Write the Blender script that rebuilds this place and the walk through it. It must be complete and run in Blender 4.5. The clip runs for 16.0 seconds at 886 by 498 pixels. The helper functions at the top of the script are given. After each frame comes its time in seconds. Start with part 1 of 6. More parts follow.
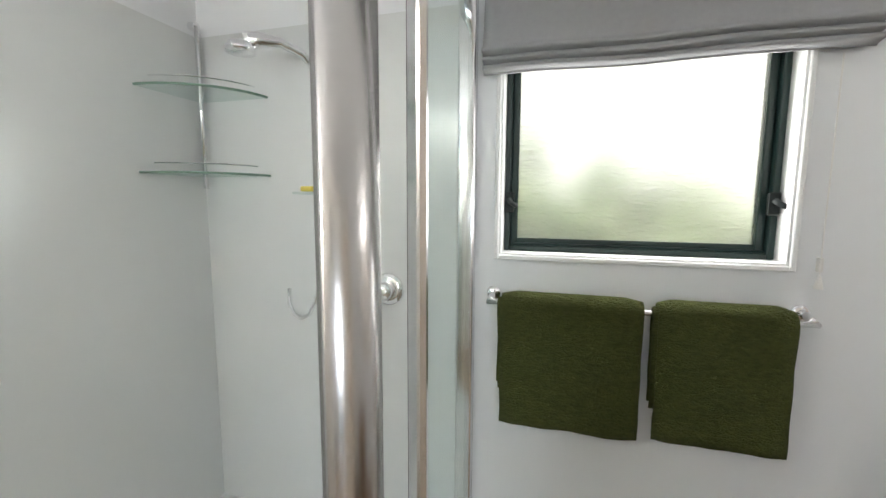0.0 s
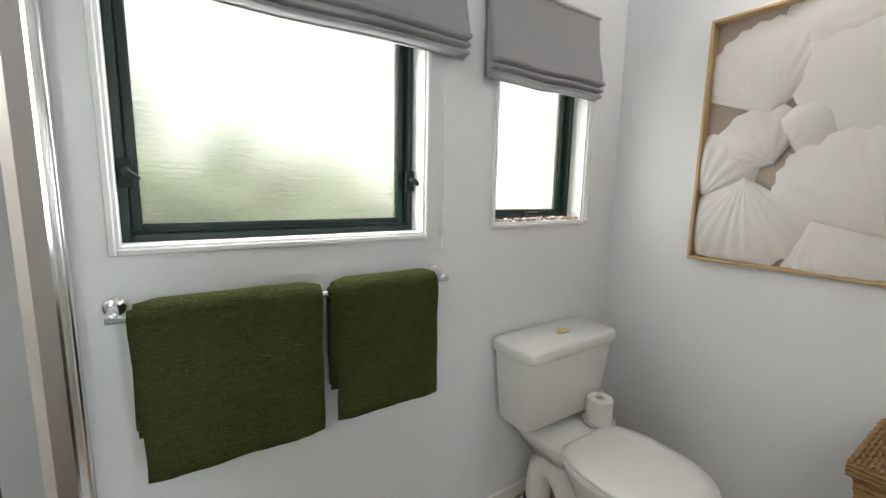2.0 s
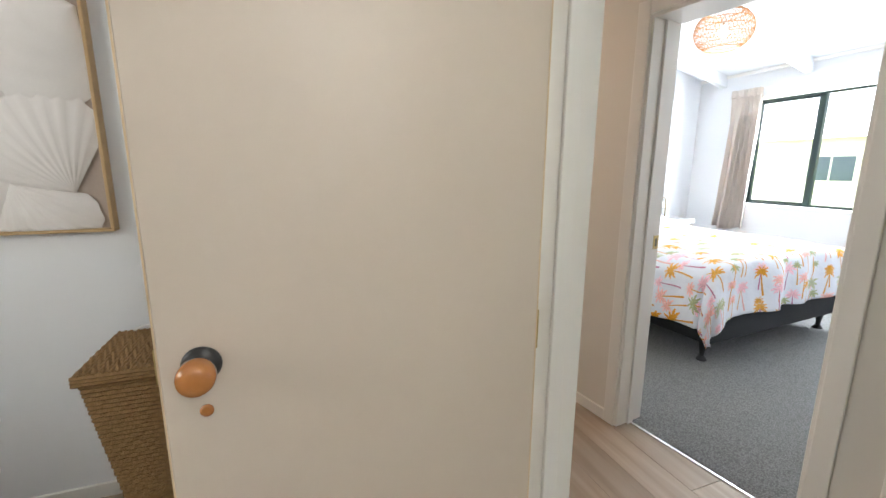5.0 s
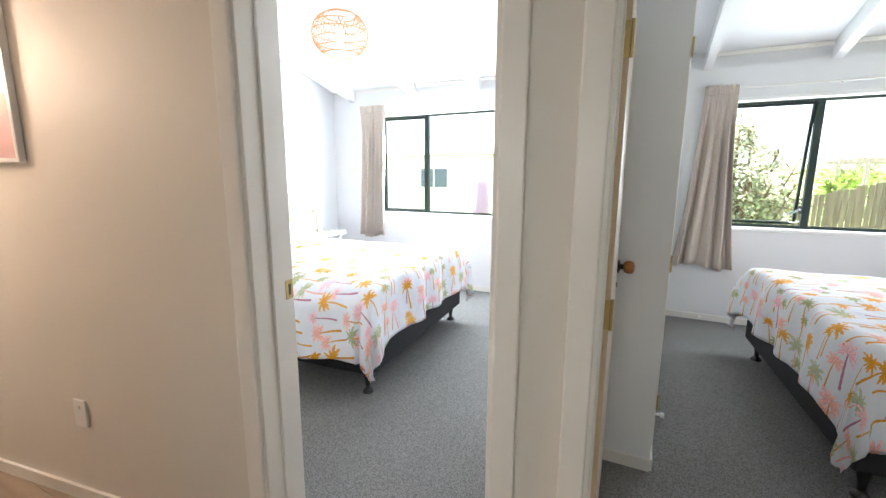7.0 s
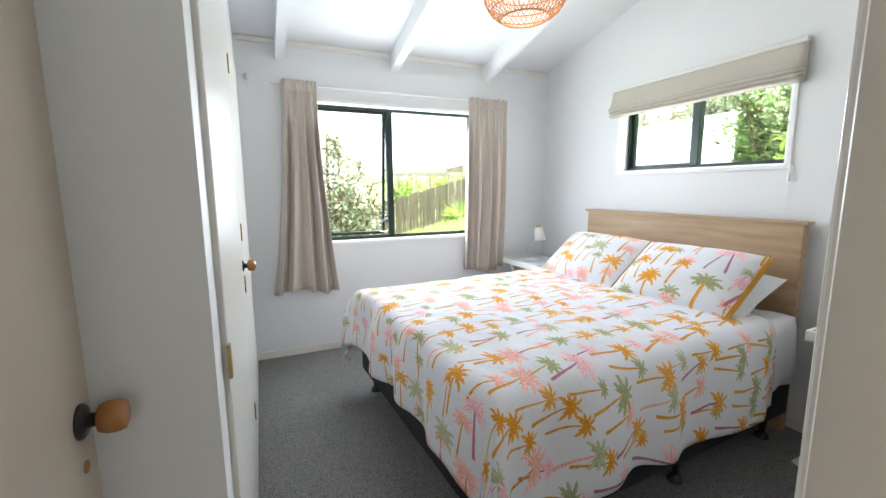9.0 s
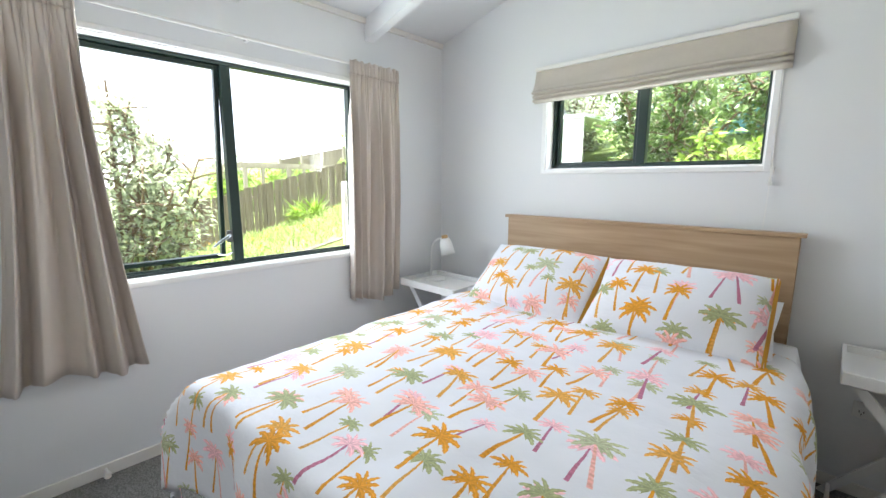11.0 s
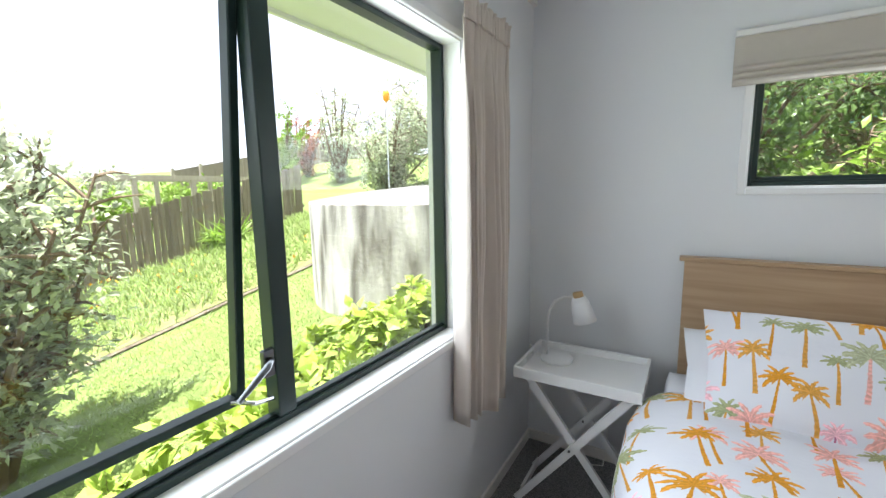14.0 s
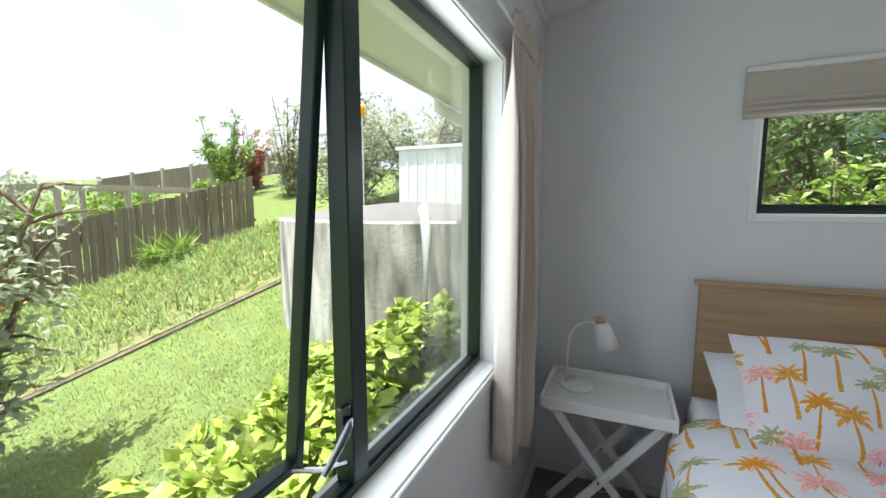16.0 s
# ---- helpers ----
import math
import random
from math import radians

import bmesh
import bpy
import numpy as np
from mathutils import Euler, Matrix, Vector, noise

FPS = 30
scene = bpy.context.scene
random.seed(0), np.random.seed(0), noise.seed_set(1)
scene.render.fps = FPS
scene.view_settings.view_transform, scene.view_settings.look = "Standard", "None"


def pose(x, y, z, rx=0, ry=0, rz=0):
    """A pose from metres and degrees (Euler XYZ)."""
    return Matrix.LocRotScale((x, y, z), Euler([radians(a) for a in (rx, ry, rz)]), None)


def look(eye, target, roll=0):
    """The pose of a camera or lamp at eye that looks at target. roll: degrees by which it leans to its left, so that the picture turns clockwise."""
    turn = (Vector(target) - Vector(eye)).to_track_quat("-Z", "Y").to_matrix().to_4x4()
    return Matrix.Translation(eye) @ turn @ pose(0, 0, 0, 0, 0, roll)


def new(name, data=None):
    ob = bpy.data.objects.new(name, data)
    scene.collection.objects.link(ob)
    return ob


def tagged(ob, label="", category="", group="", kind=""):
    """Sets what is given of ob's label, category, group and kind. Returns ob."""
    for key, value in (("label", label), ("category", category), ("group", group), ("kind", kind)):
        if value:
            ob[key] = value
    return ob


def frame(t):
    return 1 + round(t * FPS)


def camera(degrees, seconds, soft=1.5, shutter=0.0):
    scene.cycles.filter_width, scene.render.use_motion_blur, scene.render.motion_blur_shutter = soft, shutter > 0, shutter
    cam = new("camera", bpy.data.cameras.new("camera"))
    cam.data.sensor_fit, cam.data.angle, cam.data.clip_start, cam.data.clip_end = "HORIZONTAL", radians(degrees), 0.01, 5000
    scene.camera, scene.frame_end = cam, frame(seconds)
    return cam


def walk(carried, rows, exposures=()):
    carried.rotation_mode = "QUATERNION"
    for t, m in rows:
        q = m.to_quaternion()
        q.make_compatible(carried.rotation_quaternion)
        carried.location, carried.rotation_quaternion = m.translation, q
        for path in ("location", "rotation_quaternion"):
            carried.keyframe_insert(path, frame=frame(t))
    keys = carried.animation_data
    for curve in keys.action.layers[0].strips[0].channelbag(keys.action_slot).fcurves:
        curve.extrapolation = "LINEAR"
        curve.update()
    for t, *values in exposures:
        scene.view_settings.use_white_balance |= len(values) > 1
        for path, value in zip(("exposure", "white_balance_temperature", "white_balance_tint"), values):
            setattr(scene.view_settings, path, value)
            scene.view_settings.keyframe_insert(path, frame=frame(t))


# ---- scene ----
cam = camera(94.1, 16.0)
PATH = [
    (0, (0.572, 0.988, 1.403), (0.022, 2.897, 1.173), 0.3),
    (0.5, (0.659, 1.145, 1.377), (0.448, 3.121, 1.151), 0.3),
    (1, (0.591, 1.244, 1.367), (0.883, 3.21, 1.142), 0.8),
    (1.5, (0.543, 1.254, 1.374), (1.257, 3.105, 1.121), 0.9),
    (2, (0.469, 1.183, 1.381), (1.573, 2.825, 1.087), 1.2),
    (2.5, (0.341, 1.112, 1.388), (1.793, 2.448, 1.061), 1.0),
    (3, (0.245, 1.057, 1.368), (1.976, 1.996, 1.02), 0.5),
    (3.5, (0.226, 0.975, 1.354), (2.122, 1.492, 0.981), 0.2),
    (4, (0.217, 0.888, 1.35), (2.176, 0.988, 0.957), 0.1),
    (4.5, (0.255, 0.812, 1.357), (2.191, 0.508, 0.958), 0.3),
    (4.7, (0.301, 0.784, 1.353), (2.208, 0.327, 0.96), 0.3),
    (6.8, (0.801, 0.15, 1.382), (1.805, -1.545, 1.036), 0.3),
    (7, (0.815, 0.073, 1.389), (1.671, -1.703, 1.051), 0.3),
    (7.5, (0.802, -0.14, 1.392), (1.232, -2.068, 1.08), 0.0),
    (8, (0.74, -0.389, 1.412), (0.701, -2.364, 1.099), -0.3),
    (8.5, (0.676, -0.725, 1.411), (0.18, -2.639, 1.106), -0.3),
    (9, (0.587, -1.053, 1.397), (-0.213, -2.863, 1.105), -0.4),
    (11.5, (0.337, -2.423, 1.458), (-1.235, -3.615, 1.129), 0.4),
    (12, (0.258, -2.701, 1.48), (-1.456, -3.677, 1.152), 0.5),
    (12.5, (0.18, -3.032, 1.498), (-1.594, -3.894, 1.169), -0.1),
    (13, (0.168, -3.359, 1.489), (-1.609, -4.218, 1.165), -0.5),
    (13.5, (0.137, -3.633, 1.516), (-1.616, -4.544, 1.2), -0.8),
    (14, (0.13, -3.848, 1.539), (-1.564, -4.871, 1.25), -1.0),
    (14.5, (0.123, -4.024, 1.573), (-1.502, -5.156, 1.29), -0.9),
    (15, (0.15, -4.184, 1.586), (-1.481, -5.31, 1.321), -0.7),
    (15.5, (0.192, -4.248, 1.584), (-1.517, -5.258, 1.346), -0.4),
    (16, (0.192, -4.207, 1.575), (-1.628, -5.006, 1.354), -0.0),
]
EXPO = [(0, 3.05), (2.5, 2.9), (3.5, 2.95), (4.7, 3.08), (6.8, 3.2), (7.6, 3.25), (8.5, 3.2), (9.2, 3.15), (11.5, 2.75), (13.5, 2.25), (15.0, 1.93), (16.0, 1.57)]
walk(cam, [(t, look(eye, target, roll)) for t, eye, target, roll in PATH], EXPO)

# ---- world, sun, window light ----
world = bpy.data.worlds.new("sky")
scene.world = world
world.use_nodes = True
wn = world.node_tree
sky = wn.nodes.new("ShaderNodeTexSky")
sky.sky_type, sky.sun_disc = "NISHITA", False
sky.sun_elevation, sky.sun_rotation = radians(80.2), radians(116.6)
sky.air_density, sky.dust_density, sky.ozone_density = 0.7, 3.8, 0.4
# thin bright cloud drawn over the blue
cloud = wn.nodes.new("ShaderNodeTexNoise")
cloud.inputs["Scale"].default_value, cloud.inputs["Detail"].default_value, cloud.inputs["Distortion"].default_value = 2.2, 7, 0.5
veil = wn.nodes.new("ShaderNodeMapRange")
veil.inputs[1].default_value, veil.inputs[2].default_value = 0.35, 0.65
veil.inputs[3].default_value, veil.inputs[4].default_value = 0.55, 0.92
haze = wn.nodes.new("ShaderNodeMix")
haze.data_type = "RGBA"
haze.inputs[7].default_value = (2.75, 2.95, 3.3, 1)
wn.links.new(cloud.outputs[0], veil.inputs[0])
wn.links.new(veil.outputs[0], haze.inputs[0])
wn.links.new(sky.outputs[0], haze.inputs[6])
wn.links.new(haze.outputs[2], wn.nodes["Background"].inputs[0])
wn.nodes["Background"].inputs[1].default_value = 0.15

sun_data = bpy.data.lights.new("sun", "SUN")
sun_data.energy, sun_data.angle, sun_data.color = 4.1, radians(0.6), (1.0, 0.97, 0.93)
sun = new("sun", sun_data)
sun.matrix_world = look((4, -2, 26), (0, 0, 0))


def bulb(name, at, watts, color, r=0.04):
    d = bpy.data.lights.new(name, "POINT")
    d.energy, d.color, d.shadow_soft_size = watts, color, r
    ob = new(name, d)
    ob.location = at
    return ob


def window_light(name, eye, target, w, h, watts, color=(0.83, 0.915, 1.0)):
    d = bpy.data.lights.new(name, "AREA")
    d.shape, d.size, d.size_y, d.energy, d.color = "RECTANGLE", w, h, watts, color
    ob = new(name, d)
    ob.matrix_world = look(eye, target)
    return ob


window_light("sky_bed_west_south", (-0.55, -4.705, 1.53), (-0.55, 0, 1.53), 1.4, 1.05, 5.0, (0.82, 0.91, 1.0))
window_light("sky_bed_west_side", (-2.225, -3.04, 1.75), (0, -3.04, 1.75), 1.05, 0.40, 1.3)
window_light("sky_bed_east", (3.05, -4.705, 1.53), (3.05, 0, 1.53), 1.8, 1.1, 20)
window_light("sky_bath_large", (0.79, 2.455, 1.52), (0.79, 0, 1.52), 0.75, 0.55, 1.15, (1.0, 0.99, 0.965))
window_light("sky_bath_small", (1.78, 2.455, 1.5), (1.78, 0, 1.5), 0.44, 0.5, 0.25, (1.0, 0.99, 0.965))
bulb("hall_lamp", (3.9, -0.05, 2.0), 5.0, (1.0, 0.76, 0.60), 0.16)
bulb("vanity_light", (-0.42, 0.42, 2.0), 2.3, (0.98, 0.99, 0.97), 0.06)
bulb("picture_light", (2.05, 1.70, 2.22), 0.12, (0.97, 0.98, 0.97), 0.07)

# ---- materials ----


def mat(name, color, rough=0.6, metal=0.0, vary=0.06, scale=6.0, bump=0.0, bscale=120.0, coat=0.0, spec=0.5):
    """Base colour varied by two noises, with fine relief."""
    m = bpy.data.materials.new(name)
    m.use_nodes = True
    t = m.node_tree
    b = t.nodes["Principled BSDF"]
    b.inputs["Roughness"].default_value, b.inputs["Metallic"].default_value = rough, metal
    b.inputs["Coat Weight"].default_value = coat
    b.inputs["Specular IOR Level"].default_value = spec
    co = t.nodes.new("ShaderNodeTexCoord")
    n1 = t.nodes.new("ShaderNodeTexNoise")
    n1.inputs["Scale"].default_value, n1.inputs["Detail"].default_value = scale, 6
    n2 = t.nodes.new("ShaderNodeTexNoise")
    n2.inputs["Scale"].default_value, n2.inputs["Detail"].default_value = bscale, 3
    for n in (n1, n2):
        t.links.new(co.outputs["Object"], n.inputs["Vector"])
    mix = t.nodes.new("ShaderNodeMix")
    mix.data_type, mix.blend_type = "RGBA", "MIX"
    mix.inputs[6].default_value = (*[c * (1 - vary) for c in color], 1)
    mix.inputs[7].default_value = (*[min(1, c * (1 + vary)) for c in color], 1)
    ad = t.nodes.new("ShaderNodeMath")
    ad.operation = "MULTIPLY_ADD"
    ad.inputs[1].default_value = 0.35
    t.links.new(n2.outputs[0], ad.inputs[0])
    sc = t.nodes.new("ShaderNodeMath")
    sc.operation = "MULTIPLY"
    sc.inputs[1].default_value = 0.65
    t.links.new(n1.outputs[0], sc.inputs[0])
    t.links.new(sc.outputs[0], ad.inputs[2])
    t.links.new(ad.outputs[0], mix.inputs[0])
    t.links.new(mix.outputs[2], b.inputs["Base Color"])
    if bump:
        bu = t.nodes.new("ShaderNodeBump")
        bu.inputs["Strength"].default_value, bu.inputs["Distance"].default_value = bump, 0.004
        t.links.new(n2.outputs[0], bu.inputs["Height"])
        t.links.new(bu.outputs[0], b.inputs["Normal"])
    return m


def glass(name, color=(1, 1, 1), rough=0.0, edge=0.45, face=0.03):
    m = bpy.data.materials.new(name)
    m.use_nodes = True
    t = m.node_tree
    t.nodes.remove(t.nodes["Principled BSDF"])
    out = t.nodes["Material Output"]
    tr = t.nodes.new("ShaderNodeBsdfTransparent")
    tr.inputs[0].default_value = (*color, 1)
    gl = t.nodes.new("ShaderNodeBsdfGlossy")
    gl.inputs["Roughness"].default_value = rough
    lw = t.nodes.new("ShaderNodeLayerWeight")
    lw.inputs[0].default_value = 0.5
    pw = t.nodes.new("ShaderNodeMath")
    pw.operation = "POWER"
    pw.inputs[1].default_value = 5.0
    fr = t.nodes.new("ShaderNodeMath")
    fr.operation = "MULTIPLY_ADD"
    fr.inputs[1].default_value, fr.inputs[2].default_value = edge, face
    t.links.new(lw.outputs["Facing"], pw.inputs[0])
    t.links.new(pw.outputs[0], fr.inputs[0])
    mx = t.nodes.new("ShaderNodeMixShader")
    t.links.new(fr.outputs[0], mx.inputs[0])
    t.links.new(tr.outputs[0], mx.inputs[1])
    t.links.new(gl.outputs[0], mx.inputs[2])
    t.links.new(mx.outputs[0], out.inputs[0])
    return m


WALL = mat("wall paint", (0.785, 0.795, 0.815), 0.55, vary=0.015, scale=2, bump=0.05, bscale=220)
HALLP = mat("hall wall paint", (0.73, 0.69, 0.63), 0.5, vary=0.02, scale=2, bump=0.05, bscale=220)
CEIL = mat("ceiling paint", (0.82, 0.83, 0.85), 0.6, vary=0.015, bump=0.06, bscale=150)
TRIM = mat("trim gloss paint", (0.81, 0.785, 0.745), 0.28, vary=0.015)
LINING = mat("white window paint", (0.85, 0.85, 0.85), 0.35, vary=0.015)
DOORP = mat("door cream paint", (0.57, 0.49, 0.41), 0.42, vary=0.02, scale=3)
DOOREDGE = mat("door edge timber", (0.62, 0.47, 0.30), 0.45, vary=0.1)
ALU = mat("dark green aluminium", (0.013, 0.032, 0.029), 0.35, vary=0.1, spec=0.5)
CHROME = mat("chrome", (0.86, 0.86, 0.87), 0.07, 1.0, vary=0.02)
ALUB = mat("bright aluminium", (0.80, 0.79, 0.80), 0.18, 1.0, vary=0.03, scale=2)
POSTM = mat("dulled aluminium", (0.68, 0.66, 0.65), 0.24, 1.0, vary=0.06, scale=3)
BRASS = mat("brass", (0.45, 0.33, 0.14), 0.35, 1.0, vary=0.15)
BLACKM = mat("black metal", (0.02, 0.02, 0.02), 0.35, vary=0.1)
KNOBW = mat("orange varnished wood", (0.40, 0.15, 0.035), 0.25, vary=0.2, scale=30, coat=0.5)
CERAMIC = mat("white ceramic", (0.82, 0.81, 0.79), 0.12, vary=0.01, coat=0.4)
PLASTIC = mat("white plastic", (0.80, 0.79, 0.77), 0.35, vary=0.02)
GUN = mat("gunmetal", (0.14, 0.15, 0.16), 0.32, 1.0, vary=0.1)
LATCHM = mat("dark latch metal", (0.02, 0.025, 0.025), 0.6, vary=0.1, spec=0.2)
BLACKP = mat("black rubber", (0.02, 0.02, 0.02), 0.6)
ACRYL = mat("shower acrylic", (0.70, 0.71, 0.71), 0.22, vary=0.02)
GREYBLIND = mat("grey woven blind", (0.36, 0.36, 0.37), 0.85, vary=0.10, scale=60, bump=0.5, bscale=500)
BEIGEBLIND = mat("beige blind fabric", (0.57, 0.52, 0.46), 0.85, vary=0.06, scale=40, bump=0.3, bscale=500)
CURTAIN = mat("taupe curtain fabric", (0.60, 0.53, 0.475), 0.9, vary=0.06, scale=30, bump=0.3, bscale=600)
TOWEL = mat("olive towelling", (0.084, 0.094, 0.030), 0.95, vary=0.6, scale=70, bump=1.0, bscale=170, spec=0.15)
TOWEL.node_tree.nodes["Bump"].inputs["Distance"].default_value = 0.02
tm_ = TOWEL.node_tree.nodes.new("ShaderNodeMapping")
tm_.inputs["Scale"].default_value = (0.6, 1.0, 1.7)
for n_ in [n for n in TOWEL.node_tree.nodes if n.bl_idname == "ShaderNodeTexNoise"]:
    TOWEL.node_tree.links.new(tm_.outputs[0], n_.inputs["Vector"])
TOWEL.node_tree.links.new(TOWEL.node_tree.nodes["Texture Coordinate"].outputs["Object"], tm_.inputs[0])
WHITELIN = mat("white linen", (0.79, 0.80, 0.84), 0.9, vary=0.02, bump=0.2, bscale=300)
BEDBASE = mat("black bed base fabric", (0.018, 0.019, 0.022), 0.8, vary=0.2, bump=0.3, bscale=400)
WHITEP = mat("white painted wood", (0.80, 0.80, 0.80), 0.35, vary=0.02)
WICKER = mat("seagrass", (0.25, 0.145, 0.056), 0.85, vary=0.45, scale=60, bump=0.6, bscale=200)
RATTAN = mat("orange rattan", (0.48, 0.22, 0.07), 0.5, vary=0.25, scale=40)
OAKF = mat("oak picture frame", (0.50, 0.34, 0.17), 0.45, vary=0.15, scale=25)
GLASS = glass("window glass", edge=0.9)
SHGLASS = glass("shower glass", (0.90, 0.94, 0.93), 0.0, 0.03, 0.012)


def rough_glass(name):
    """Obscured bathroom glass with a fine horizontal ripple."""
    m = bpy.data.materials.new(name)
    m.use_nodes = True
    t = m.node_tree
    t.nodes.remove(t.nodes["Principled BSDF"])
    out = t.nodes["Material Output"]
    re = t.nodes.new("ShaderNodeBsdfRefraction")
    re.inputs["Roughness"].default_value, re.inputs["IOR"].default_value = 0.50, 1.24
    gl = t.nodes.new("ShaderNodeBsdfGlossy")
    gl.inputs["Roughness"].default_value = 0.25
    mx = t.nodes.new("ShaderNodeMixShader")
    mx.inputs[0].default_value = 0.04
    df = t.nodes.new("ShaderNodeBsdfTranslucent")
    df.inputs[0].default_value = (0.55, 0.55, 0.52, 1)
    re.inputs["Color"].default_value = (0.62, 0.62, 0.60, 1)
    ma = t.nodes.new("ShaderNodeMixShader")
    ma.inputs[0].default_value = 0.14
    co = t.nodes.new("ShaderNodeTexCoord")
    mp = t.nodes.new("ShaderNodeMapping")
    mp.inputs["Scale"].default_value = (22, 22, 95)
    no = t.nodes.new("ShaderNodeTexNoise")
    no.inputs["Scale"].default_value, no.inputs["Detail"].default_value = 1.0, 2
    bu = t.nodes.new("ShaderNodeBump")
    bu.inputs["Strength"].default_value, bu.inputs["Distance"].default_value = 1.0, 0.012
    t.links.new(co.outputs["Object"], mp.inputs[0])
    t.links.new(mp.outputs[0], no.inputs["Vector"])
    t.links.new(no.outputs[0], bu.inputs["Height"])
    t.links.new(bu.outputs[0], re.inputs["Normal"])
    t.links.new(bu.outputs[0], gl.inputs["Normal"])
    t.links.new(re.outputs[0], ma.inputs[1])
    t.links.new(df.outputs[0], ma.inputs[2])
    t.links.new(ma.outputs[0], mx.inputs[1])
    t.links.new(gl.outputs[0], mx.inputs[2])
    t.links.new(mx.outputs[0], out.inputs[0])
    return m


FROST = rough_glass("obscured glass")


def wood(name, c1, c2, rough=0.45, axis=0, scale=1.0, bump=0.1):
    """Long grain along one axis (0 x, 1 y, 2 z)."""
    m = bpy.data.materials.new(name)
    m.use_nodes = True
    t = m.node_tree
    b = t.nodes["Principled BSDF"]
    b.inputs["Roughness"].default_value = rough
    co = t.nodes.new("ShaderNodeTexCoord")
    oi = t.nodes.new("ShaderNodeObjectInfo")
    mp = t.nodes.new("ShaderNodeMapping")
    sc = [22 * scale] * 3
    sc[axis] = 1.3 * scale
    mp.inputs["Scale"].default_value = sc
    cb = t.nodes.new("ShaderNodeCombineXYZ")
    mu = t.nodes.new("ShaderNodeMath")
    mu.operation = "MULTIPLY"
    mu.inputs[1].default_value = 37.0
    t.links.new(oi.outputs["Random"], mu.inputs[0])
    for k in range(3):
        t.links.new(mu.outputs[0], cb.inputs[k])
    t.links.new(cb.outputs[0], mp.inputs["Location"])
    t.links.new(co.outputs["Object"], mp.inputs[0])
    n1 = t.nodes.new("ShaderNodeTexNoise")
    n1.inputs["Scale"].default_value, n1.inputs["Detail"].default_value, n1.inputs["Distortion"].default_value = 1.0, 8, 0.6
    t.links.new(mp.outputs[0], n1.inputs["Vector"])
    ra = t.nodes.new("ShaderNodeValToRGB")
    ra.color_ramp.elements[0].position, ra.color_ramp.elements[0].color = 0.3, (*c1, 1)
    ra.color_ramp.elements[1].position, ra.color_ramp.elements[1].color = 0.7, (*c2, 1)
    t.links.new(n1.outputs[0], ra.inputs[0])
    hs = t.nodes.new("ShaderNodeHueSaturation")
    mr = t.nodes.new("ShaderNodeMapRange")
    mr.inputs[3].default_value, mr.inputs[4].default_value = 0.85, 1.15
    t.links.new(oi.outputs["Random"], mr.inputs[0])
    t.links.new(mr.outputs[0], hs.inputs["Value"])
    t.links.new(ra.outputs[0], hs.inputs["Color"])
    t.links.new(hs.outputs[0], b.inputs["Base Color"])
    bu = t.nodes.new("ShaderNodeBump")
    bu.inputs["Strength"].default_value, bu.inputs["Distance"].default_value = bump, 0.003
    t.links.new(n1.outputs[0], bu.inputs["Height"])
    t.links.new(bu.outputs[0], b.inputs["Normal"])
    return m


OAK = wood("oak headboard", (0.42, 0.27, 0.15), (0.56, 0.39, 0.24), 0.45, 1, 1.2)
VINYLX = wood("vinyl plank", (0.27, 0.20, 0.145), (0.40, 0.31, 0.235), 0.40, 0, 0.8, 0.05)
FENCEW = wood("weathered fence timber", (0.10, 0.082, 0.058), (0.22, 0.19, 0.14), 0.9, 2, 1.0, 0.5)
PALEW = wood("pale fence timber", (0.26, 0.225, 0.19), (0.42, 0.37, 0.32), 0.9, 2, 1.0, 0.4)


def carpet_mat(name, c):
    m = mat(name, c, 0.97, vary=0.10, scale=3, bump=1.0, bscale=420, spec=0.1)
    t = m.node_tree
    b = t.nodes["Principled BSDF"]
    src = b.inputs["Base Color"].links[0].from_socket
    vo = t.nodes.new("ShaderNodeTexVoronoi")
    vo.inputs["Scale"].default_value = 170
    co = t.nodes.new("ShaderNodeTexCoord")
    t.links.new(co.outputs["Object"], vo.inputs["Vector"])
    mr = t.nodes.new("ShaderNodeMapRange")
    mr.inputs[1].default_value, mr.inputs[2].default_value = 0.0, 0.7
    mr.inputs[3].default_value, mr.inputs[4].default_value = 1.3, 0.55
    t.links.new(vo.outputs["Distance"], mr.inputs[0])
    mx = t.nodes.new("ShaderNodeMix")
    mx.data_type, mx.blend_type = "RGBA", "MULTIPLY"
    mx.inputs[0].default_value = 1.0
    t.links.new(src, mx.inputs[6])
    t.links.new(mr.outputs[0], mx.inputs[7])
    t.links.new(mx.outputs[2], b.inputs["Base Color"])
    return m


CARPET = carpet_mat("grey wool carpet", (0.31, 0.305, 0.30))

# ---- building helpers ----


def box(bm, x0, x1, y0, y1, z0, z1):
    m = Matrix.LocRotScale(((x0 + x1) / 2, (y0 + y1) / 2, (z0 + z1) / 2), None, (abs(x1 - x0), abs(y1 - y0), abs(z1 - z0)))
    return bmesh.ops.create_cube(bm, size=1, matrix=m)["verts"]


def rbox(x0, x1, y0, y1, z0, z1, r=0.006, seg=2):
    bm = bmesh.new()
    box(bm, x0, x1, y0, y1, z0, z1)
    bmesh.ops.bevel(bm, geom=bm.edges[:], offset=r, segments=seg, profile=0.5, affect="EDGES")
    return bm


def boxes(*dims):
    bm = bmesh.new()
    for d in dims:
        box(bm, *d)
    return bm


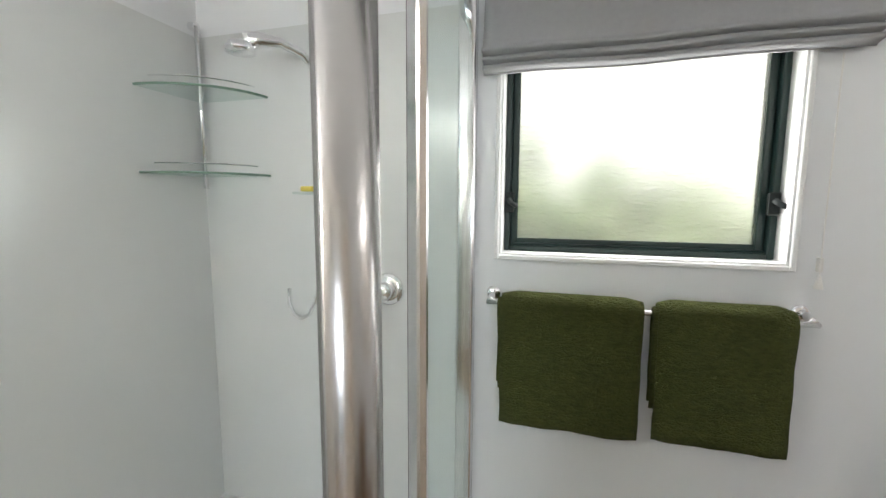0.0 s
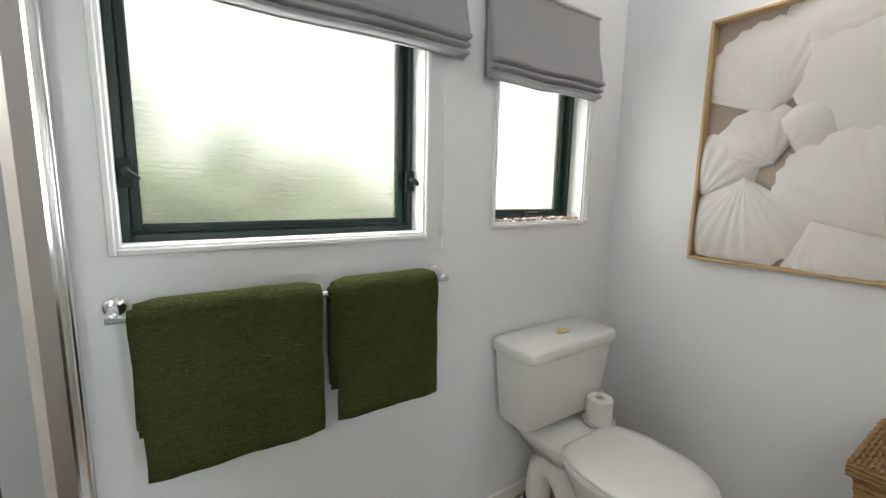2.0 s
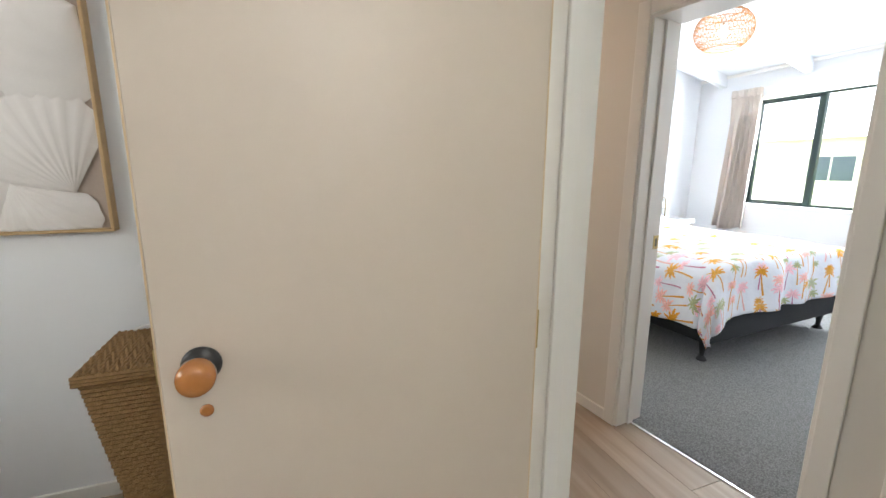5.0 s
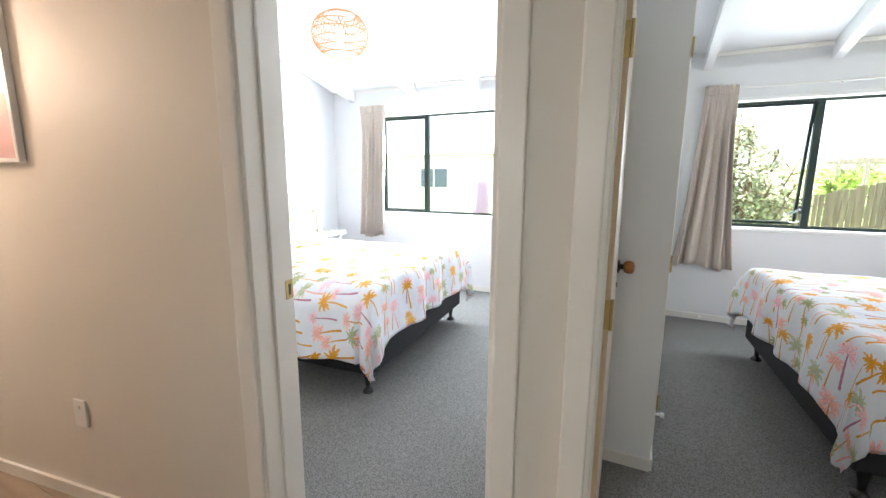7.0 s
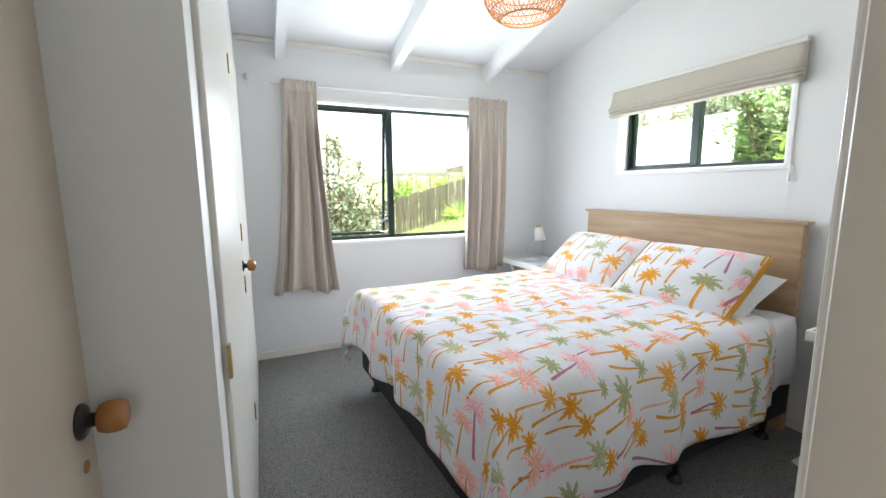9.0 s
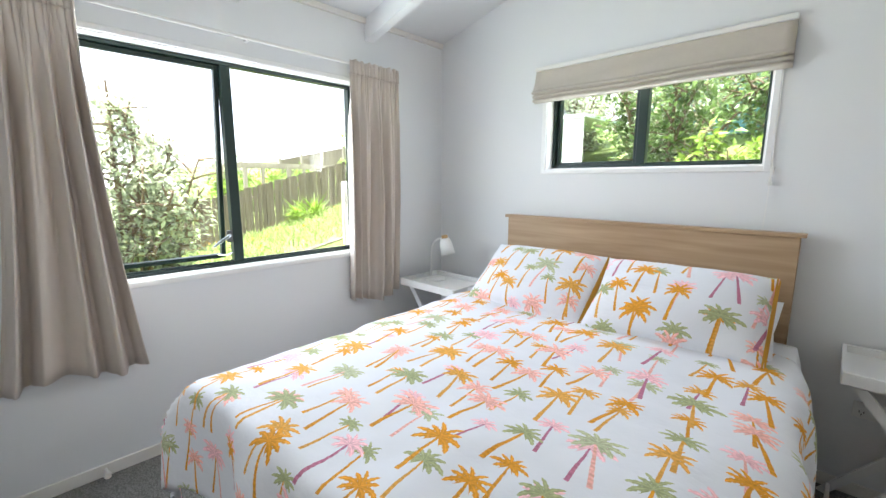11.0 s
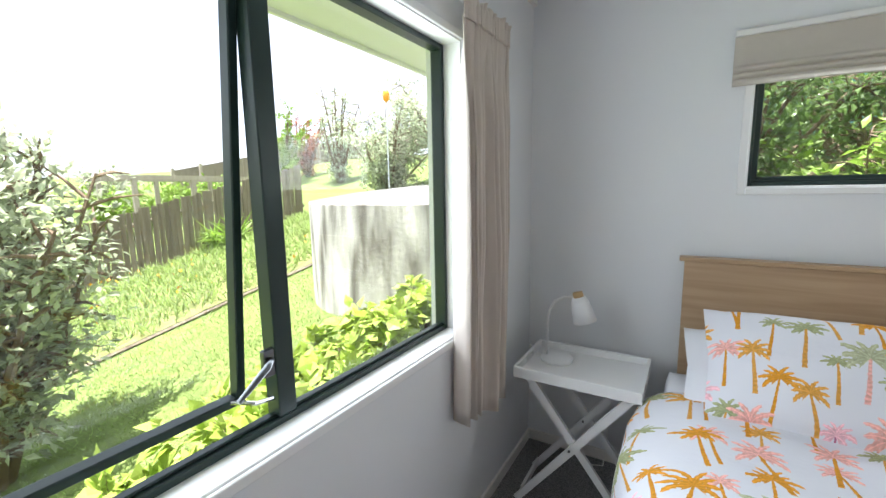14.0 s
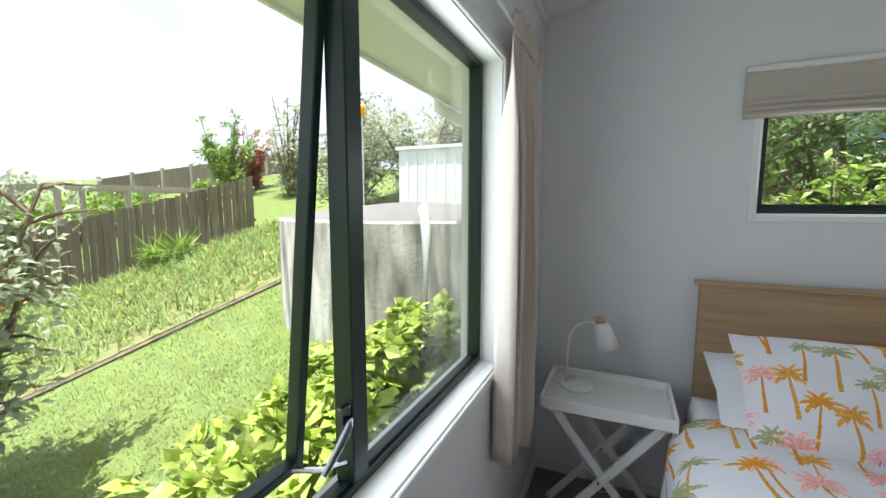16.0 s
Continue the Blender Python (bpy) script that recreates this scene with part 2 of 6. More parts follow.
def rod(bm, p, q, r0, r1=None, seg=12):
    """A cylinder or cone from p to q."""
    p, q = Vector(p), Vector(q)
    d = q - p
    m = Matrix.Translation((p + q) / 2) @ d.to_track_quat("Z", "Y").to_matrix().to_4x4()
    bmesh.ops.create_cone(bm, cap_ends=True, segments=seg, radius1=r0, radius2=r0 if r1 is None else r1, depth=d.length, matrix=m)
    return bm


def lathe(bm, profile, at=(0, 0, 0), seg=24, turn=None):
    """Turns (radius, height) pairs round z."""
    m = Matrix.Translation(at) @ (turn or Matrix())
    rings = []
    for r, z in profile:
        rings.append([bm.verts.new(m @ Vector((max(r, 1e-4) * math.cos(a), max(r, 1e-4) * math.sin(a), z))) for a in [2 * math.pi * k / seg for k in range(seg)]])
    for a, b in zip(rings, rings[1:]):
        for k in range(seg):
            bm.faces.new((a[k], a[(k + 1) % seg], b[(k + 1) % seg], b[k]))
    bm.faces.new(rings[0][::-1])
    bm.faces.new(rings[-1])
    return bm


def tube(bm, pts, r, seg=8):
    """A round bar along a line of points."""
    pts = [Vector(p) for p in pts]
    rings = []
    for k, p in enumerate(pts):
        d = (pts[min(k + 1, len(pts) - 1)] - pts[max(k - 1, 0)]).normalized()
        side = d.cross(Vector((0, 0, 1)))
        side = side.normalized() if side.length > 1e-3 else Vector((1, 0, 0))
        up = side.cross(d)
        rr = r[k] if isinstance(r, (list, tuple)) else r
        rings.append([bm.verts.new(p + rr * (math.cos(a) * side + math.sin(a) * up)) for a in [2 * math.pi * n / seg for n in range(seg)]])
    for a, b in zip(rings, rings[1:]):
        for k in range(seg):
            bm.faces.new((a[k], a[(k + 1) % seg], b[(k + 1) % seg], b[k]))
    bm.faces.new(rings[0][::-1])
    bm.faces.new(rings[-1])
    return bm


def loft(bm, rings, close=True, cap=True):
    """Skins rings of points, each with the same count."""
    rows = [[bm.verts.new(p) for p in ring] for ring in rings]
    n = len(rows[0])
    for a, b in zip(rows, rows[1:]):
        for k in range(n if close else n - 1):
            bm.faces.new((a[k], a[(k + 1) % n], b[(k + 1) % n], b[k]))
    if cap and close:
        bm.faces.new(rows[0][::-1])
        bm.faces.new(rows[-1])
    return bm


def part(name, bm, material, parent=None, label="", smooth=False):
    bmesh.ops.recalc_face_normals(bm, faces=bm.faces[:])
    me = bpy.data.meshes.new(name)
    bm.to_mesh(me)
    bm.free()
    me.materials.append(material)
    if smooth:
        for p in me.polygons:
            p.use_smooth = True
    ob = new(name, me)
    if parent is not None:
        ob.parent = parent
    if label:
        ob["label"] = label
    return ob


def thing(name, label, category, at=(0, 0, 0), rz=0.0, group=""):
    ob = new(name)
    ob.empty_display_size = 0.1
    ob.matrix_world = pose(*at, 0, 0, rz)
    return tagged(ob, label, category, group)


def structure(name, bm, material, label, category):
    return tagged(part(name, bm, material), label, category, "", "structure")


def wall_x(x0, x1, y0, y1, z1, holes, z0=0.0):
    """A wall along x with openings (xa, xb, za, zb)."""
    bm = bmesh.new()
    at = x0
    for xa, xb, za, zb in sorted(holes):
        if xa > at:
            box(bm, at, xa, y0, y1, z0, z1)
        if za > z0:
            box(bm, xa, xb, y0, y1, z0, za)
        if zb < z1:
            box(bm, xa, xb, y0, y1, zb, z1)
        at = xb
    box(bm, at, x1, y0, y1, z0, z1)
    return bm


def swap_xy(bm):
    for v in bm.verts:
        v.co.x, v.co.y = v.co.y, v.co.x
    return bm


# ---- the large structure ----
SW, SE = -4.64, -4.80      # inner and outer face of the garden wall
CZ, SLOPE = 2.53, 0.25     # bedroom ceiling over that wall, and its rise
HY = -0.958                # hall face of the doorway wall, at x = 1
XW = -2.17                 # headboard wall of the west bedroom


def edge_y(x):
    """The line in the doorways where planks meet carpet."""
    return HY - 0.10 + math.tan(radians(8.0)) * (x - 1.0)


bm = bmesh.new()
vs = [[bm.verts.new((x, y, z)) for x, y in ((-2.4, -4.78), (5.1, -4.78), (5.1, edge_y(5.1)), (-2.4, edge_y(-2.4)))] for z in (-0.05, 0.0)]
bm.faces.new(vs[0][::-1])
bm.faces.new(vs[1])
for k in range(4):
    bm.faces.new((vs[0][k], vs[0][(k + 1) % 4], vs[1][(k + 1) % 4], vs[1][k]))
structure("floor_carpet", bm, CARPET, "grey flecked wool carpet of both bedrooms", "floor")
structure("floor_base", boxes((-1.1, 8.2, -0.6, 2.5, -0.06, -0.008)), mat("underlay", (0.3, 0.25, 0.2), 0.8), "base layer below the timber-look planks", "floor")

NW = structure("wall_bath_north", wall_x(-0.99, 2.42, 2.40, 2.55, 2.45, [(0.362, 1.21, 1.218, 2.02), (1.515, 2.045, 1.24, 1.98)]), WALL, "white painted bathroom window wall", "wall")
structure("wall_bath_east", boxes((2.275, 2.42, 0.22, 2.40, 0, 2.45)), WALL, "white painted bathroom wall", "wall")
structure("wall_bath_west", boxes((-0.99, -0.875, 0.22, 2.40, 0, 2.45)), WALL, "white painted bathroom wall", "wall")
structure("wall_bath_south", wall_x(-0.99, 4.25, 0.08, 0.22, 2.45, [(0.40, 1.185, 0, 2.03)]), HALLP, "painted wall with the bathroom doorway", "wall")
HT = Matrix.Translation((1.0, HY, 0)) @ pose(0, 0, 0, 0, 0, 8.0) @ Matrix.Translation((-1.0, -HY, 0))
structure("wall_hall_south", wall_x(-2.2, 4.12, HY - 0.185, HY, 2.45, [(-0.04, 0.903, 0, 2.03), (1.145, 1.95, 0, 2.03)]), HALLP, "cream painted hall wall with two bedroom doorways", "wall").matrix_world = HT
structure("wall_hall_west", boxes((-1.10, -0.99, -0.84, 0.22, 0, 2.45)), HALLP, "cream painted end wall of the hall", "wall")
structure("ceiling_hall", boxes((-1.10, 8.2, -1.0, 2.55, 2.45, 2.55)), CEIL, "white flat ceiling over bathroom and hall", "ceiling")

structure("wall_south", wall_x(-2.32, 5.1, SE, SW, 2.52, [(-1.34, 0.23, 0.94, 2.10), (2.05, 4.05, 0.93, 2.19)]), WALL, "white painted garden wall with two large windows", "wall")
structure("wall_west", swap_xy(wall_x(SE, -0.74, -2.32, XW, 3.7, [(-3.655, -2.45, 1.515, 2.08)])), WALL, "white painted headboard wall with a small high window", "wall")
structure("wall_east", boxes((4.78, 5.1, SW, -0.74, 0, 3.7)), WALL, "white painted wall behind the bed", "wall")
structure("wall_partition", boxes((1.0, 1.09, SW, -1.06, 0, 3.5)), WALL, "white painted wall between the bedrooms", "wall")
structure("wall_bed_north_upper", boxes((XW, 4.95, -0.86, -0.74, 2.45, 3.7)), WALL, "white painted wall above the doorways", "wall")


def sloped(x0, x1, y0, y1, drop0, drop1):
    """A slab that follows the roof's slope."""
    bm = bmesh.new()
    v = box(bm, x0, x1, y0, y1, 0, 1)
    for p in v:
        top = p.co.z > 0.5
        p.co.z = CZ + SLOPE * (p.co.y - SW) - (drop0 if top else drop1)
    return bm


structure("ceiling_west_bedroom", sloped(-2.32, 1.0, SW, -0.74, -0.06, 0), CEIL, "white sloping plasterboard ceiling", "ceiling")
structure("ceiling_east_bedroom", sloped(1.0, 5.1, SW, -0.74, -0.06, 0), CEIL, "white sloping plasterboard ceiling", "ceiling")
for x in (0.37, -0.55, -1.45, 1.75, 2.65, 3.5, 4.45):
    tagged(part("ceiling_beam", sloped(x - 0.035, x + 0.035, SW, -0.98, 0.0, 0.14), CEIL), "white painted exposed ceiling beam", "beam", "ceiling beams", "structure")
for x0, x1 in ((XW, 1.0), (1.09, 4.78)):
    tagged(part("trim_cornice", boxes((x0, x1, SW, SW + 0.02, CZ - 0.035, CZ)), TRIM), "thin white moulding below the ceiling", "trim", "", "structure")

# closet in the corner of the west bedroom
CX = 0.69
structure("wall_closet", boxes((CX, 1.0, -2.09, -1.97, 0, 3.2), (CX, 1.0, -4.64, -4.30, 0, 2.6), (CX, 1.0, -4.30, -2.09, 2.2, 2.9)), WALL, "white wall round a built-in closet", "wall")


def baseboard(x0, x1, y0, y1, h=0.06):
    bm = bmesh.new()
    box(bm, x0, x1, y0, y1, 0, h)
    return tagged(part("baseboard", bm, TRIM), "low white painted baseboard", "baseboard", "baseboards", "structure")


B = 0.012
for d in ((0.30, 2.275, 2.40 - B, 2.40), (2.275 - B, 2.275, 0.22, 2.40 - B), (1.23, 2.263, 0.22, 0.22 + B),
          (1.25, 4.15, 0.08 - B, 0.08),
          (XW, CX, SW, SW + B), (XW, XW + B, SW + B, -0.98), (CX, 1.0, -1.97, -1.97 + B), (CX - B, CX, -2.09, -1.97), (CX - B, CX, -4.64, -4.30),
          (1.09, 4.78, SW, SW + B), (4.78 - B, 4.78, SW + B, -0.98), (1.09, 1.09 + B, SW + B, -0.98)):
    baseboard(*d)
for d in ((2.015, 4.12, HY, HY + B), (-0.95, -0.105, HY, HY + B), (-2.0, -0.105, HY - 0.185 - B, HY - 0.185), (2.015, 4.0, HY - 0.185 - B, HY - 0.185)):
    baseboard(*d).matrix_world = HT


def doorway(x0, x1, y0, y1, head, side):
    """Jambs, stops and face trims of a doorway in a wall along x."""
    ob = thing("door_frame", "white gloss painted timber door frame", "door frame", (0, 0, 0))
    ob["kind"] = "structure"
    J = 0.018
    part("jamb", rbox(x0, x0 + J, y0 - 0.004, y1 + 0.004, 0, head, 0.002, 1), TRIM, ob)
    part("jamb", rbox(x1 - J, x1, y0 - 0.004, y1 + 0.004, 0, head, 0.002, 1), TRIM, ob)
    part("jamb", rbox(x0 + J, x1 - J, y0 - 0.004, y1 + 0.004, head - J, head, 0.002, 1), TRIM, ob)
    ym = (y0 + y1) / 2
    part("stop", rbox(x0 + J, x0 + J + 0.012, ym - 0.02, ym + 0.02, 0, head - J, 0.002, 1), TRIM, ob)
    part("stop", rbox(x1 - J - 0.012, x1 - J, ym - 0.02, ym + 0.02, 0, head - J, 0.002, 1), TRIM, ob)
    for yf, s in ((y0, -1), (y1, 1)):
        ya, yb = sorted((yf, yf + s * 0.016))
        part("trim", rbox(x0 - 0.062, x0 + 0.004, ya, yb, 0, head + 0.06, 0.005, 2), TRIM, ob)
        part("trim", rbox(x1 - 0.004, x1 + 0.062, ya, yb, 0, head + 0.06, 0.005, 2), TRIM, ob)
        part("trim", rbox(x0 + 0.004, x1 - 0.004, ya, yb, head - 0.004, head + 0.06, 0.005, 2), TRIM, ob)
    return ob


doorway(0.40, 1.185, 0.08, 0.22, 2.03, 1)
d1 = doorway(1.145, 1.95, HY - 0.185, HY, 2.03, 1)
d2 = doorway(-0.04, 0.903, HY - 0.185, HY, 2.03, 1)
d1.matrix_world = d2.matrix_world = HT
for x, s, ob in ((1.932, -1, d1), (-0.022, 1, d2)):
    p = part("strike_plate", rbox(x - 0.002, x + 0.002, HY - 0.184, HY - 0.144, 0.955, 1.025, 0.001, 1), BRASS, ob, "small brass strike plate")
    part("latch_hole", boxes((x - 0.003, x + 0.003, HY - 0.170, HY - 0.158, 0.97, 1.01)), BLACKM, p)
tagged(part("threshold_strip", boxes((-0.022, 0.885, HY - 0.107, HY - 0.093, 0, 0.004), (1.163, 1.932, HY - 0.107, HY - 0.093, 0, 0.004)), ALUB), "thin metal strip between planks and carpet", "threshold strip", "", "structure").matrix_world = HT


def door(name, label, hinge, rz, width, kz=1.03):
    """A flush door; local x runs from the hinge to the latch edge, the leaf lies at y 0 to 0.038."""
    ob = thing(name, label, "door", (*hinge, 0), rz)
    ob["kind"] = "structure"
    part("leaf", rbox(0.0, width, 0.0, 0.036, 0.012, 2.0, 0.002, 1), DOORP, ob)
    part("edge", boxes((width, width + 0.003, 0.001, 0.035, 0.013, 1.999), (-0.003, 0.0, 0.001, 0.035, 0.013, 1.999)), DOOREDGE, ob, "bare timber door edge")
    for s, y in ((-1, 0.0), (1, 0.036)):
        t = Matrix.Rotation(radians(90 * -s), 4, "X")
        ro = part("rosette", lathe(bmesh.new(), [(0.031, 0), (0.031, 0.004), (0.026, 0.009), (0.013, 0.011), (0.011, 0.030)], (width - 0.062, y, kz), 24, t), BLACKM, ob, "dark round rosette", True)
        part("knob", lathe(bmesh.new(), [(0.012, 0.024), (0.024, 0.028), (0.0285, 0.040), (0.0285, 0.056), (0.025, 0.066), (0.012, 0.070)], (width - 0.062, y, kz), 24, t), KNOBW, ro, "orange varnished wooden knob", True)
        part("keyhole_cover", lathe(bmesh.new(), [(0.011, 0), (0.011, 0.003), (0.006, 0.004)], (width - 0.062, y, kz - 0.085), 16, t), KNOBW, ob, "small round wooden keyhole cover", True)
    part("latch", boxes((width + 0.002, width + 0.008, 0.01, 0.026, kz - 0.03, kz + 0.03)), BRASS, ob)
    for z in (0.25, 1.0, 1.75):
        h = part("hinge", boxes((-0.007, -0.002, 0.002, 0.034, z - 0.045, z + 0.045)), BRASS, ob, "brass butt hinge")
        part("pin", rod(bmesh.new(), (-0.006, -0.004, z - 0.047), (-0.006, -0.004, z + 0.047), 0.005, None, 10), BRASS, h)
    return ob


door("door_bath", "cream painted flush bathroom door standing open", (1.162, 0.235), 90.5, 0.715)
door("door_west_bedroom", "cream painted flush bedroom door standing open", (0.877, -1.178), 271.5, 0.80, 1.0)
door("door_east_bedroom", "cream painted flush bedroom door standing open", (1.190, -1.128), 277.0, 0.74, 1.0)


def cupboard_door(y0, y1, z0, z1, knob_z, hinge_zs):
    ob = thing("closet_door", "white flush closet door with a wooden knob", "closet door", (0, 0, 0), group="closet doors")
    part("leaf", rbox(CX - 0.014, CX + 0.02, y0, y1, z0, z1, 0.002, 1), TRIM, ob)
    if knob_z:
        t = Matrix.Rotation(radians(-90), 4, "Y")
        ro = part("rosette", lathe(bmesh.new(), [(0.026, 0), (0.026, 0.004), (0.012, 0.008), (0.010, 0.022)], (CX - 0.014, y0 + 0.06, knob_z), 20, t), BLACKM, ob, "dark round rosette", True)
        part("knob", lathe(bmesh.new(), [(0.012, 0.018), (0.026, 0.024), (0.026, 0.046), (0.014, 0.056)], (CX - 0.014, y0 + 0.06, knob_z), 20, t), KNOBW, ro, "orange wooden knob", True)
    for z in hinge_zs:
        part("hinge", boxes((CX - 0.02, CX - 0.012, y1 - 0.006, y1 + 0.014, z - 0.04, z + 0.04)), BRASS, ob, "brass butt hinge")


cupboard_door(-3.19, -2.10, 0.03, 2.19, 1.05, (0.3, 1.0, 1.95))
cupboard_door(-4.29, -3.20, 0.03, 2.19, None, (0.3, 0.95, 1.2, 1.95))

# ---- windows ----


def window(name, label, x0, x1, z0, z1, yin, yout, s, mulls, sash, pane, open_deg=0.0, T=0.036):
    """A dark aluminium window in a wall along x; s is +1 where outdoors lies towards +y. mulls: inner posts."""
    ob = thing(name, label, "window")
    ob["kind"] = "structure"
    ym = yin + s * 0.072
    F, H = 0.020, 0.027

    def bar(nm, xa, xb, za, zb, ya, yb, parent=ob, m=ALU):
        a, b = sorted((ya, yb))
        return part(nm, rbox(xa, xb, a, b, za, zb, 0.003, 1), m, parent)
    bar("frame", x0, x0 + F, z0, z1, ym, ym + s * 0.05)
    bar("frame", x1 - F, x1, z0, z1, ym, ym + s * 0.05)
    bar("frame", x0 + F, x1 - F, z0, z0 + F, ym, ym + s * 0.05)
    bar("frame", x0 + F, x1 - F, z1 - F, z1, ym, ym + s * 0.05)
    bar("frame_lip", x0 + F, x1 - F, z0 + F, z0 + F + 0.008, ym + s * 0.012, ym + s * 0.03)
    for xm in mulls:
        bar("mullion", xm - H, xm + H, z0 + F, z1 - F, ym, ym + s * 0.05)
    edges = [x0 + F] + [v for xm in mulls for v in (xm - H, xm + H)] + [x1 - F]
    for k in range(0, len(edges), 2):
        xa, xb = edges[k], edges[k + 1]
        if k // 2 in sash:
            # an opening sash hinged at its head
            sa = new("sash")
            sa.parent = ob
            ang = open_deg * s
            sa.matrix_basis = pose(0, ym + s * 0.03, z1 - F, ang, 0, 0)
            h = z1 - z0 - 2 * F
            S = 0.024
            for d in ((xa, xa + S, -h, 0), (xb - S, xb, -h, 0), (xa + S, xb - S, -h, -h + S), (xa + S, xb - S, -S, 0)):
                bar("stile", d[0], d[1], d[2], d[3], -0.004 * s, 0.032 * s, sa)
            g = part("pane", boxes((xa + S - 0.004, xb - S + 0.004, -0.002 + 0.014 * s, 0.002 + 0.014 * s, -h + S - 0.004, -S + 0.004)), pane, sa)
            g.visible_shadow = False
        else:
            g = part("pane", boxes((xa - 0.004, xb + 0.004, ym + s * 0.024 - 0.002, ym + s * 0.024 + 0.002, z0 + F - 0.004, z1 - F + 0.004)), pane, ob)
            g.visible_shadow = False
    # white lining and face trim
    L = 0.010
    a, b = sorted((yin - s * 0.002, yin + s * 0.15))
    part("lining", boxes((x0 - L, x0 + 0.001, a, b, z0 - L, z1 + L)), LINING, ob)
    part("lining", boxes((x1 - 0.001, x1 + L, a, b, z0 - L, z1 + L)), LINING, ob)
    part("lining", boxes((x0, x1, a, b, z1, z1 + L)), LINING, ob)
    part("window_sill", rbox(x0, x1, a, b, z0 - L, z0 + 0.001, 0.002, 1), LINING, ob)
    a, b = sorted((yin, yin - s * 0.012))
    part("trim", rbox(x0 - T, x0 - L + 0.004, a, b, z0 - T, z1 + T, 0.003, 1), LINING, ob)
    part("trim", rbox(x1 + L - 0.004, x1 + T, a, b, z0 - T, z1 + T, 0.003, 1), LINING, ob)
    part("trim", rbox(x0 - L + 0.004, x1 + L - 0.004, a, b, z0 - T, z0 - L + 0.004, 0.003, 1), LINING, ob)
    part("trim", rbox(x0 - L + 0.004, x1 + L - 0.004, a, b, z1 + L - 0.004, z1 + T, 0.003, 1), LINING, ob)
    return ob


def latch(parent, x, y, z, s, flip=1, mat_=None):
    k = 1.0 if mat_ else 0.28
    m = mat_ or LATCHM
    a, b = sorted((y, y - s * 0.018))
    h = part("handle", rbox(x - 0.016, x + 0.016, a, b, z - 0.035, z + 0.035, 0.004, 2), m, parent, "window latch")
    part("lever", tube(bmesh.new(), [(x, y - s * 0.02, z + 0.01), (x + flip * 0.02 * k, y - s * 0.034, z), (x + flip * 0.055 * k, y - s * 0.038, z - 0.02 * k), (x + flip * 0.1 * k, y - s * 0.036, z - 0.052 * k)], [0.010, 0.009, 0.008, 0.006], 8), m, h, "", True)


wb1 = window("window_bath_large", "dark green aluminium window with obscured glass", 0.372, 1.20, 1.228, 2.01, 2.40, 2.55, 1, [], (0,), FROST, 0.0, 0.022)
latch(wb1, 0.392, 2.470, 1.40, 1)
latch(wb1, 1.180, 2.470, 1.40, 1)
wb2 = window("window_bath_small", "small dark green aluminium window with obscured glass", 1.525, 2.035, 1.25, 1.97, 2.40, 2.55, 1, [], (0,), FROST, 0.0, 0.022)
part("stay", rbox(1.74, 1.82, 2.45, 2.468, 1.270, 1.286, 0.003, 1), BLACKM, wb2, "black window stay")
w1 = window("window_garden_west", "large dark green aluminium window with one sash ajar", -1.33, 0.22, 0.950, 2.09, SW, SE, -1, [-0.515], (1,), GLASS, 6.0)
latch(w1, -0.475, -4.735, 1.12, -1, 1, GUN)
tagged(part("stay_arm", tube(bmesh.new(), [(-0.49, -4.73, 1.02), (-0.47, -4.78, 1.0), (-0.44, -4.84, 1.0)], 0.006, 6), ALUB), "steel stay arm of the open sash", "window stay", "", "structure")
w2 = window("window_garden_east", "large dark green aluminium window", 2.06, 4.04, 0.94, 2.18, SW, SE, -1, [3.36], (1,), GLASS)
w3 = window("window_side", "small high dark green aluminium window", -3.645, -2.46, 1.525, 2.07, 2.17, 2.32, 1, [-3.06], (0,), GLASS)
w3.matrix_world = Matrix(((0, -1, 0, 0), (1, 0, 0, 0), (0, 0, 1, 0), (0, 0, 0, 1)))


# ---- palm print fabric ----


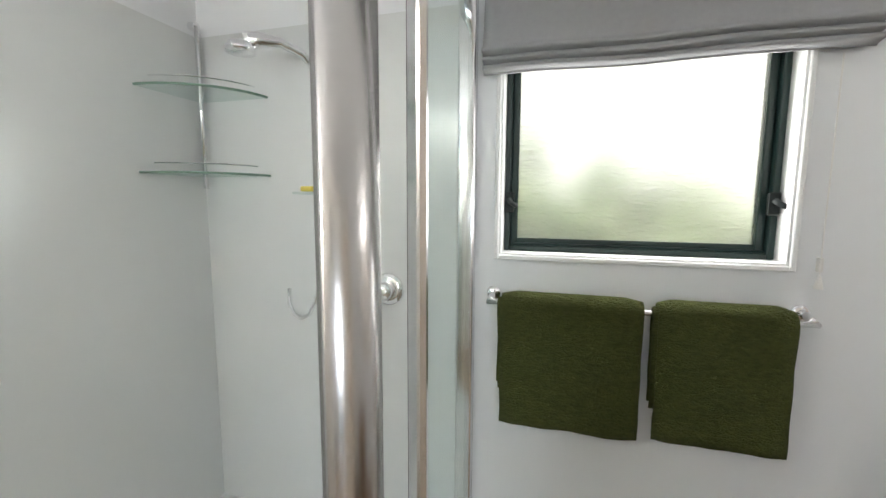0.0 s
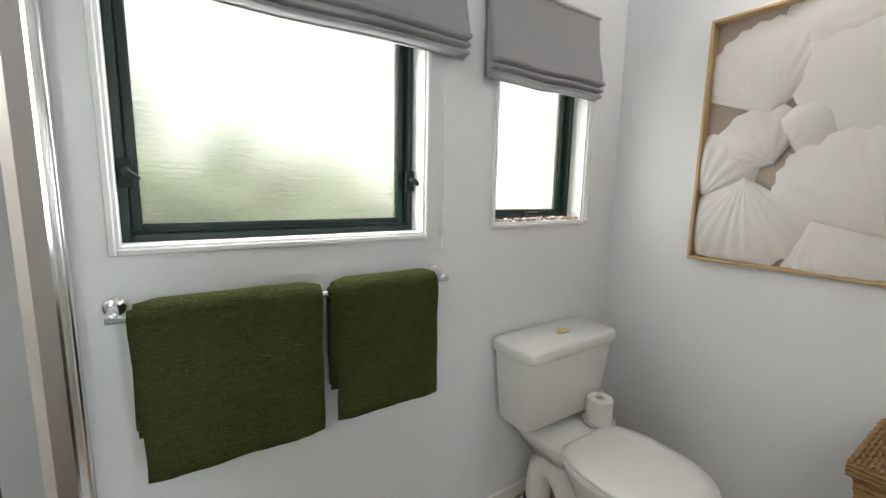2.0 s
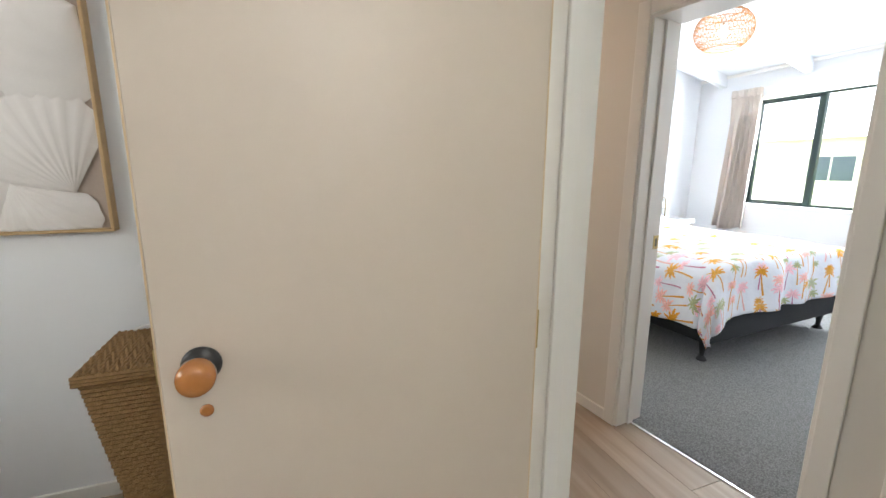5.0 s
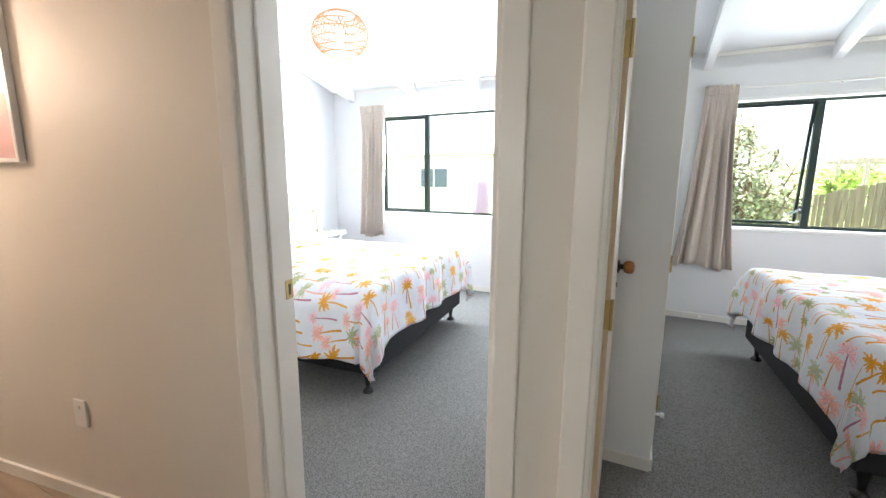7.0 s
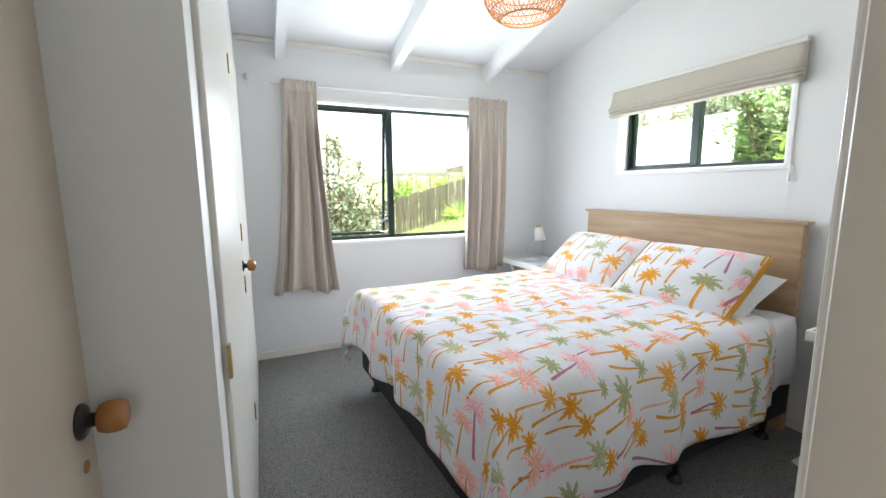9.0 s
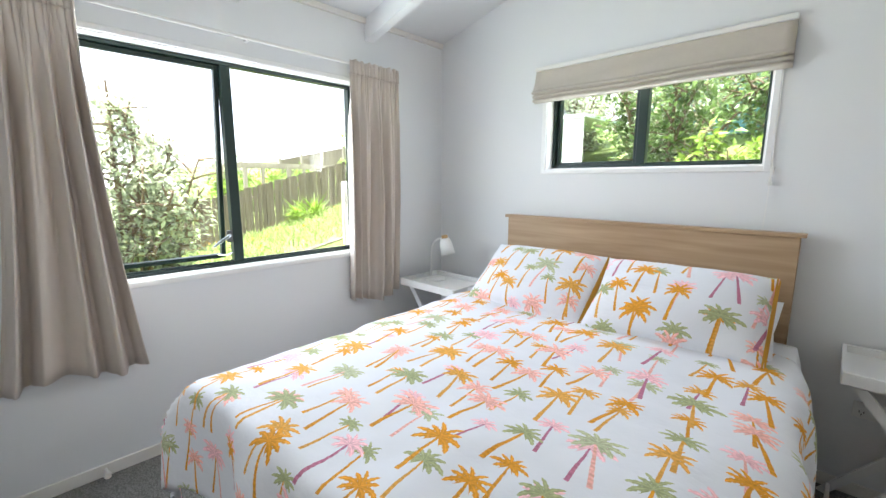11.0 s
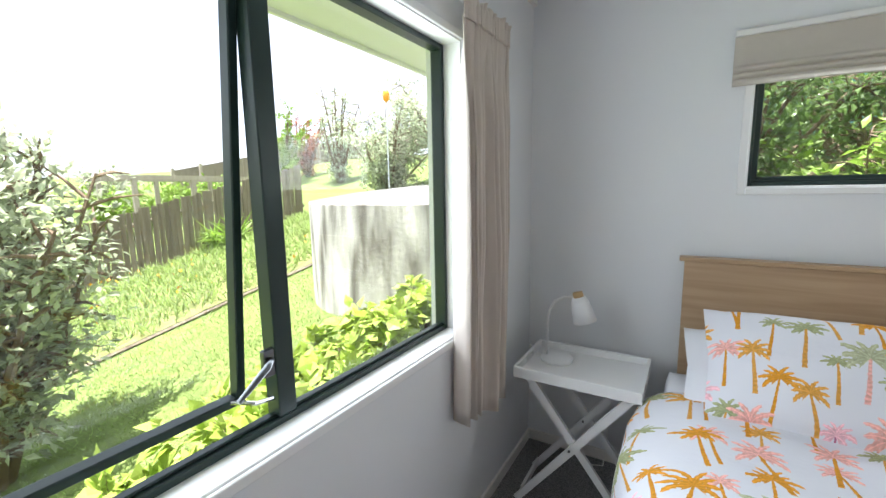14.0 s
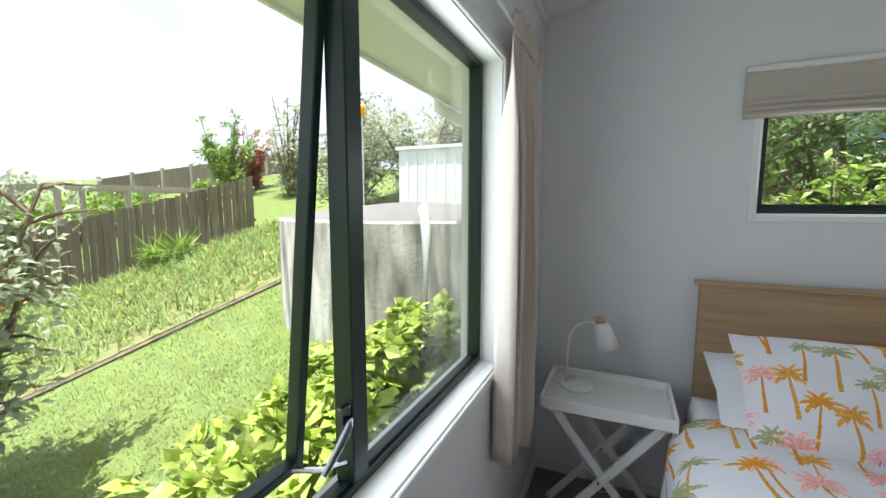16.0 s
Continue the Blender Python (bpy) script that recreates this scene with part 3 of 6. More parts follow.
def palm_print(name):
    m = bpy.data.materials.new(name)
    m.use_nodes = True
    t = m.node_tree
    b = t.nodes["Principled BSDF"]
    b.inputs["Roughness"].default_value, b.inputs["Specular IOR Level"].default_value = 0.85, 0.2
    uv = t.nodes.new("ShaderNodeTexCoord").outputs["UV"]

    def lk(sock, v):
        if isinstance(v, (int, float)):
            sock.default_value = v
        else:
            t.links.new(v, sock)

    def f(op, a, b_=0.0, c=0.0):
        n = t.nodes.new("ShaderNodeMath")
        n.operation = op
        lk(n.inputs[0], a)
        lk(n.inputs[1], b_)
        lk(n.inputs[2], c)
        return n.outputs[0]
    se = t.nodes.new("ShaderNodeSeparateXYZ")
    t.links.new(uv, se.inputs[0])
    wob = t.nodes.new("ShaderNodeTexNoise")
    wob.inputs["Scale"].default_value = 90
    t.links.new(uv, wob.inputs["Vector"])
    wv = f("SUBTRACT", wob.outputs[0], 0.5)

    def ramp(v, stops):
        n = t.nodes.new("ShaderNodeValToRGB")
        n.color_ramp.interpolation = "CONSTANT"
        el = n.color_ramp.elements
        while len(el) < len(stops):
            el.new(0.5)
        for e, (p, c) in zip(el, stops):
            e.position, e.color = p, (*c, 1)
        t.links.new(v, n.inputs[0])
        return n.outputs[0]

    def layer(under, cw, ch, sx, sy, size, lean):
        px0 = f("MULTIPLY_ADD", se.outputs[0], 1 / cw, sx)
        col = f("FLOOR", px0)
        # every column of palms is set off along the trunk by its own amount
        wc = t.nodes.new("ShaderNodeTexWhiteNoise")
        wc.noise_dimensions = "1D"
        lk(wc.inputs["W"], f("ADD", col, sx * 31 + 3.7))
        py0 = f("ADD", f("MULTIPLY_ADD", se.outputs[1], 1 / ch, sy), f("MULTIPLY_ADD", wc.outputs["Value"], 0.35, f("MULTIPLY", col, 0.44)))
        row = f("FLOOR", py0)
        cb = t.nodes.new("ShaderNodeCombineXYZ")
        lk(cb.inputs[0], col)
        lk(cb.inputs[1], row)
        lk(cb.inputs[2], sx * 13 + sy * 7)
        wn_ = t.nodes.new("ShaderNodeTexWhiteNoise")
        t.links.new(cb.outputs[0], wn_.inputs[0])
        r1 = wn_.outputs["Value"]
        sp = t.nodes.new("ShaderNodeSeparateColor")
        t.links.new(wn_.outputs["Color"], sp.inputs[0])
        x = f("MULTIPLY_ADD", f("FRACT", px0), cw, -cw / 2)
        x = f("ADD", x, f("MULTIPLY_ADD", sp.outputs[1], 0.04, -0.02))
        x = f("MULTIPLY_ADD", wv, 0.006, x)
        y = f("MULTIPLY", f("FRACT", py0), ch)
        yc = ch * 0.70
        ld = f("MULTIPLY_ADD", sp.outputs[2], 2 * lean, -lean)
        # trunk
        xt = f("SUBTRACT", x, f("MULTIPLY", ld, f("SUBTRACT", y, yc)))
        tw = f("MULTIPLY_ADD", f("SUBTRACT", yc, y), 0.022, 0.0045 * size)
        trunk = f("MULTIPLY", f("LESS_THAN", f("ABSOLUTE", xt), tw), f("MULTIPLY", f("LESS_THAN", y, yc), f("GREATER_THAN", y, 0.015)))
        # crown
        dy = f("SUBTRACT", y, yc)
        grow = f("DIVIDE", 1.0, f("MULTIPLY_ADD", f("FRACT", f("MULTIPLY", r1, 7.3)), 0.45, 0.72))
        r = f("MULTIPLY", grow, f("SQRT", f("ADD", f("MULTIPLY", x, x), f("MULTIPLY", f("MULTIPLY", dy, dy), 1.5))))
        R = 0.094 * size
        th = f("ARCTAN2", f("ABSOLUTE", x), dy)
        th2 = f("SUBTRACT", th, f("MULTIPLY", r, 5.5 / size))
        n_ = 11.0
        a = f("MULTIPLY_ADD", th2, n_ / (2 * math.pi), 0.0)
        d = f("MULTIPLY", f("MULTIPLY", f("ABSOLUTE", f("SUBTRACT", f("FRACT", f("ADD", a, 0.5)), 0.5)), 2 * math.pi / n_), r)
        # fronds of uneven length
        frond = f("FLOOR", f("ADD", a, 0.5))
        Rj = f("MULTIPLY", f("MULTIPLY_ADD", f("SINE", f("MULTIPLY_ADD", frond, 2.3, f("MULTIPLY", r1, 19.0))), 0.13, 0.92), R)
        q = f("DIVIDE", r, Rj)
        wd = f("MULTIPLY", f("MULTIPLY", f("POWER", q, 0.5), f("POWER", f("MAXIMUM", f("SUBTRACT", 1.0, q), 0.0), 0.5)), 0.026 * size)
        ser = f("MULTIPLY_ADD", f("SINE", f("MULTIPLY", r, 330 / size)), 0.14, 0.86)
        fr = f("LESS_THAN", d, f("MULTIPLY", wd, ser))
        fr = f("MULTIPLY", fr, f("MULTIPLY", f("LESS_THAN", q, 1.0), f("LESS_THAN", th, 2.45)))
        MUST, MUST2, OL, OL2 = (0.66, 0.29, 0.03), (0.68, 0.34, 0.07), (0.35, 0.37, 0.20), (0.43, 0.45, 0.29)
        PINK, PINK2, PLUM = (0.79, 0.42, 0.37), (0.79, 0.47, 0.52), (0.46, 0.17, 0.26)
        lc = ramp(r1, [(0.0, MUST), (0.2, PINK), (0.42, OL), (0.6, MUST2), (0.75, PINK2), (0.9, OL2)])
        tc = ramp(sp.outputs[0], [(0.0, MUST), (0.45, MUST2), (0.7, PLUM), (0.88, PINK)])
        grain = f("MULTIPLY_ADD", wob.outputs[0], 0.9, 0.58)
        # brushed blades: darker towards the heart, a pale rib along each
        rib = f("MULTIPLY", f("LESS_THAN", d, f("MULTIPLY", wd, 0.16)), 0.25)
        blade = f("MULTIPLY", grain, f("ADD", f("MULTIPLY_ADD", q, 0.30, 0.84), rib))
        ring = f("MULTIPLY", grain, f("MULTIPLY_ADD", f("SINE", f("MULTIPLY", y, 420)), 0.09, 0.97))
        for mask, colr, shade in ((trunk, tc, ring), (fr, lc, blade)):
            sh = t.nodes.new("ShaderNodeMix")
            sh.data_type, sh.blend_type = "RGBA", "MULTIPLY"
            sh.inputs[0].default_value = 1.0
            t.links.new(colr, sh.inputs[6])
            t.links.new(shade, sh.inputs[7])
            mx = t.nodes.new("ShaderNodeMix")
            mx.data_type = "RGBA"
            t.links.new(mask, mx.inputs[0])
            t.links.new(under, mx.inputs[6])
            t.links.new(sh.outputs[2], mx.inputs[7])
            under = mx.outputs[2]
        return under
    base = t.nodes.new("ShaderNodeRGB")
    base.outputs[0].default_value = (0.72, 0.725, 0.77, 1)
    c = layer(base.outputs[0], 0.145, 0.235, 0.5, 0.45, 0.66, 0.25)
    c = layer(c, 0.170, 0.255, 0.0, 0.0, 0.88, 0.3)
    t.links.new(c, b.inputs["Base Color"])
    n2 = t.nodes.new("ShaderNodeTexNoise")
    n2.inputs["Scale"].default_value, n2.inputs["Detail"].default_value = 14, 4
    t.links.new(uv, n2.inputs["Vector"])
    bu = t.nodes.new("ShaderNodeBump")
    bu.inputs["Strength"].default_value, bu.inputs["Distance"].default_value = 0.45, 0.012
    t.links.new(n2.outputs[0], bu.inputs["Height"])
    t.links.new(bu.outputs[0], b.inputs["Normal"])
    return m


PALM = palm_print("palm print cotton")
MUSTARD = mat("mustard cotton", (0.55, 0.27, 0.03), 0.85, vary=0.12)


def set_uv(ob, fn):
    me = ob.data
    uvl = me.uv_layers.new(name="fabric")
    for l in me.loops:
        uvl.data[l.index].uv = fn[l.vertex_index]


def duvet(parent):
    """A quilt that lies on the mattress and hangs over its sides and foot; local x from the head to the foot."""
    L, W, top = 1.99, 0.86, 0.70
    a0, a1, wb = 0.30, L + 0.38, W + 0.42
    na, nb = 90, 100
    bm = bmesh.new()
    rows, uvs = [], []
    for i in range(na + 1):
        a = a0 + (a1 - a0) * i / na
        row = []
        for j in range(nb + 1):
            b = -wb + 2 * wb * j / nb
            ea, eb = max(0.0, a - L + 0.05), max(0.0, abs(b) - W + 0.05)
            e = math.hypot(ea, eb)
            sb = 1 if b > 0 else -1
            # the side by the window bulges a little further out
            x, y = min(a, L - 0.05), max(-W + 0.05 - 0.055 * min(1.0, eb * 8), min(W - 0.05, b))
            puff = 0.045 * (1 - (abs(b) / W) ** 9) if abs(b) < W else 0.0
            puff += 0.020 * noise.noise(Vector((a * 3.1, b * 3.3, 0.4))) + 0.007 * noise.noise(Vector((a * 11, b * 9, 2.0)))
            z = top + puff
            if e > 0:
                out = (0.062 + (0.033 * eb / e if b < 0 and ea == 0 else 0.0)) * (1 - math.exp(-e / 0.045)) + 0.06 * e
                along = a if eb > ea else b
                fold = math.sin(along * 13.0 + 1.3 * math.sin(along * 5)) * 0.028 * min(1, e / 0.25) + 0.02 * noise.noise(Vector((along * 6, e * 3, 7)))
                out += fold
                drop = max(0.0, e - 0.05 * (1 - math.exp(-e / 0.05)))
                if ea > 0 and eb > 0:
                    k = min(ea, eb) / max(ea, eb)
                    drop *= 1 - 0.10 * k
                    out += 0.05 * k * min(1, e / 0.3)
                x += out * ea / e
                y += out * sb * eb / e
                z -= drop
            row.append(bm.verts.new((x, y, max(z, 0.115))))
            uvs.append((b, -a))
        rows.append(row)
    for i in range(na):
        for j in range(nb):
            bm.faces.new((rows[i][j], rows[i][j + 1], rows[i + 1][j + 1], rows[i + 1][j]))
    bm.verts.index_update()
    ob = part("quilt", bm, PALM, parent, "white cotton quilt printed with palm trees", True)
    set_uv(ob, uvs)
    so = ob.modifiers.new("thick", "SOLIDIFY")
    so.thickness, so.offset = 0.012, -1.0
    return ob


def pillow(name, label, w, h, th, m, at, rx, rz, edge=None):
    """A stuffed pillow; local x its width, y its height."""
    n = 26
    bm = bmesh.new()
    uvs, grids = [], []
    for s in (1, -1):
        g = []
        for i in range(n + 1):
            row = []
            for j in range(n + 1):
                u, v = -1 + 2 * i / n, -1 + 2 * j / n
                k = (max(0.0, 1 - abs(u) ** 2.6) * max(0.0, 1 - abs(v) ** 2.6)) ** 0.55
                pin = 1 - 0.045 * (1 - (abs(u) * abs(v)) ** 0.8) * max(abs(u), abs(v)) ** 6
                z = s * th * k * (1 + 0.16 * noise.noise(Vector((u * 2.2, v * 2.2, s + at[1]))))
                row.append(bm.verts.new((u * w / 2 * pin, v * h / 2 * pin, z)))
                uvs.append((u * w / 2 + at[1] * 1.7, v * h / 2 + 0.11))
            g.append(row)
        grids.append(g)
    for s, g in zip((1, -1), grids):
        for i in range(n):
            for j in range(n):
                q = (g[i][j], g[i + 1][j], g[i + 1][j + 1], g[i][j + 1])
                bm.faces.new(q if s > 0 else q[::-1])
    A, B_ = grids
    ring = [(i, 0) for i in range(n)] + [(n, j) for j in range(n)] + [(i, n) for i in range(n, 0, -1)] + [(0, j) for j in range(n, 0, -1)]
    for k in range(len(ring)):
        (i, j), (i2, j2) = ring[k], ring[(k + 1) % len(ring)]
        bm.faces.new((A[i][j], B_[i][j], B_[i2][j2], A[i2][j2]))
    bm.verts.index_update()
    ob = new(name)
    ob.matrix_world = Matrix.Translation(at) @ pose(0, 0, 0, 0, 0, rz) @ pose(0, 0, 0, rx, 0, 0)
    tagged(ob, label, "pillow")
    c = part("cover", bm, m, ob, "", True)
    set_uv(c, uvs)
    if edge:
        pts = [(sx * w / 2 * 0.985, v * h / 2 * 0.985, 0) for sx in (1,) for v in [-1 + 2 * k / 14 for k in range(15)]]
        part("border", loft(bmesh.new(), [[(p[0] - 0.004, p[1], 0.012), (p[0] + 0.010, p[1] * 1.0, -0.012), (p[0] - 0.004, p[1], -0.03)] for p in pts]), edge, ob, "mustard yellow reverse edge")
    return ob


def leg(parent, x, y):
    bm = bmesh.new()
    lathe(bm, [(0.034, 0.15), (0.03, 0.13), (0.02, 0.075), (0.016, 0.05), (0.018, 0.035)], (x, y, 0), 16)
    ob = part("leg", bm, BLACKM, parent, "turned black plastic leg", True)
    part("foot", lathe(bmesh.new(), [(0.036, 0.0), (0.038, 0.006), (0.03, 0.018), (0.014, 0.036)], (x, y, 0), 16), BLACKM, ob, "", True)


def bed(at, rz, label, skew=0.0):
    """A bed on a black base; skew turns the headboard back to lie along the wall."""
    ob = thing("bed", label, "bed", at, rz, "beds")
    part("base", rbox(0.03, 1.955, -0.835, 0.835, 0.15, 0.40, 0.015, 2), BEDBASE, ob, "black fabric-covered base")
    part("mattress", rbox(0.03, 1.965, -0.845, 0.845, 0.40, 0.69, 0.05, 4), WHITELIN, ob, "white mattress with fitted sheet")
    # white sheet folded over at the head
    bm = bmesh.new()
    n, rows = 40, []
    for i in range(9):
        a = 0.06 + 0.34 * i / 8
        row = []
        for j in range(n + 1):
            b = -1.20 + 2.40 * j / n
            eb = max(0, abs(b) - 0.79)
            y = max(-0.79, min(0.79, b)) + (1 if b > 0 else -1) * (0.06 * (1 - math.exp(-eb / 0.04)) + 0.012 * math.sin(a * 30 + b * 5) * min(1, eb * 5))
            row.append(bm.verts.new((a + 0.01 * noise.noise(Vector((a * 5, b * 5, 3))), y, 0.704 - max(0, eb - 0.05) + 0.008 * noise.noise(Vector((a * 9, b * 9, 1))))))
        rows.append(row)
    for i in range(8):
        for j in range(n):
            bm.faces.new((rows[i][j], rows[i][j + 1], rows[i + 1][j + 1], rows[i + 1][j]))
    so = part("sheet", bm, WHITELIN, ob, "white cotton sheet", True).modifiers.new("thick", "SOLIDIFY")
    so.thickness = 0.006
    duvet(ob)
    for x in (0.12, 0.88, 1.88):
        for y in (-0.765, 0.765):
            leg(ob, x, y)
    hb = part("headboard", rbox(-0.05, 0.0, -0.795, 0.795, 0.0, 1.19, 0.004, 2), OAK, ob, "pale oak headboard")
    hb.matrix_local = Matrix.Translation((-0.06, 0, 0)) @ pose(0, 0, 0, 0, 0, skew)
    part("cap", rbox(-0.058, 0.012, -0.815, 0.815, 1.19, 1.208, 0.003, 2), OAK, hb)
    return ob


BW = (-1.995, -3.065)
bed((*BW, 0), 3, "queen bed with palm-print quilt and pale oak headboard", -3)
BE = (4.28, -2.62)
bed((*BE, 0), 184, "queen bed with palm-print quilt and pale oak headboard", -4)
for cx, cy, s, rz in ((*BW, 1, 92), (*BE, -1, -88)):
    for k in (-1, 1):
        pillow("pillow", "plump palm-print pillow with a mustard edge", 0.73, 0.48, 0.095, PALM, (cx + s * 0.31, cy + (0.392 if k * s > 0 else -0.345 * s), 0.875), 38, rz, MUSTARD)
        pillow("pillow", "white cotton pillow under the printed one", 0.70, 0.46, 0.075, WHITELIN, (cx + s * 0.21, cy + k * 0.425, 0.80), 24, rz)

# ---- curtains and blinds ----


def curtain(x0t, x1t, x0b, x1b, y, z0, z1, folds, label):
    """A pencil-pleat curtain: tight gathers in the heading tape open into deep, uneven folds."""
    ob = thing("curtain", label, "curtain", group="curtains")
    n, m_ = folds * 26, 30
    tape = 0.075

    def at(u, z):
        f = max(0.0, (z1 - tape - z) / (z1 - tape - z0))
        g = f ** 1.8
        x = (x0t + (x1t - x0t) * u) * (1 - g) + (x0b + (x1b - x0b) * u) * g
        op = min(1.0, f * 5.0)
        ph = folds * 2 * math.pi * (u + 0.05 * math.sin(5 * u + 3 * x0t) + 0.02 * math.sin(13 * u + 1.5 * f)) + 0.6 * math.sin(f * 2.2 + u * 3)
        amp = (0.016 + 0.030 * min(1, f * 1.8)) * (1 + 0.4 * math.sin(u * 9 + x0t))
        deep = amp * (math.sin(ph) + 0.34 * math.sin(2 * ph + 0.8) + 0.14 * math.sin(3 * ph + 2 * f))
        pl = u * folds * 3.0 + 0.25 * math.sin(u * 21 + x0t)
        fine = 0.0085 * (abs(math.sin(math.pi * pl)) * 2 - 1) * (1 + 0.3 * math.sin(u * 37))
        lip = 0.012 * max(0.0, (z - z1 + 0.015) / 0.03)
        yy = y + (1 - op) * (fine + lip * math.sin(pl * 2.1)) + op * deep + 0.006 * noise.noise(Vector((u * 7, z * 3, x0t)))
        yy = max(yy, SW + 0.014)
        return (x + 0.010 * op * math.cos(ph) + 0.004 * (1 - op) * math.sin(pl * 5), yy)

    def sheet(levels, hang):
        bm = bmesh.new()
        rows = []
        for z in levels:
            row = []
            for j in range(n + 1):
                u = j / n
                f = (z1 - z) / (z1 - z0)
                x, yy = at(u, z)
                dz = 0.022 * math.sin(u * 7 + x0t) * f if hang else (0.006 * math.sin(u * folds * 9.4) if z > z1 else 0.0)
                row.append(bm.verts.new((x, yy + (0.0 if hang else 0.005), z - dz)))
            rows.append(row)
        for a, b in zip(rows, rows[1:]):
            for j in range(n):
                bm.faces.new((a[j], a[j + 1], b[j + 1], b[j]))
        return bm
    so = part("drop", sheet([z1 - tape + 0.01 + (z0 - z1 + tape - 0.01) * (i / m_) ** 1.25 for i in range(m_ + 1)], True), CURTAIN, ob, "", True).modifiers.new("thick", "SOLIDIFY")
    so.thickness = 0.004
    so = part("heading", sheet([z1 - tape, z1 - tape + 0.012, z1 - 0.04, z1 - 0.02, z1 - 0.005, z1 + 0.012], False), CURTAIN, ob, "gathered pencil-pleat heading", True).modifiers.new("thick", "SOLIDIFY")
    so.thickness = 0.005


curtain(0.115, 0.38, 0.01, 0.52, -4.575, 0.55, 2.22, 5, "taupe lined curtain drawn back beside the window")
curtain(-1.65, -1.24, -1.62, -1.215, -4.578, 0.59, 2.21, 5, "taupe lined curtain drawn back beside the window")
curtain(3.90, 4.27, 3.92, 4.35, -4.565, 0.61, 2.30, 6, "taupe lined curtain drawn back beside the window")
curtain(1.55, 1.98, 1.45, 2.05, -4.565, 0.61, 2.30, 6, "taupe lined curtain drawn back beside the window")
for x0, x1 in ((-1.66, 0.45), (1.5, 4.3)):
    ob = thing("curtain_rail", "thin white curtain rail on small brackets", "curtain rail", group="curtain rails")
    z = 2.205 if x0 < 0 else 2.295
    part("rail", rbox(x0, x1, -4.60, -4.588, z - 0.008, z + 0.008, 0.003, 1), PLASTIC, ob)
    for x in (x0 + 0.1, (x0 + x1) / 2, x1 - 0.1):
        part("bracket", boxes((x - 0.008, x + 0.008, -4.64, -4.59, z - 0.012, z + 0.004)), PLASTIC, ob)


def roman_blind(x0, x1, zt, zb, y, s, m, label, folds=4):
    """A drawn-up blind; s is the side of the room along y."""
    ob = thing("roman_blind", label, "blind", group="roman blinds")
    H = zt - zb
    prof = []
    k = 14
    fold_h = 0.075
    for i in range(k + 1):
        f = i / k
        prof.append((0.012 + 0.038 * f ** 1.4, zt - (H - fold_h) * f))
    outer = [0.056, 0.048, 0.040]
    for q in range(3):
        zz = zb + fold_h - q * 0.024
        prof += [(outer[q] + 0.004, zz - 0.003), (outer[q] + 0.010, zz - 0.010), (outer[q] + 0.008, zz - 0.017), (outer[q] - 0.016, zz - 0.021), (outer[q] - 0.020, zz - 0.023)]
    prof.append((0.02, zb))
    rings = []
    nx = 30
    for j in range(nx + 1):
        u = j / nx
        x = x0 + (x1 - x0) * u
        sag = -0.002 * math.sin(u * math.pi) + 0.003 * math.sin(u * 11)
        rings.append([(x, y + s * (o * (1 + 0.06 * math.sin(u * 8 + i * 0.5))), z_ + sag * (zt - z_) / H) for i, (o, z_) in enumerate(prof)] + [(x, y + s * 0.004, zb + 0.004), (x, y + s * 0.004, zt)])
    bm = loft(bmesh.new(), rings)
    part("fabric", bm, m, ob, "", True)
    part("headrail", rbox(x0, x1, *sorted((y, y + s * 0.03)), zt - 0.005, zt + 0.02, 0.003, 1), PLASTIC, ob, "white headrail")
    return ob


bb = roman_blind(0.31, 1.335, 2.12, 1.810, 2.388, -1, GREYBLIND, "grey woven roman blind drawn up")
sb = roman_blind(1.44, 2.045, 2.10, 1.765, 2.388, -1, GREYBLIND, "grey woven roman blind drawn up")
wbld = roman_blind(-3.73, -2.39, 2.165, 1.955, 2.158, -1, BEIGEBLIND, "beige roman blind drawn up")
wbld.matrix_world = Matrix(((0, -1, 0, 0), (1, 0, 0, 0), (0, 0, 1, 0), (0, 0, 0, 1)))


def cord(at, length, label):
    ob = thing("blind_cord", label, "blind cord", at)
    part("string", rod(bmesh.new(), (0, 0, -length), (0, 0, 0), 0.0018, None, 6), PLASTIC, ob)
    part("toggle", lathe(bmesh.new(), [(0.004, 0.02), (0.011, -0.014), (0.011, -0.018)], (0, 0, -length), 12), PLASTIC, ob, "white acorn toggle")
    cl = part("cleat", rbox(-0.006, 0.006, -0.004, 0.012, -length + 0.03, -length + 0.07, 0.002, 1), PLASTIC, ob)


cord((1.275, 2.385, 1.80), 0.62, "thin white blind cord with a cleat on the wall")
cord((2.06, 2.385, 1.765), 0.50, "thin white blind cord with a cleat on the wall")
cord((-2.15, -2.42, 1.96), 0.52, "thin white blind cord with a cleat on the wall")
tagged(part("pull_cord", rod(bmesh.new(), (-2.15, -2.43, 0.95), (-2.15, -2.42, 1.50), 0.0016, None, 6), PLASTIC), "white cord end hanging behind the headboard", "blind cord")


# ---- garden ----


def ground_z(x, y):
    z = -0.25 - 0.258 * (x + 0.66) + 0.1026 * (y + 7.6)
    if y < -14.5:
        z += (y + 14.5) * -0.11
    if y > -3.0:
        z -= (y + 3.0) * 0.22 if y < 6 else 1.98
    z = max(-1.3, min(3.2, z))
    z += 0.03 * noise.noise(Vector((x * 0.7, y * 0.7, 0)))
    return z


def inside_house(x, y):
    return -2.30 < x < 5.09 and -4.79 < y < 2.54 or -1.09 < x < 8.19 and -4.79 < y < 2.54


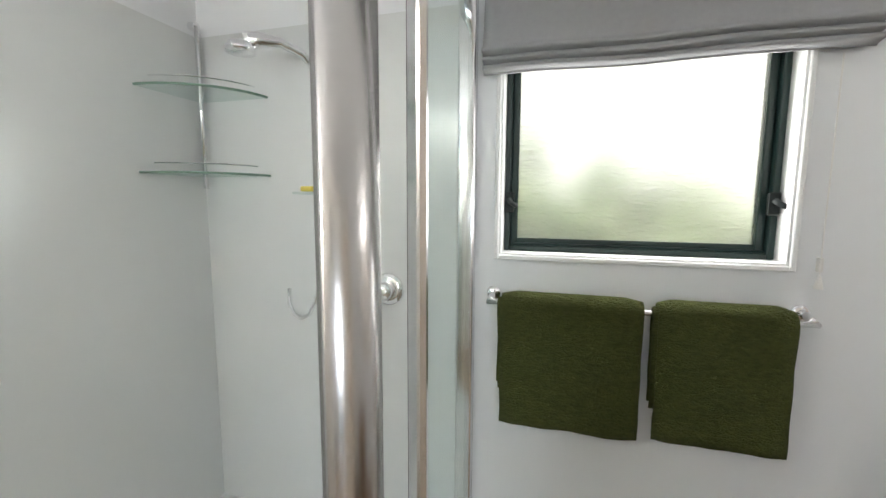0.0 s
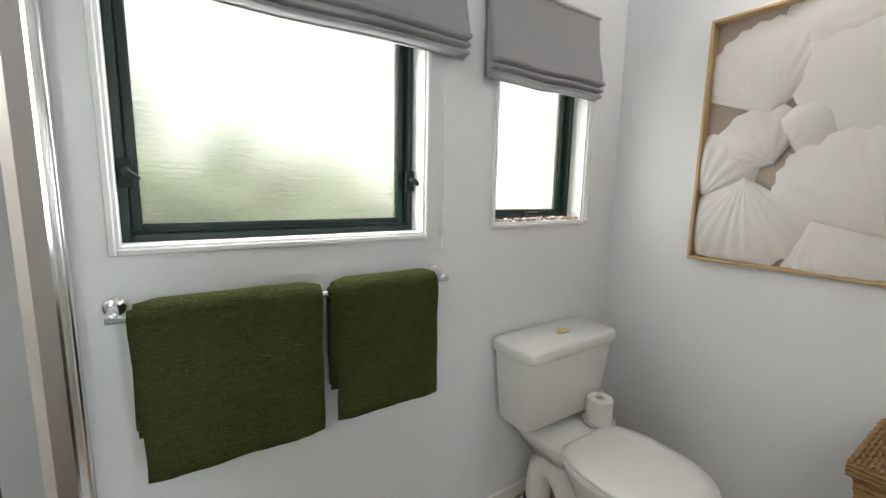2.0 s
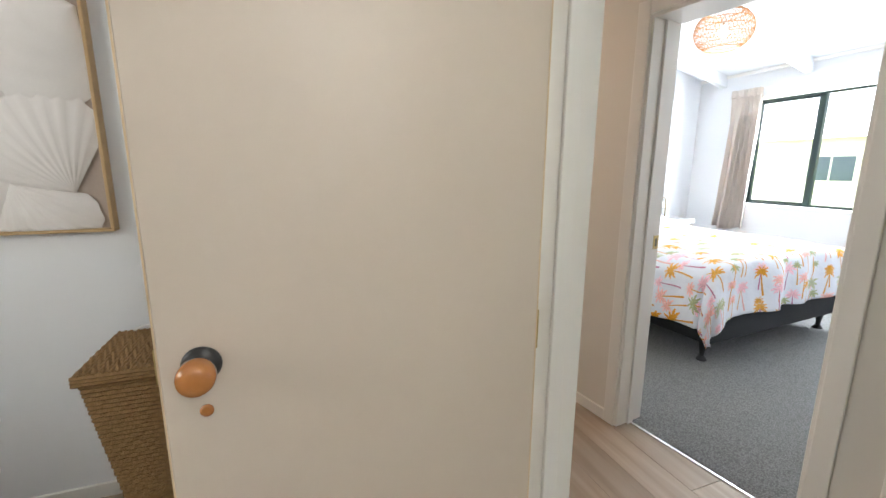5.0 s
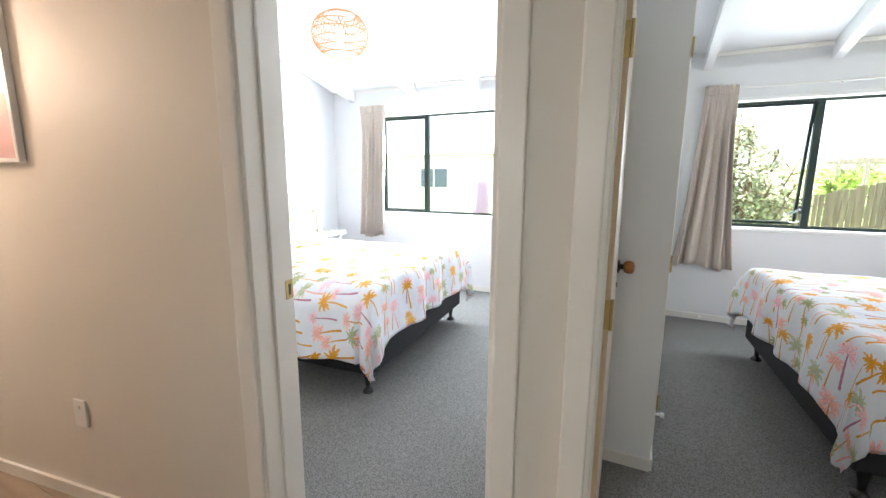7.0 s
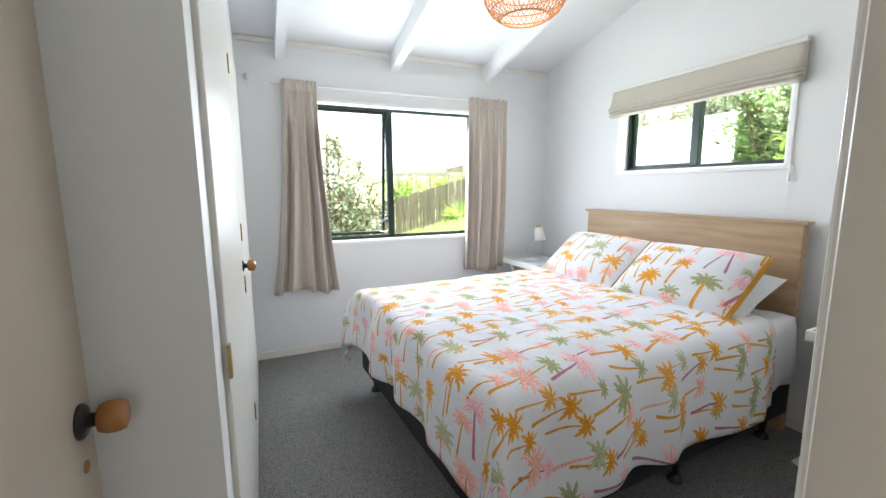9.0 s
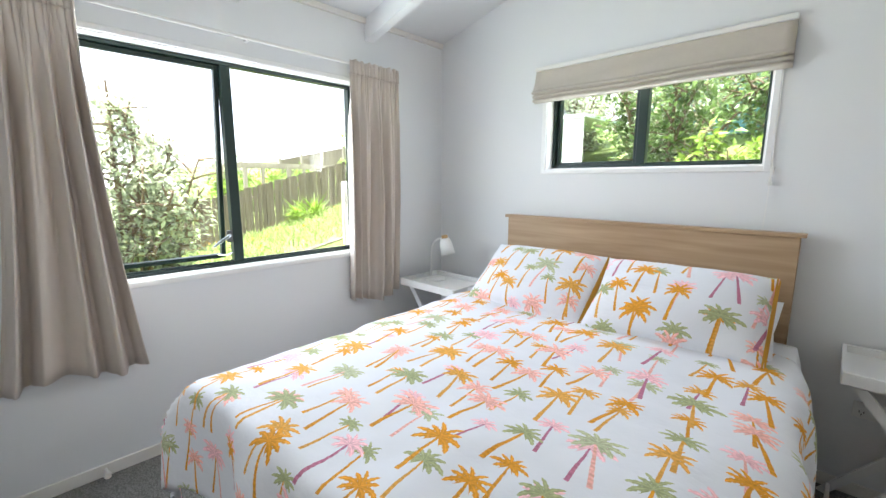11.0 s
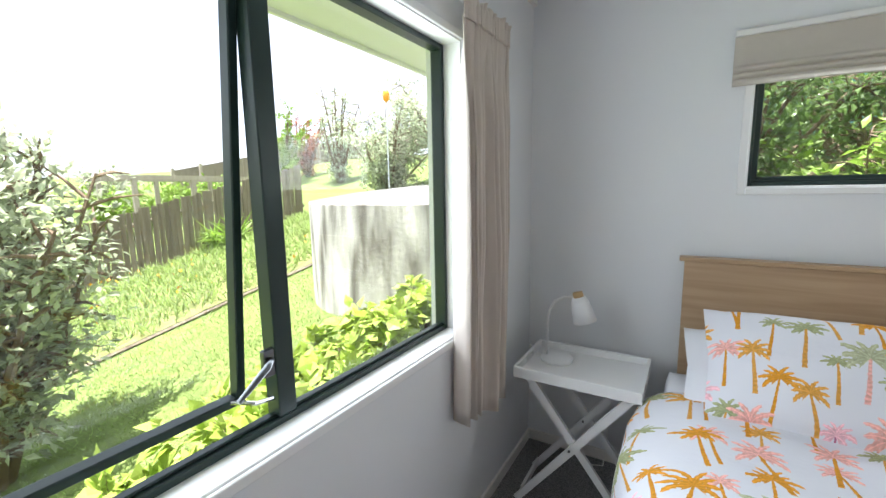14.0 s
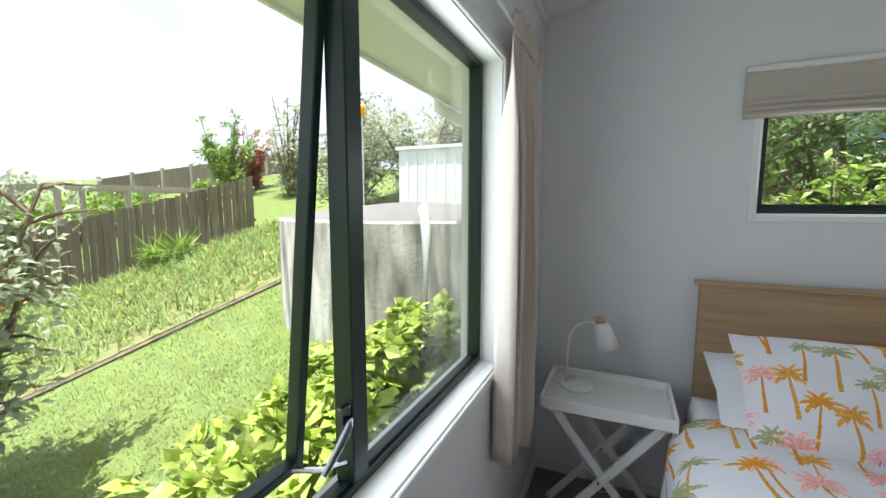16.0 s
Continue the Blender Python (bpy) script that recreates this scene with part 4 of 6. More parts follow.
GRASS = mat("lawn", (0.135, 0.185, 0.055), 0.9, vary=0.8, scale=6, bump=1.0, bscale=45, spec=0.15)
LEAFG = mat("bright green leaves", (0.20, 0.32, 0.05), 0.5, vary=0.4, scale=9)
LEAFY = mat("yellow green leaves", (0.35, 0.46, 0.09), 0.5, vary=0.4, scale=9)
LEAFD = mat("glossy green leaves", (0.13, 0.21, 0.065), 0.3, vary=0.4, scale=7)
LEAFO = mat("grey green olive leaves", (0.40, 0.45, 0.31), 0.45, vary=0.35, scale=8)
LEAFR = mat("rust red leaves", (0.33, 0.10, 0.04), 0.6, vary=0.3, scale=8)
BARK = mat("bark", (0.17, 0.12, 0.08), 0.9, vary=0.3, scale=20, bump=0.8, bscale=60)
SOIL = mat("soil and dry weeds", (0.16, 0.18, 0.06), 0.95, vary=0.45, scale=5, bump=0.8, bscale=50)
GB = mat("grass blades", (0.23, 0.32, 0.095), 0.7, vary=0.55, scale=4)
for m_ in (LEAFG, LEAFY, LEAFD, LEAFO, LEAFR, GB):
    b_ = m_.node_tree.nodes["Principled BSDF"]
    b_.inputs["Subsurface Weight"].default_value = 0.0
    tl = m_.node_tree.nodes.new("ShaderNodeBsdfTranslucent")
    ms = m_.node_tree.nodes.new("ShaderNodeMixShader")
    ms.inputs[0].default_value = 0.5 if m_ is LEAFO else 0.4
    src_ = b_.inputs["Base Color"].links[0].from_socket
    gi = m_.node_tree.nodes.new("ShaderNodeNewGeometry")
    hv = m_.node_tree.nodes.new("ShaderNodeHueSaturation")
    mr_ = m_.node_tree.nodes.new("ShaderNodeMapRange")
    mr_.inputs[3].default_value, mr_.inputs[4].default_value = 0.55, 1.5
    m_.node_tree.links.new(gi.outputs["Random Per Island"], mr_.inputs[0])
    m_.node_tree.links.new(mr_.outputs[0], hv.inputs["Value"])
    m_.node_tree.links.new(src_, hv.inputs["Color"])
    m_.node_tree.links.new(hv.outputs[0], b_.inputs["Base Color"])
    m_.node_tree.links.new(hv.outputs[0], tl.inputs[0])
    m_.node_tree.links.new(b_.outputs[0], ms.inputs[1])
    m_.node_tree.links.new(tl.outputs[0], ms.inputs[2])
    m_.node_tree.links.new(ms.outputs[0], m_.node_tree.nodes["Material Output"].inputs[0])

xs = sorted(set([-400, -150, -70, -40, -28] + [-20 + 0.8 * k for k in range(46)] + [-2.31, -2.29, 8.19, 8.21, -1.08, 20, 30, 60, 150, 400]))
ys = sorted(set([-400, -150, -80, -50, -34] + [-26 + 0.8 * k for k in range(27)] + [-4.80, -4.78, -4, -3, 0, 2.53, 2.56, 3, 4, 5, 6, 8, 10, 14, 20, 40, 150, 400]))
bm = bmesh.new()
gv = [[bm.verts.new((x, y, -0.35 if inside_house(x, y) else ground_z(x, y))) for y in ys] for x in xs]
for i in range(len(xs) - 1):
    for j in range(len(ys) - 1):
        bm.faces.new((gv[i][j], gv[i + 1][j], gv[i + 1][j + 1], gv[i][j + 1]))
gr = part("ground", bm, GRASS, None, "", True)
tagged(gr, "sunlit mown lawn sloping up beside the house", "lawn", "", "structure")


def leaves(n, place, size, material, parent, name="crown", label="", droop=0.3, ratio=0.5, seed=1, fold=0.25):
    """Many small pointed leaves; place(rng) gives a point and an outward direction."""
    rng = random.Random(seed)
    verts, faces = [], []
    for _ in range(n):
        p, d = place(rng)
        d = (Vector(d) + Vector((rng.gauss(0, 0.6), rng.gauss(0, 0.6), rng.gauss(0, 0.5) + 0.1))).normalized()
        side = d.cross(Vector((rng.gauss(0, 0.4), rng.gauss(0, 0.4), 1)))
        side = side.normalized() if side.length > 1e-4 else Vector((1, 0, 0))
        up = side.cross(d)
        s_ = size * rng.uniform(0.6, 1.35)
        w = s_ * ratio * 0.5
        q = Vector(p)
        k = len(verts)
        verts += [q, q + d * s_ * 0.45 + side * w + up * fold * w, q + d * s_ - up * droop * s_ * 0.4, q + d * s_ * 0.45 - side * w + up * fold * w, q + d * s_ * 0.5]
        faces += [(k, k + 1, k + 4), (k + 1, k + 2, k + 4), (k + 2, k + 3, k + 4), (k + 3, k, k + 4)]
    me = bpy.data.meshes.new(name)
    me.from_pydata([tuple(v) for v in verts], [], faces)
    me.materials.append(material)
    ob = new(name, me)
    ob.parent = parent
    if label:
        ob["label"] = label
    return ob


def bush(name, label, category, at, r, h, n, size, material, stems=7, seed=1, ratio=0.5, low=0.12, clumps=40, bare=0.25):
    """A shrub: stems and branches that carry clumps of leaves."""
    ob = thing(name, label, category, at)
    rng = random.Random(seed)
    bm = bmesh.new()
    tips = []
    for k in range(stems):
        a = 2 * math.pi * k / stems + rng.uniform(-0.4, 0.4)
        rr = r * rng.uniform(0.35, 0.95)
        hh = h * rng.uniform(0.55, 1.0) * (1 - 0.25 * rr / r)
        pts = [(0.04 * math.cos(a), 0.04 * math.sin(a), -0.05)]
        for q in (0.35, 0.7, 1.0):
            pts.append((rr * q * math.cos(a + 0.2 * q) + rng.gauss(0, 0.03), rr * q * math.sin(a + 0.2 * q) + rng.gauss(0, 0.03), hh * q))
        w = 0.014 * h / 1.5
        tube(bm, pts, [w * 1.5, w * 1.1, w * 0.7, w * 0.3], 6)
        for q in range(max(1, clumps // stems)):
            f = rng.uniform(bare, 1.0)
            i = min(2, int(f * 3))
            p0, p1 = Vector(pts[i]), Vector(pts[i + 1])
            c = p0.lerp(p1, f * 3 - i)
            out = Vector((rng.gauss(0, 1), rng.gauss(0, 1), rng.gauss(0.3, 0.7))).normalized()
            tip = c + out * r * rng.uniform(0.12, 0.42)
            tip.z = max(tip.z, low)
            tube(bm, [c, (c + tip) / 2 + Vector((0, 0, 0.02)), tip], [w * 0.5, w * 0.35, w * 0.15], 5)
            tips.append((c, tip))
    part("stems", bm, BARK, ob, "brown woody stems")

    def place(g):
        c, t_ = g.choice(tips)
        f = g.random() ** 0.6
        p = c.lerp(t_, f) + Vector((g.gauss(0, 1), g.gauss(0, 1), g.gauss(0, 1))) * r * 0.06
        return p, (t_ - c).normalized()
    leaves(n, place, size, material, ob, seed=seed + 5, ratio=ratio)
    return ob


def on_ground(x, y, dz=0.0):
    return (x, y, ground_z(x, y) + dz)


bush("shrub", "grey-green leafed shrub outside the bedroom window", "shrub", on_ground(-0.42, -7.55), 0.92, 3.15, 12000, 0.075, LEAFO, 19, 3, 0.5, 0.25, 520, 0.18)
for k, (x, y, r, h) in enumerate(((-0.9, -5.55, 0.40, 0.50), (-1.5, -5.6, 0.42, 0.54), (-2.05, -5.7, 0.40, 0.50), (-0.35, -5.5, 0.34, 0.40), (-2.5, -5.55, 0.3, 0.42), (-1.15, -6.05, 0.34, 0.34), (-0.6, -6.0, 0.28, 0.28))):
    bush("garden_plant", "broad-leafed bright green garden plant under the window", "plant", on_ground(x, y), r, h, 620, 0.10, LEAFY, 11, 20 + k, 0.75, 0.05, 60, 0.35)
for k, (x, y, r, h, n, m_, sz, nm) in enumerate((
        (-8.0, -10.2, 1.4, 2.7, 9500, LEAFO, 0.09, "grey-green bushy shrub at the end of the fence"),
        (-9.0, -8.8, 1.7, 2.9, 10500, LEAFO, 0.10, "grey-green bushy shrub behind the shed"),
        (-9.8, -7.2, 1.7, 2.9, 9000, LEAFO, 0.10, "grey-green bushy shrub behind the shed"),
        (-11.2, -18.2, 1.05, 3.4, 4200, LEAFG, 0.15, "fresh green tree beyond the upper fence"),
        (-12.6, -18.4, 0.85, 3.1, 2200, LEAFR, 0.14, "rust-red leafed tree beyond the upper fence"),
        (-11.5, -15.4, 1.1, 4.4, 2400, LEAFO, 0.13, "tall pale green tree beyond the upper fence"),
        (-4.9, -17.6, 1.0, 1.75, 3600, LEAFG, 0.13, "round green bush behind the fence"),
        (-9.3, -17.0, 0.7, 1.15, 1800, LEAFG, 0.13, "round green bush behind the fence"),
        (-6.4, -18.5, 1.3, 1.3, 3200, LEAFG, 0.13, "low green hedge behind the fence"),
        (-7.8, -18.5, 1.3, 1.15, 3000, LEAFG, 0.13, "low green hedge behind the fence"),
        (-3.0, -19.5, 1.3, 1.4, 2000, LEAFO, 0.15, "far grey-green bush behind the fence"),
        (-8.0, -26.0, 1.6, 1.8, 1600, LEAFO, 0.25, "far grey-green tree beyond the gardens"))):
    bush("bush", nm, "bush", on_ground(x, y), r, h, n, sz, m_, 12, 40 + k, 0.5, 0.1, 200, 0.06)

# the side of the house with the small high window
for k, (x, y, r, h, n, m_) in enumerate(((-4.4, -3.6, 1.0, 2.2, 4600, LEAFD), (-4.9, -2.3, 1.2, 2.4, 5200, LEAFD), (-4.5, -1.1, 1.0, 2.3, 4200, LEAFD),
                                         (-6.3, -4.2, 1.2, 2.0, 2600, LEAFO), (-6.6, -2.4, 1.4, 2.6, 3000, LEAFG), (-3.7, -2.7, 0.6, 1.15, 1500, LEAFG))):
    bush("hedge_shrub", "dense broad-leafed green shrub close to the house", "shrub", on_ground(x, y), r, h, n, 0.085, m_, 10, 70 + k, 0.45, 0.1, 190, 0.1)
ob = thing("metal_shed", "teal corrugated metal shed behind the shrubs", "shed", on_ground(-9.0, -2.5))
TEAL = mat("teal metal", (0.10, 0.28, 0.30), 0.5, vary=0.1)
part("wall", boxes(*[(-0.02 + 0.02 * (k % 2), 0.1, -3.0, 3.0, 0.0 + 0.06 * k, 0.06 * k + 0.058) for k in range(30)]), TEAL, ob)
part("roof", boxes((-0.1, 1.5, -3.1, 3.1, 1.8, 1.86)), TEAL, ob)

# sloping timber fence
FA, FB = Vector((1.4, -14.3)), Vector((-7.1, -12.3))
ob = thing("timber_fence", "weathered brown paling fence stepping up the slope", "fence")
npal = 84
pm = {}
run = (FB - FA)
ang = math.atan2(run.y, run.x)
for v in range(3):
    bm = rbox(-0.048, 0.048, -0.009, 0.009, -0.1, 1.25 + 0.015 * v, 0.003, 1)
    o = part("paling", bm, FENCEW, ob)
    pm[v] = o.data
    o.matrix_basis = pose(FA.x - 0.11 * v, FA.y + 0.07 * v, ground_z(FA.x, FA.y), 0, 0, math.degrees(ang))
rngf = random.Random(5)
for k in range(1, npal):
    p = FA + run * k / npal
    o = new("paling", pm[rngf.randrange(3)])
    o.parent = ob
    o.matrix_basis = pose(p.x, p.y, ground_z(p.x, p.y) + rngf.uniform(-0.015, 0.015), 0, rngf.uniform(-0.7, 0.7), math.degrees(ang))
for k in range(0, npal, 14):
    p, q = FA + run * k / npal, FA + run * (k + 14) / npal
    nv = Vector((-run.y, run.x)).normalized() * 0.05
    part("post", boxes((p.x + nv.x - 0.05, p.x + nv.x + 0.05, p.y + nv.y - 0.05, p.y + nv.y + 0.05, ground_z(p.x, p.y) - 0.1, ground_z(p.x, p.y) + 1.15)), FENCEW, ob)
    for dz in (0.25, 1.0):
        bm = bmesh.new()
        tube(bm, [(p.x + nv.x, p.y + nv.y, ground_z(p.x, p.y) + dz), (q.x + nv.x, q.y + nv.y, ground_z(q.x, q.y) + dz)], 0.04, 4)
        part("rail", bm, FENCEW, ob)

# upper pale fence far up the slope
ob = thing("upper_fence", "pale timber fence far up the slope", "fence")
UA, UB = Vector((-9.79, -24.0)), Vector((-21.6, -18.0))
for k in range(12):
    p, q = UA + (UB - UA) * k / 12, UA + (UB - UA) * (k + 1) / 12
    z = 2.55 + 2.86 * k / 12
    z2 = z + 2.86 / 12
    bm = bmesh.new()
    vs = [bm.verts.new(c) for c in ((p.x, p.y, z - 1.4), (q.x, q.y, z2 - 1.4), (q.x, q.y, z2), (p.x, p.y, z))]
    bm.faces.new(vs)
    bmesh.ops.solidify(bm, geom=bm.faces[:], thickness=0.04)
    part("panel", bm, PALEW, ob)
    part("post", boxes((p.x - 0.06, p.x + 0.06, p.y - 0.06, p.y + 0.06, z - 1.5, z + 0.1)), PALEW, ob)
ob = thing("pergola", "low pale timber pergola behind the fence", "pergola", on_ground(-6.9, -17.5, -0.33))
for x in (-2.4, -0.8, 0.8, 2.2):
    for y in (0.0, 2.0):
        part("post", boxes((x - 0.05, x + 0.05, y - 0.05, y + 0.05, 0, 1.55)), PALEW, ob)
for y in (0, 1.0, 2.0):
    part("beam", boxes((-2.7, 2.5, y - 0.04, y + 0.04, 1.55, 1.66)), PALEW, ob)

# lawn edging with a weedy bed behind it
EA, EB = Vector((0.6, -9.48)), Vector((-5.6, -8.01))
ob = tagged(thing("lawn_edging", "thin timber edging between lawn and weedy bed", "edging"), kind="structure")
for k in range(10):
    p, q = EA + (EB - EA) * k / 10, EA + (EB - EA) * (k + 1) / 10
    part("board", tube(bmesh.new(), [(p.x, p.y, ground_z(p.x, p.y) + 0.03), (q.x, q.y, ground_z(q.x, q.y) + 0.03)], 0.022, 4), FENCEW, ob)
bm = bmesh.new()
rows = []
for k in range(25):
    p = EA + (EB - EA) * (k / 24 * 1.15 - 0.1)
    q = FA + (FB - FA) * (k / 24 * 1.05 - 0.05)
    rows.append([bm.verts.new((*(p.lerp(q, f * 0.97 + 0.02)), ground_z(*(p.lerp(q, f * 0.97 + 0.02))) + 0.03)) for f in [i / 6 for i in range(7)]])
for a, b in zip(rows, rows[1:]):
    for k in range(6):
        bm.faces.new((a[k], a[k + 1], b[k + 1], b[k]))
tagged(part("garden_bed", bm, SOIL, None, "", True), "strip of long grass and weeds along the fence", "garden bed", "", "structure")


def bed_place(g):
    f = g.random() * 1.1 - 0.05
    p = (EA + (EB - EA) * f).lerp(FA + (FB - FA) * f, g.random() ** 0.8 * 0.95 + 0.02)
    return (p.x, p.y, ground_z(p.x, p.y)), (g.gauss(0, 0.25), g.gauss(0, 0.25), 1)


def lawn_place(g):
    f = g.random() * 1.25 - 0.1
    p = (EA + (EB - EA) * f).lerp(Vector((0.3 - 5 * f, -5.2)), g.random() * 0.98)
    return (p.x, p.y, ground_z(p.x, p.y) - 0.01), (g.gauss(0, 0.5), g.gauss(0, 0.5), 1)


o = leaves(16000, bed_place, 0.20, GB, None, "long_grass", "", 0.6, 0.10, 11)
tagged(o, "long sunlit grass and weeds along the fence", "grass", "", "stuff")
o = leaves(70000, lawn_place, 0.042, GB, None, "lawn_grass", "", 0.5, 0.16, 12)
tagged(o, "short sunlit lawn grass", "grass", "", "stuff")
FLOW = mat("orange flower petals", (0.75, 0.32, 0.02), 0.6)
o = leaves(120, lambda g: ((lambda p, d: ((p[0], p[1], p[2] + 0.17), d))(*bed_place(g))), 0.05, FLOW, None, "wild_flowers", "", 0.2, 0.9, 13)
tagged(o, "scattered small orange wild flowers in the weeds", "flowers", "", "stuff")
bush("tussock", "clump of long arching grass by the fence", "grass clump", on_ground(-5.0, -12.3), 0.4, 0.28, 420, 0.5, LEAFG, 5, 91, 0.06, 0.0, 20)

# concrete water tank
CONC = mat("weathered concrete", (0.40, 0.39, 0.375), 0.95, vary=0.25, scale=3, bump=1.0, bscale=30)
# roof concrete made darker than the wall to offset the overhead sun
CONCROOF = mat("toned down concrete", (0.15, 0.147, 0.14), 0.95, vary=0.35, scale=5, bump=1.0, bscale=40)
t_ = CONC.node_tree
b_ = t_.nodes["Principled BSDF"]
src_ = b_.inputs["Base Color"].links[0].from_socket
co_ = t_.nodes.new("ShaderNodeTexCoord")
mp_ = t_.nodes.new("ShaderNodeMapping")
mp_.inputs["Scale"].default_value = (4.5, 4.5, 1.0)
nz_ = t_.nodes.new("ShaderNodeTexNoise")
nz_.inputs["Scale"].default_value, nz_.inputs["Detail"].default_value = 1.4, 14
rp_ = t_.nodes.new("ShaderNodeValToRGB")
rp_.color_ramp.elements[0].position, rp_.color_ramp.elements[0].color = 0.33, (0.42, 0.40, 0.37, 1)
rp_.color_ramp.elements[1].position, rp_.color_ramp.elements[1].color = 0.66, (1.75, 1.75, 1.75, 1)
mx_ = t_.nodes.new("ShaderNodeMix")
mx_.data_type, mx_.blend_type = "RGBA", "MULTIPLY"
mx_.inputs[0].default_value = 1.0
t_.links.new(co_.outputs["Object"], mp_.inputs[0])
t_.links.new(mp_.outputs[0], nz_.inputs["Vector"])
t_.links.new(nz_.outputs[0], rp_.inputs[0])
t_.links.new(src_, mx_.inputs[6])
t_.links.new(rp_.outputs[0], mx_.inputs[7])
t_.links.new(mx_.outputs[2], b_.inputs["Base Color"])
TK = (-4.08, -6.40)
ob = thing("water_tank", "large round concrete water tank stained with streaks", "water tank", (*TK, 0))
part("wall", lathe(bmesh.new(), [(1.5, -0.4), (1.5, 1.41), (1.485, 1.43)], (0, 0, 0), 64), CONC, ob)
part("roof", lathe(bmesh.new(), [(1.485, 1.43), (1.0, 1.51), (0.3, 1.58), (0.02, 1.59)], (0, 0, 0), 64), CONCROOF, ob, "shallow conical concrete roof")
PIPE = mat("pale grey pvc", (0.62, 0.68, 0.72), 0.35, vary=0.05)
part("downpipe", tube(bmesh.new(), [(1.37, 0.77, 0.2), (1.37, 0.77, 1.36), (1.35, 0.75, 1.47), (1.28, 0.70, 1.52), (1.05, 0.6, 1.54)], 0.038, 14), PIPE, ob, "pale grey plastic pipe", True)
part("float_rod", rod(bmesh.new(), (0.35, -0.5, 1.55), (0.35, -0.5, 2.55), 0.006, None, 6), PIPE, ob)
part("float_marker", lathe(bmesh.new(), [(0.01, 0), (0.035, 0.03), (0.04, 0.10), (0.03, 0.13)], (0.35, -0.5, 2.52), 14), mat("orange plastic", (0.8, 0.35, 0.02), 0.4), ob, "orange level marker", True)

ob = thing("garden_shed", "pale blue ribbed metal garden shed", "shed", (-7.0, -7.0, 0.98))
SHED = mat("pale blue ribbed steel", (0.74, 0.785, 0.82), 0.4, vary=0.05)
for k in range(13):
    y = -1.3 + 0.2 * k
    part("rib_panel", boxes((-0.012, 0.012, y, y + 0.17, -0.5, 1.62), (-0.012, 0.03, y + 0.17, y + 0.2, -0.5, 1.62)), SHED, ob)
part("roof", boxes((-2.2, 0.06, -1.35, 1.35, 1.62, 1.68)), SHED, ob)
part("wall", boxes((-2.1, -0.02, -1.30, -1.27, -0.5, 1.62)), SHED, ob)

# eave over the garden windows
ob = tagged(thing("eave", "white painted soffit with gutter over the garden wall", "eave"), kind="structure")
WEATH = mat("white exterior paint", (0.82, 0.81, 0.79), 0.5, vary=0.06)
part("soffit", boxes((-2.9, 5.6, -5.40, -4.80, 2.30, 2.32)), WEATH, ob)
part("roof", boxes((-2.95, 5.65, -5.46, -4.64, 2.40, 2.62)), WEATH, ob)
part("fascia", boxes((-2.9, 5.6, -5.42, -5.40, 2.28, 2.46)), WEATH, ob)
part("gutter", loft(bmesh.new(), [[(x, -5.42, 2.44), (x, -5.53, 2.45), (x, -5.53, 2.40), (x, -5.50, 2.35), (x, -5.42, 2.34)] for x in (-2.95, 5.65)]), WEATH, ob)
part("downpipe", tube(bmesh.new(), [(-2.6, -5.47, 2.34), (-2.6, -5.47, 2.26), (-2.66, -5.35, 2.18), (-3.1, -5.3, 2.14), (-3.6, -5.4, 2.12)], 0.04, 12), WEATH, ob, "white drain pipe", True)
structure("wall_cladding", boxes((-2.36, 5.14, SE - 0.02, SE - 0.002, -1.2, 0.92)), WEATH, "painted outside cladding below the windows", "wall")

# neighbouring houses
HW = mat("neighbour white wall", (0.72, 0.72, 0.70), 0.7, vary=0.05)
ROOFM = mat("grey metal roof", (0.42, 0.43, 0.45), 0.5, vary=0.1)
DARKW = mat("dark window glass", (0.06, 0.09, 0.13), 0.1, vary=0.2)


def house(at, w, d, h, rz, wins, label, roof=1.0):
    o = thing("house", label, "house", at, rz)
    part("wall", boxes((-w / 2, w / 2, 0, d, -1.5, h)), HW, o)
    bm = bmesh.new()
    loft(bm, [[(x, -0.4, h), (x, d + 0.4, h), (x, d / 2, h + roof)] for x in (-w / 2 - 0.3, w / 2 + 0.3)])
    part("roof", bm, ROOFM, o, "grey ribbed metal roof")
    for x0, x1, z0, z1 in wins:
        wd = part("window", boxes((x0 - 0.06, x1 + 0.06, -0.05, -0.001, z0 - 0.06, z1 + 0.06)), HW, o)
        part("pane", boxes((x0, (x0 + x1) / 2 - 0.03, -0.06, -0.04, z0, z1), ((x0 + x1) / 2 + 0.03, x1, -0.06, -0.04, z0, z1)), DARKW, wd)
    return o


house((7.4, -16.5, -1.2), 14.0, 6, 3.6, 180, [(-2.5, -1.2, 2.2, 3.0), (-5.6, -4.4, 2.2, 3.0), (1.2, 2.4, 2.2, 3.0)], "white neighbouring house with dark windows")
house((-1.6, -27, -1.5), 9.0, 6, 2.6, 200, [(-2.2, -1.0, 0.6, 2.2), (1.0, 2.2, 0.6, 2.0)], "pale neighbouring house with a metal roof", 1.4)
ob = thing("garden_umbrella", "closed mauve garden umbrella outside the window", "umbrella", on_ground(3.32, -6.6))
part("pole", rod(bmesh.new(), (0, 0, 0), (0, 0, 2.75), 0.02), ALUB, ob)
part("canopy", lathe(bmesh.new(), [(0.13, 1.35), (0.20, 1.45), (0.13, 1.75), (0.15, 2.1), (0.10, 2.5), (0.03, 2.75)], (0, 0, 0), 9), mat("mauve canvas", (0.42, 0.30, 0.45), 0.9, vary=0.1), ob, "gathered mauve canopy")

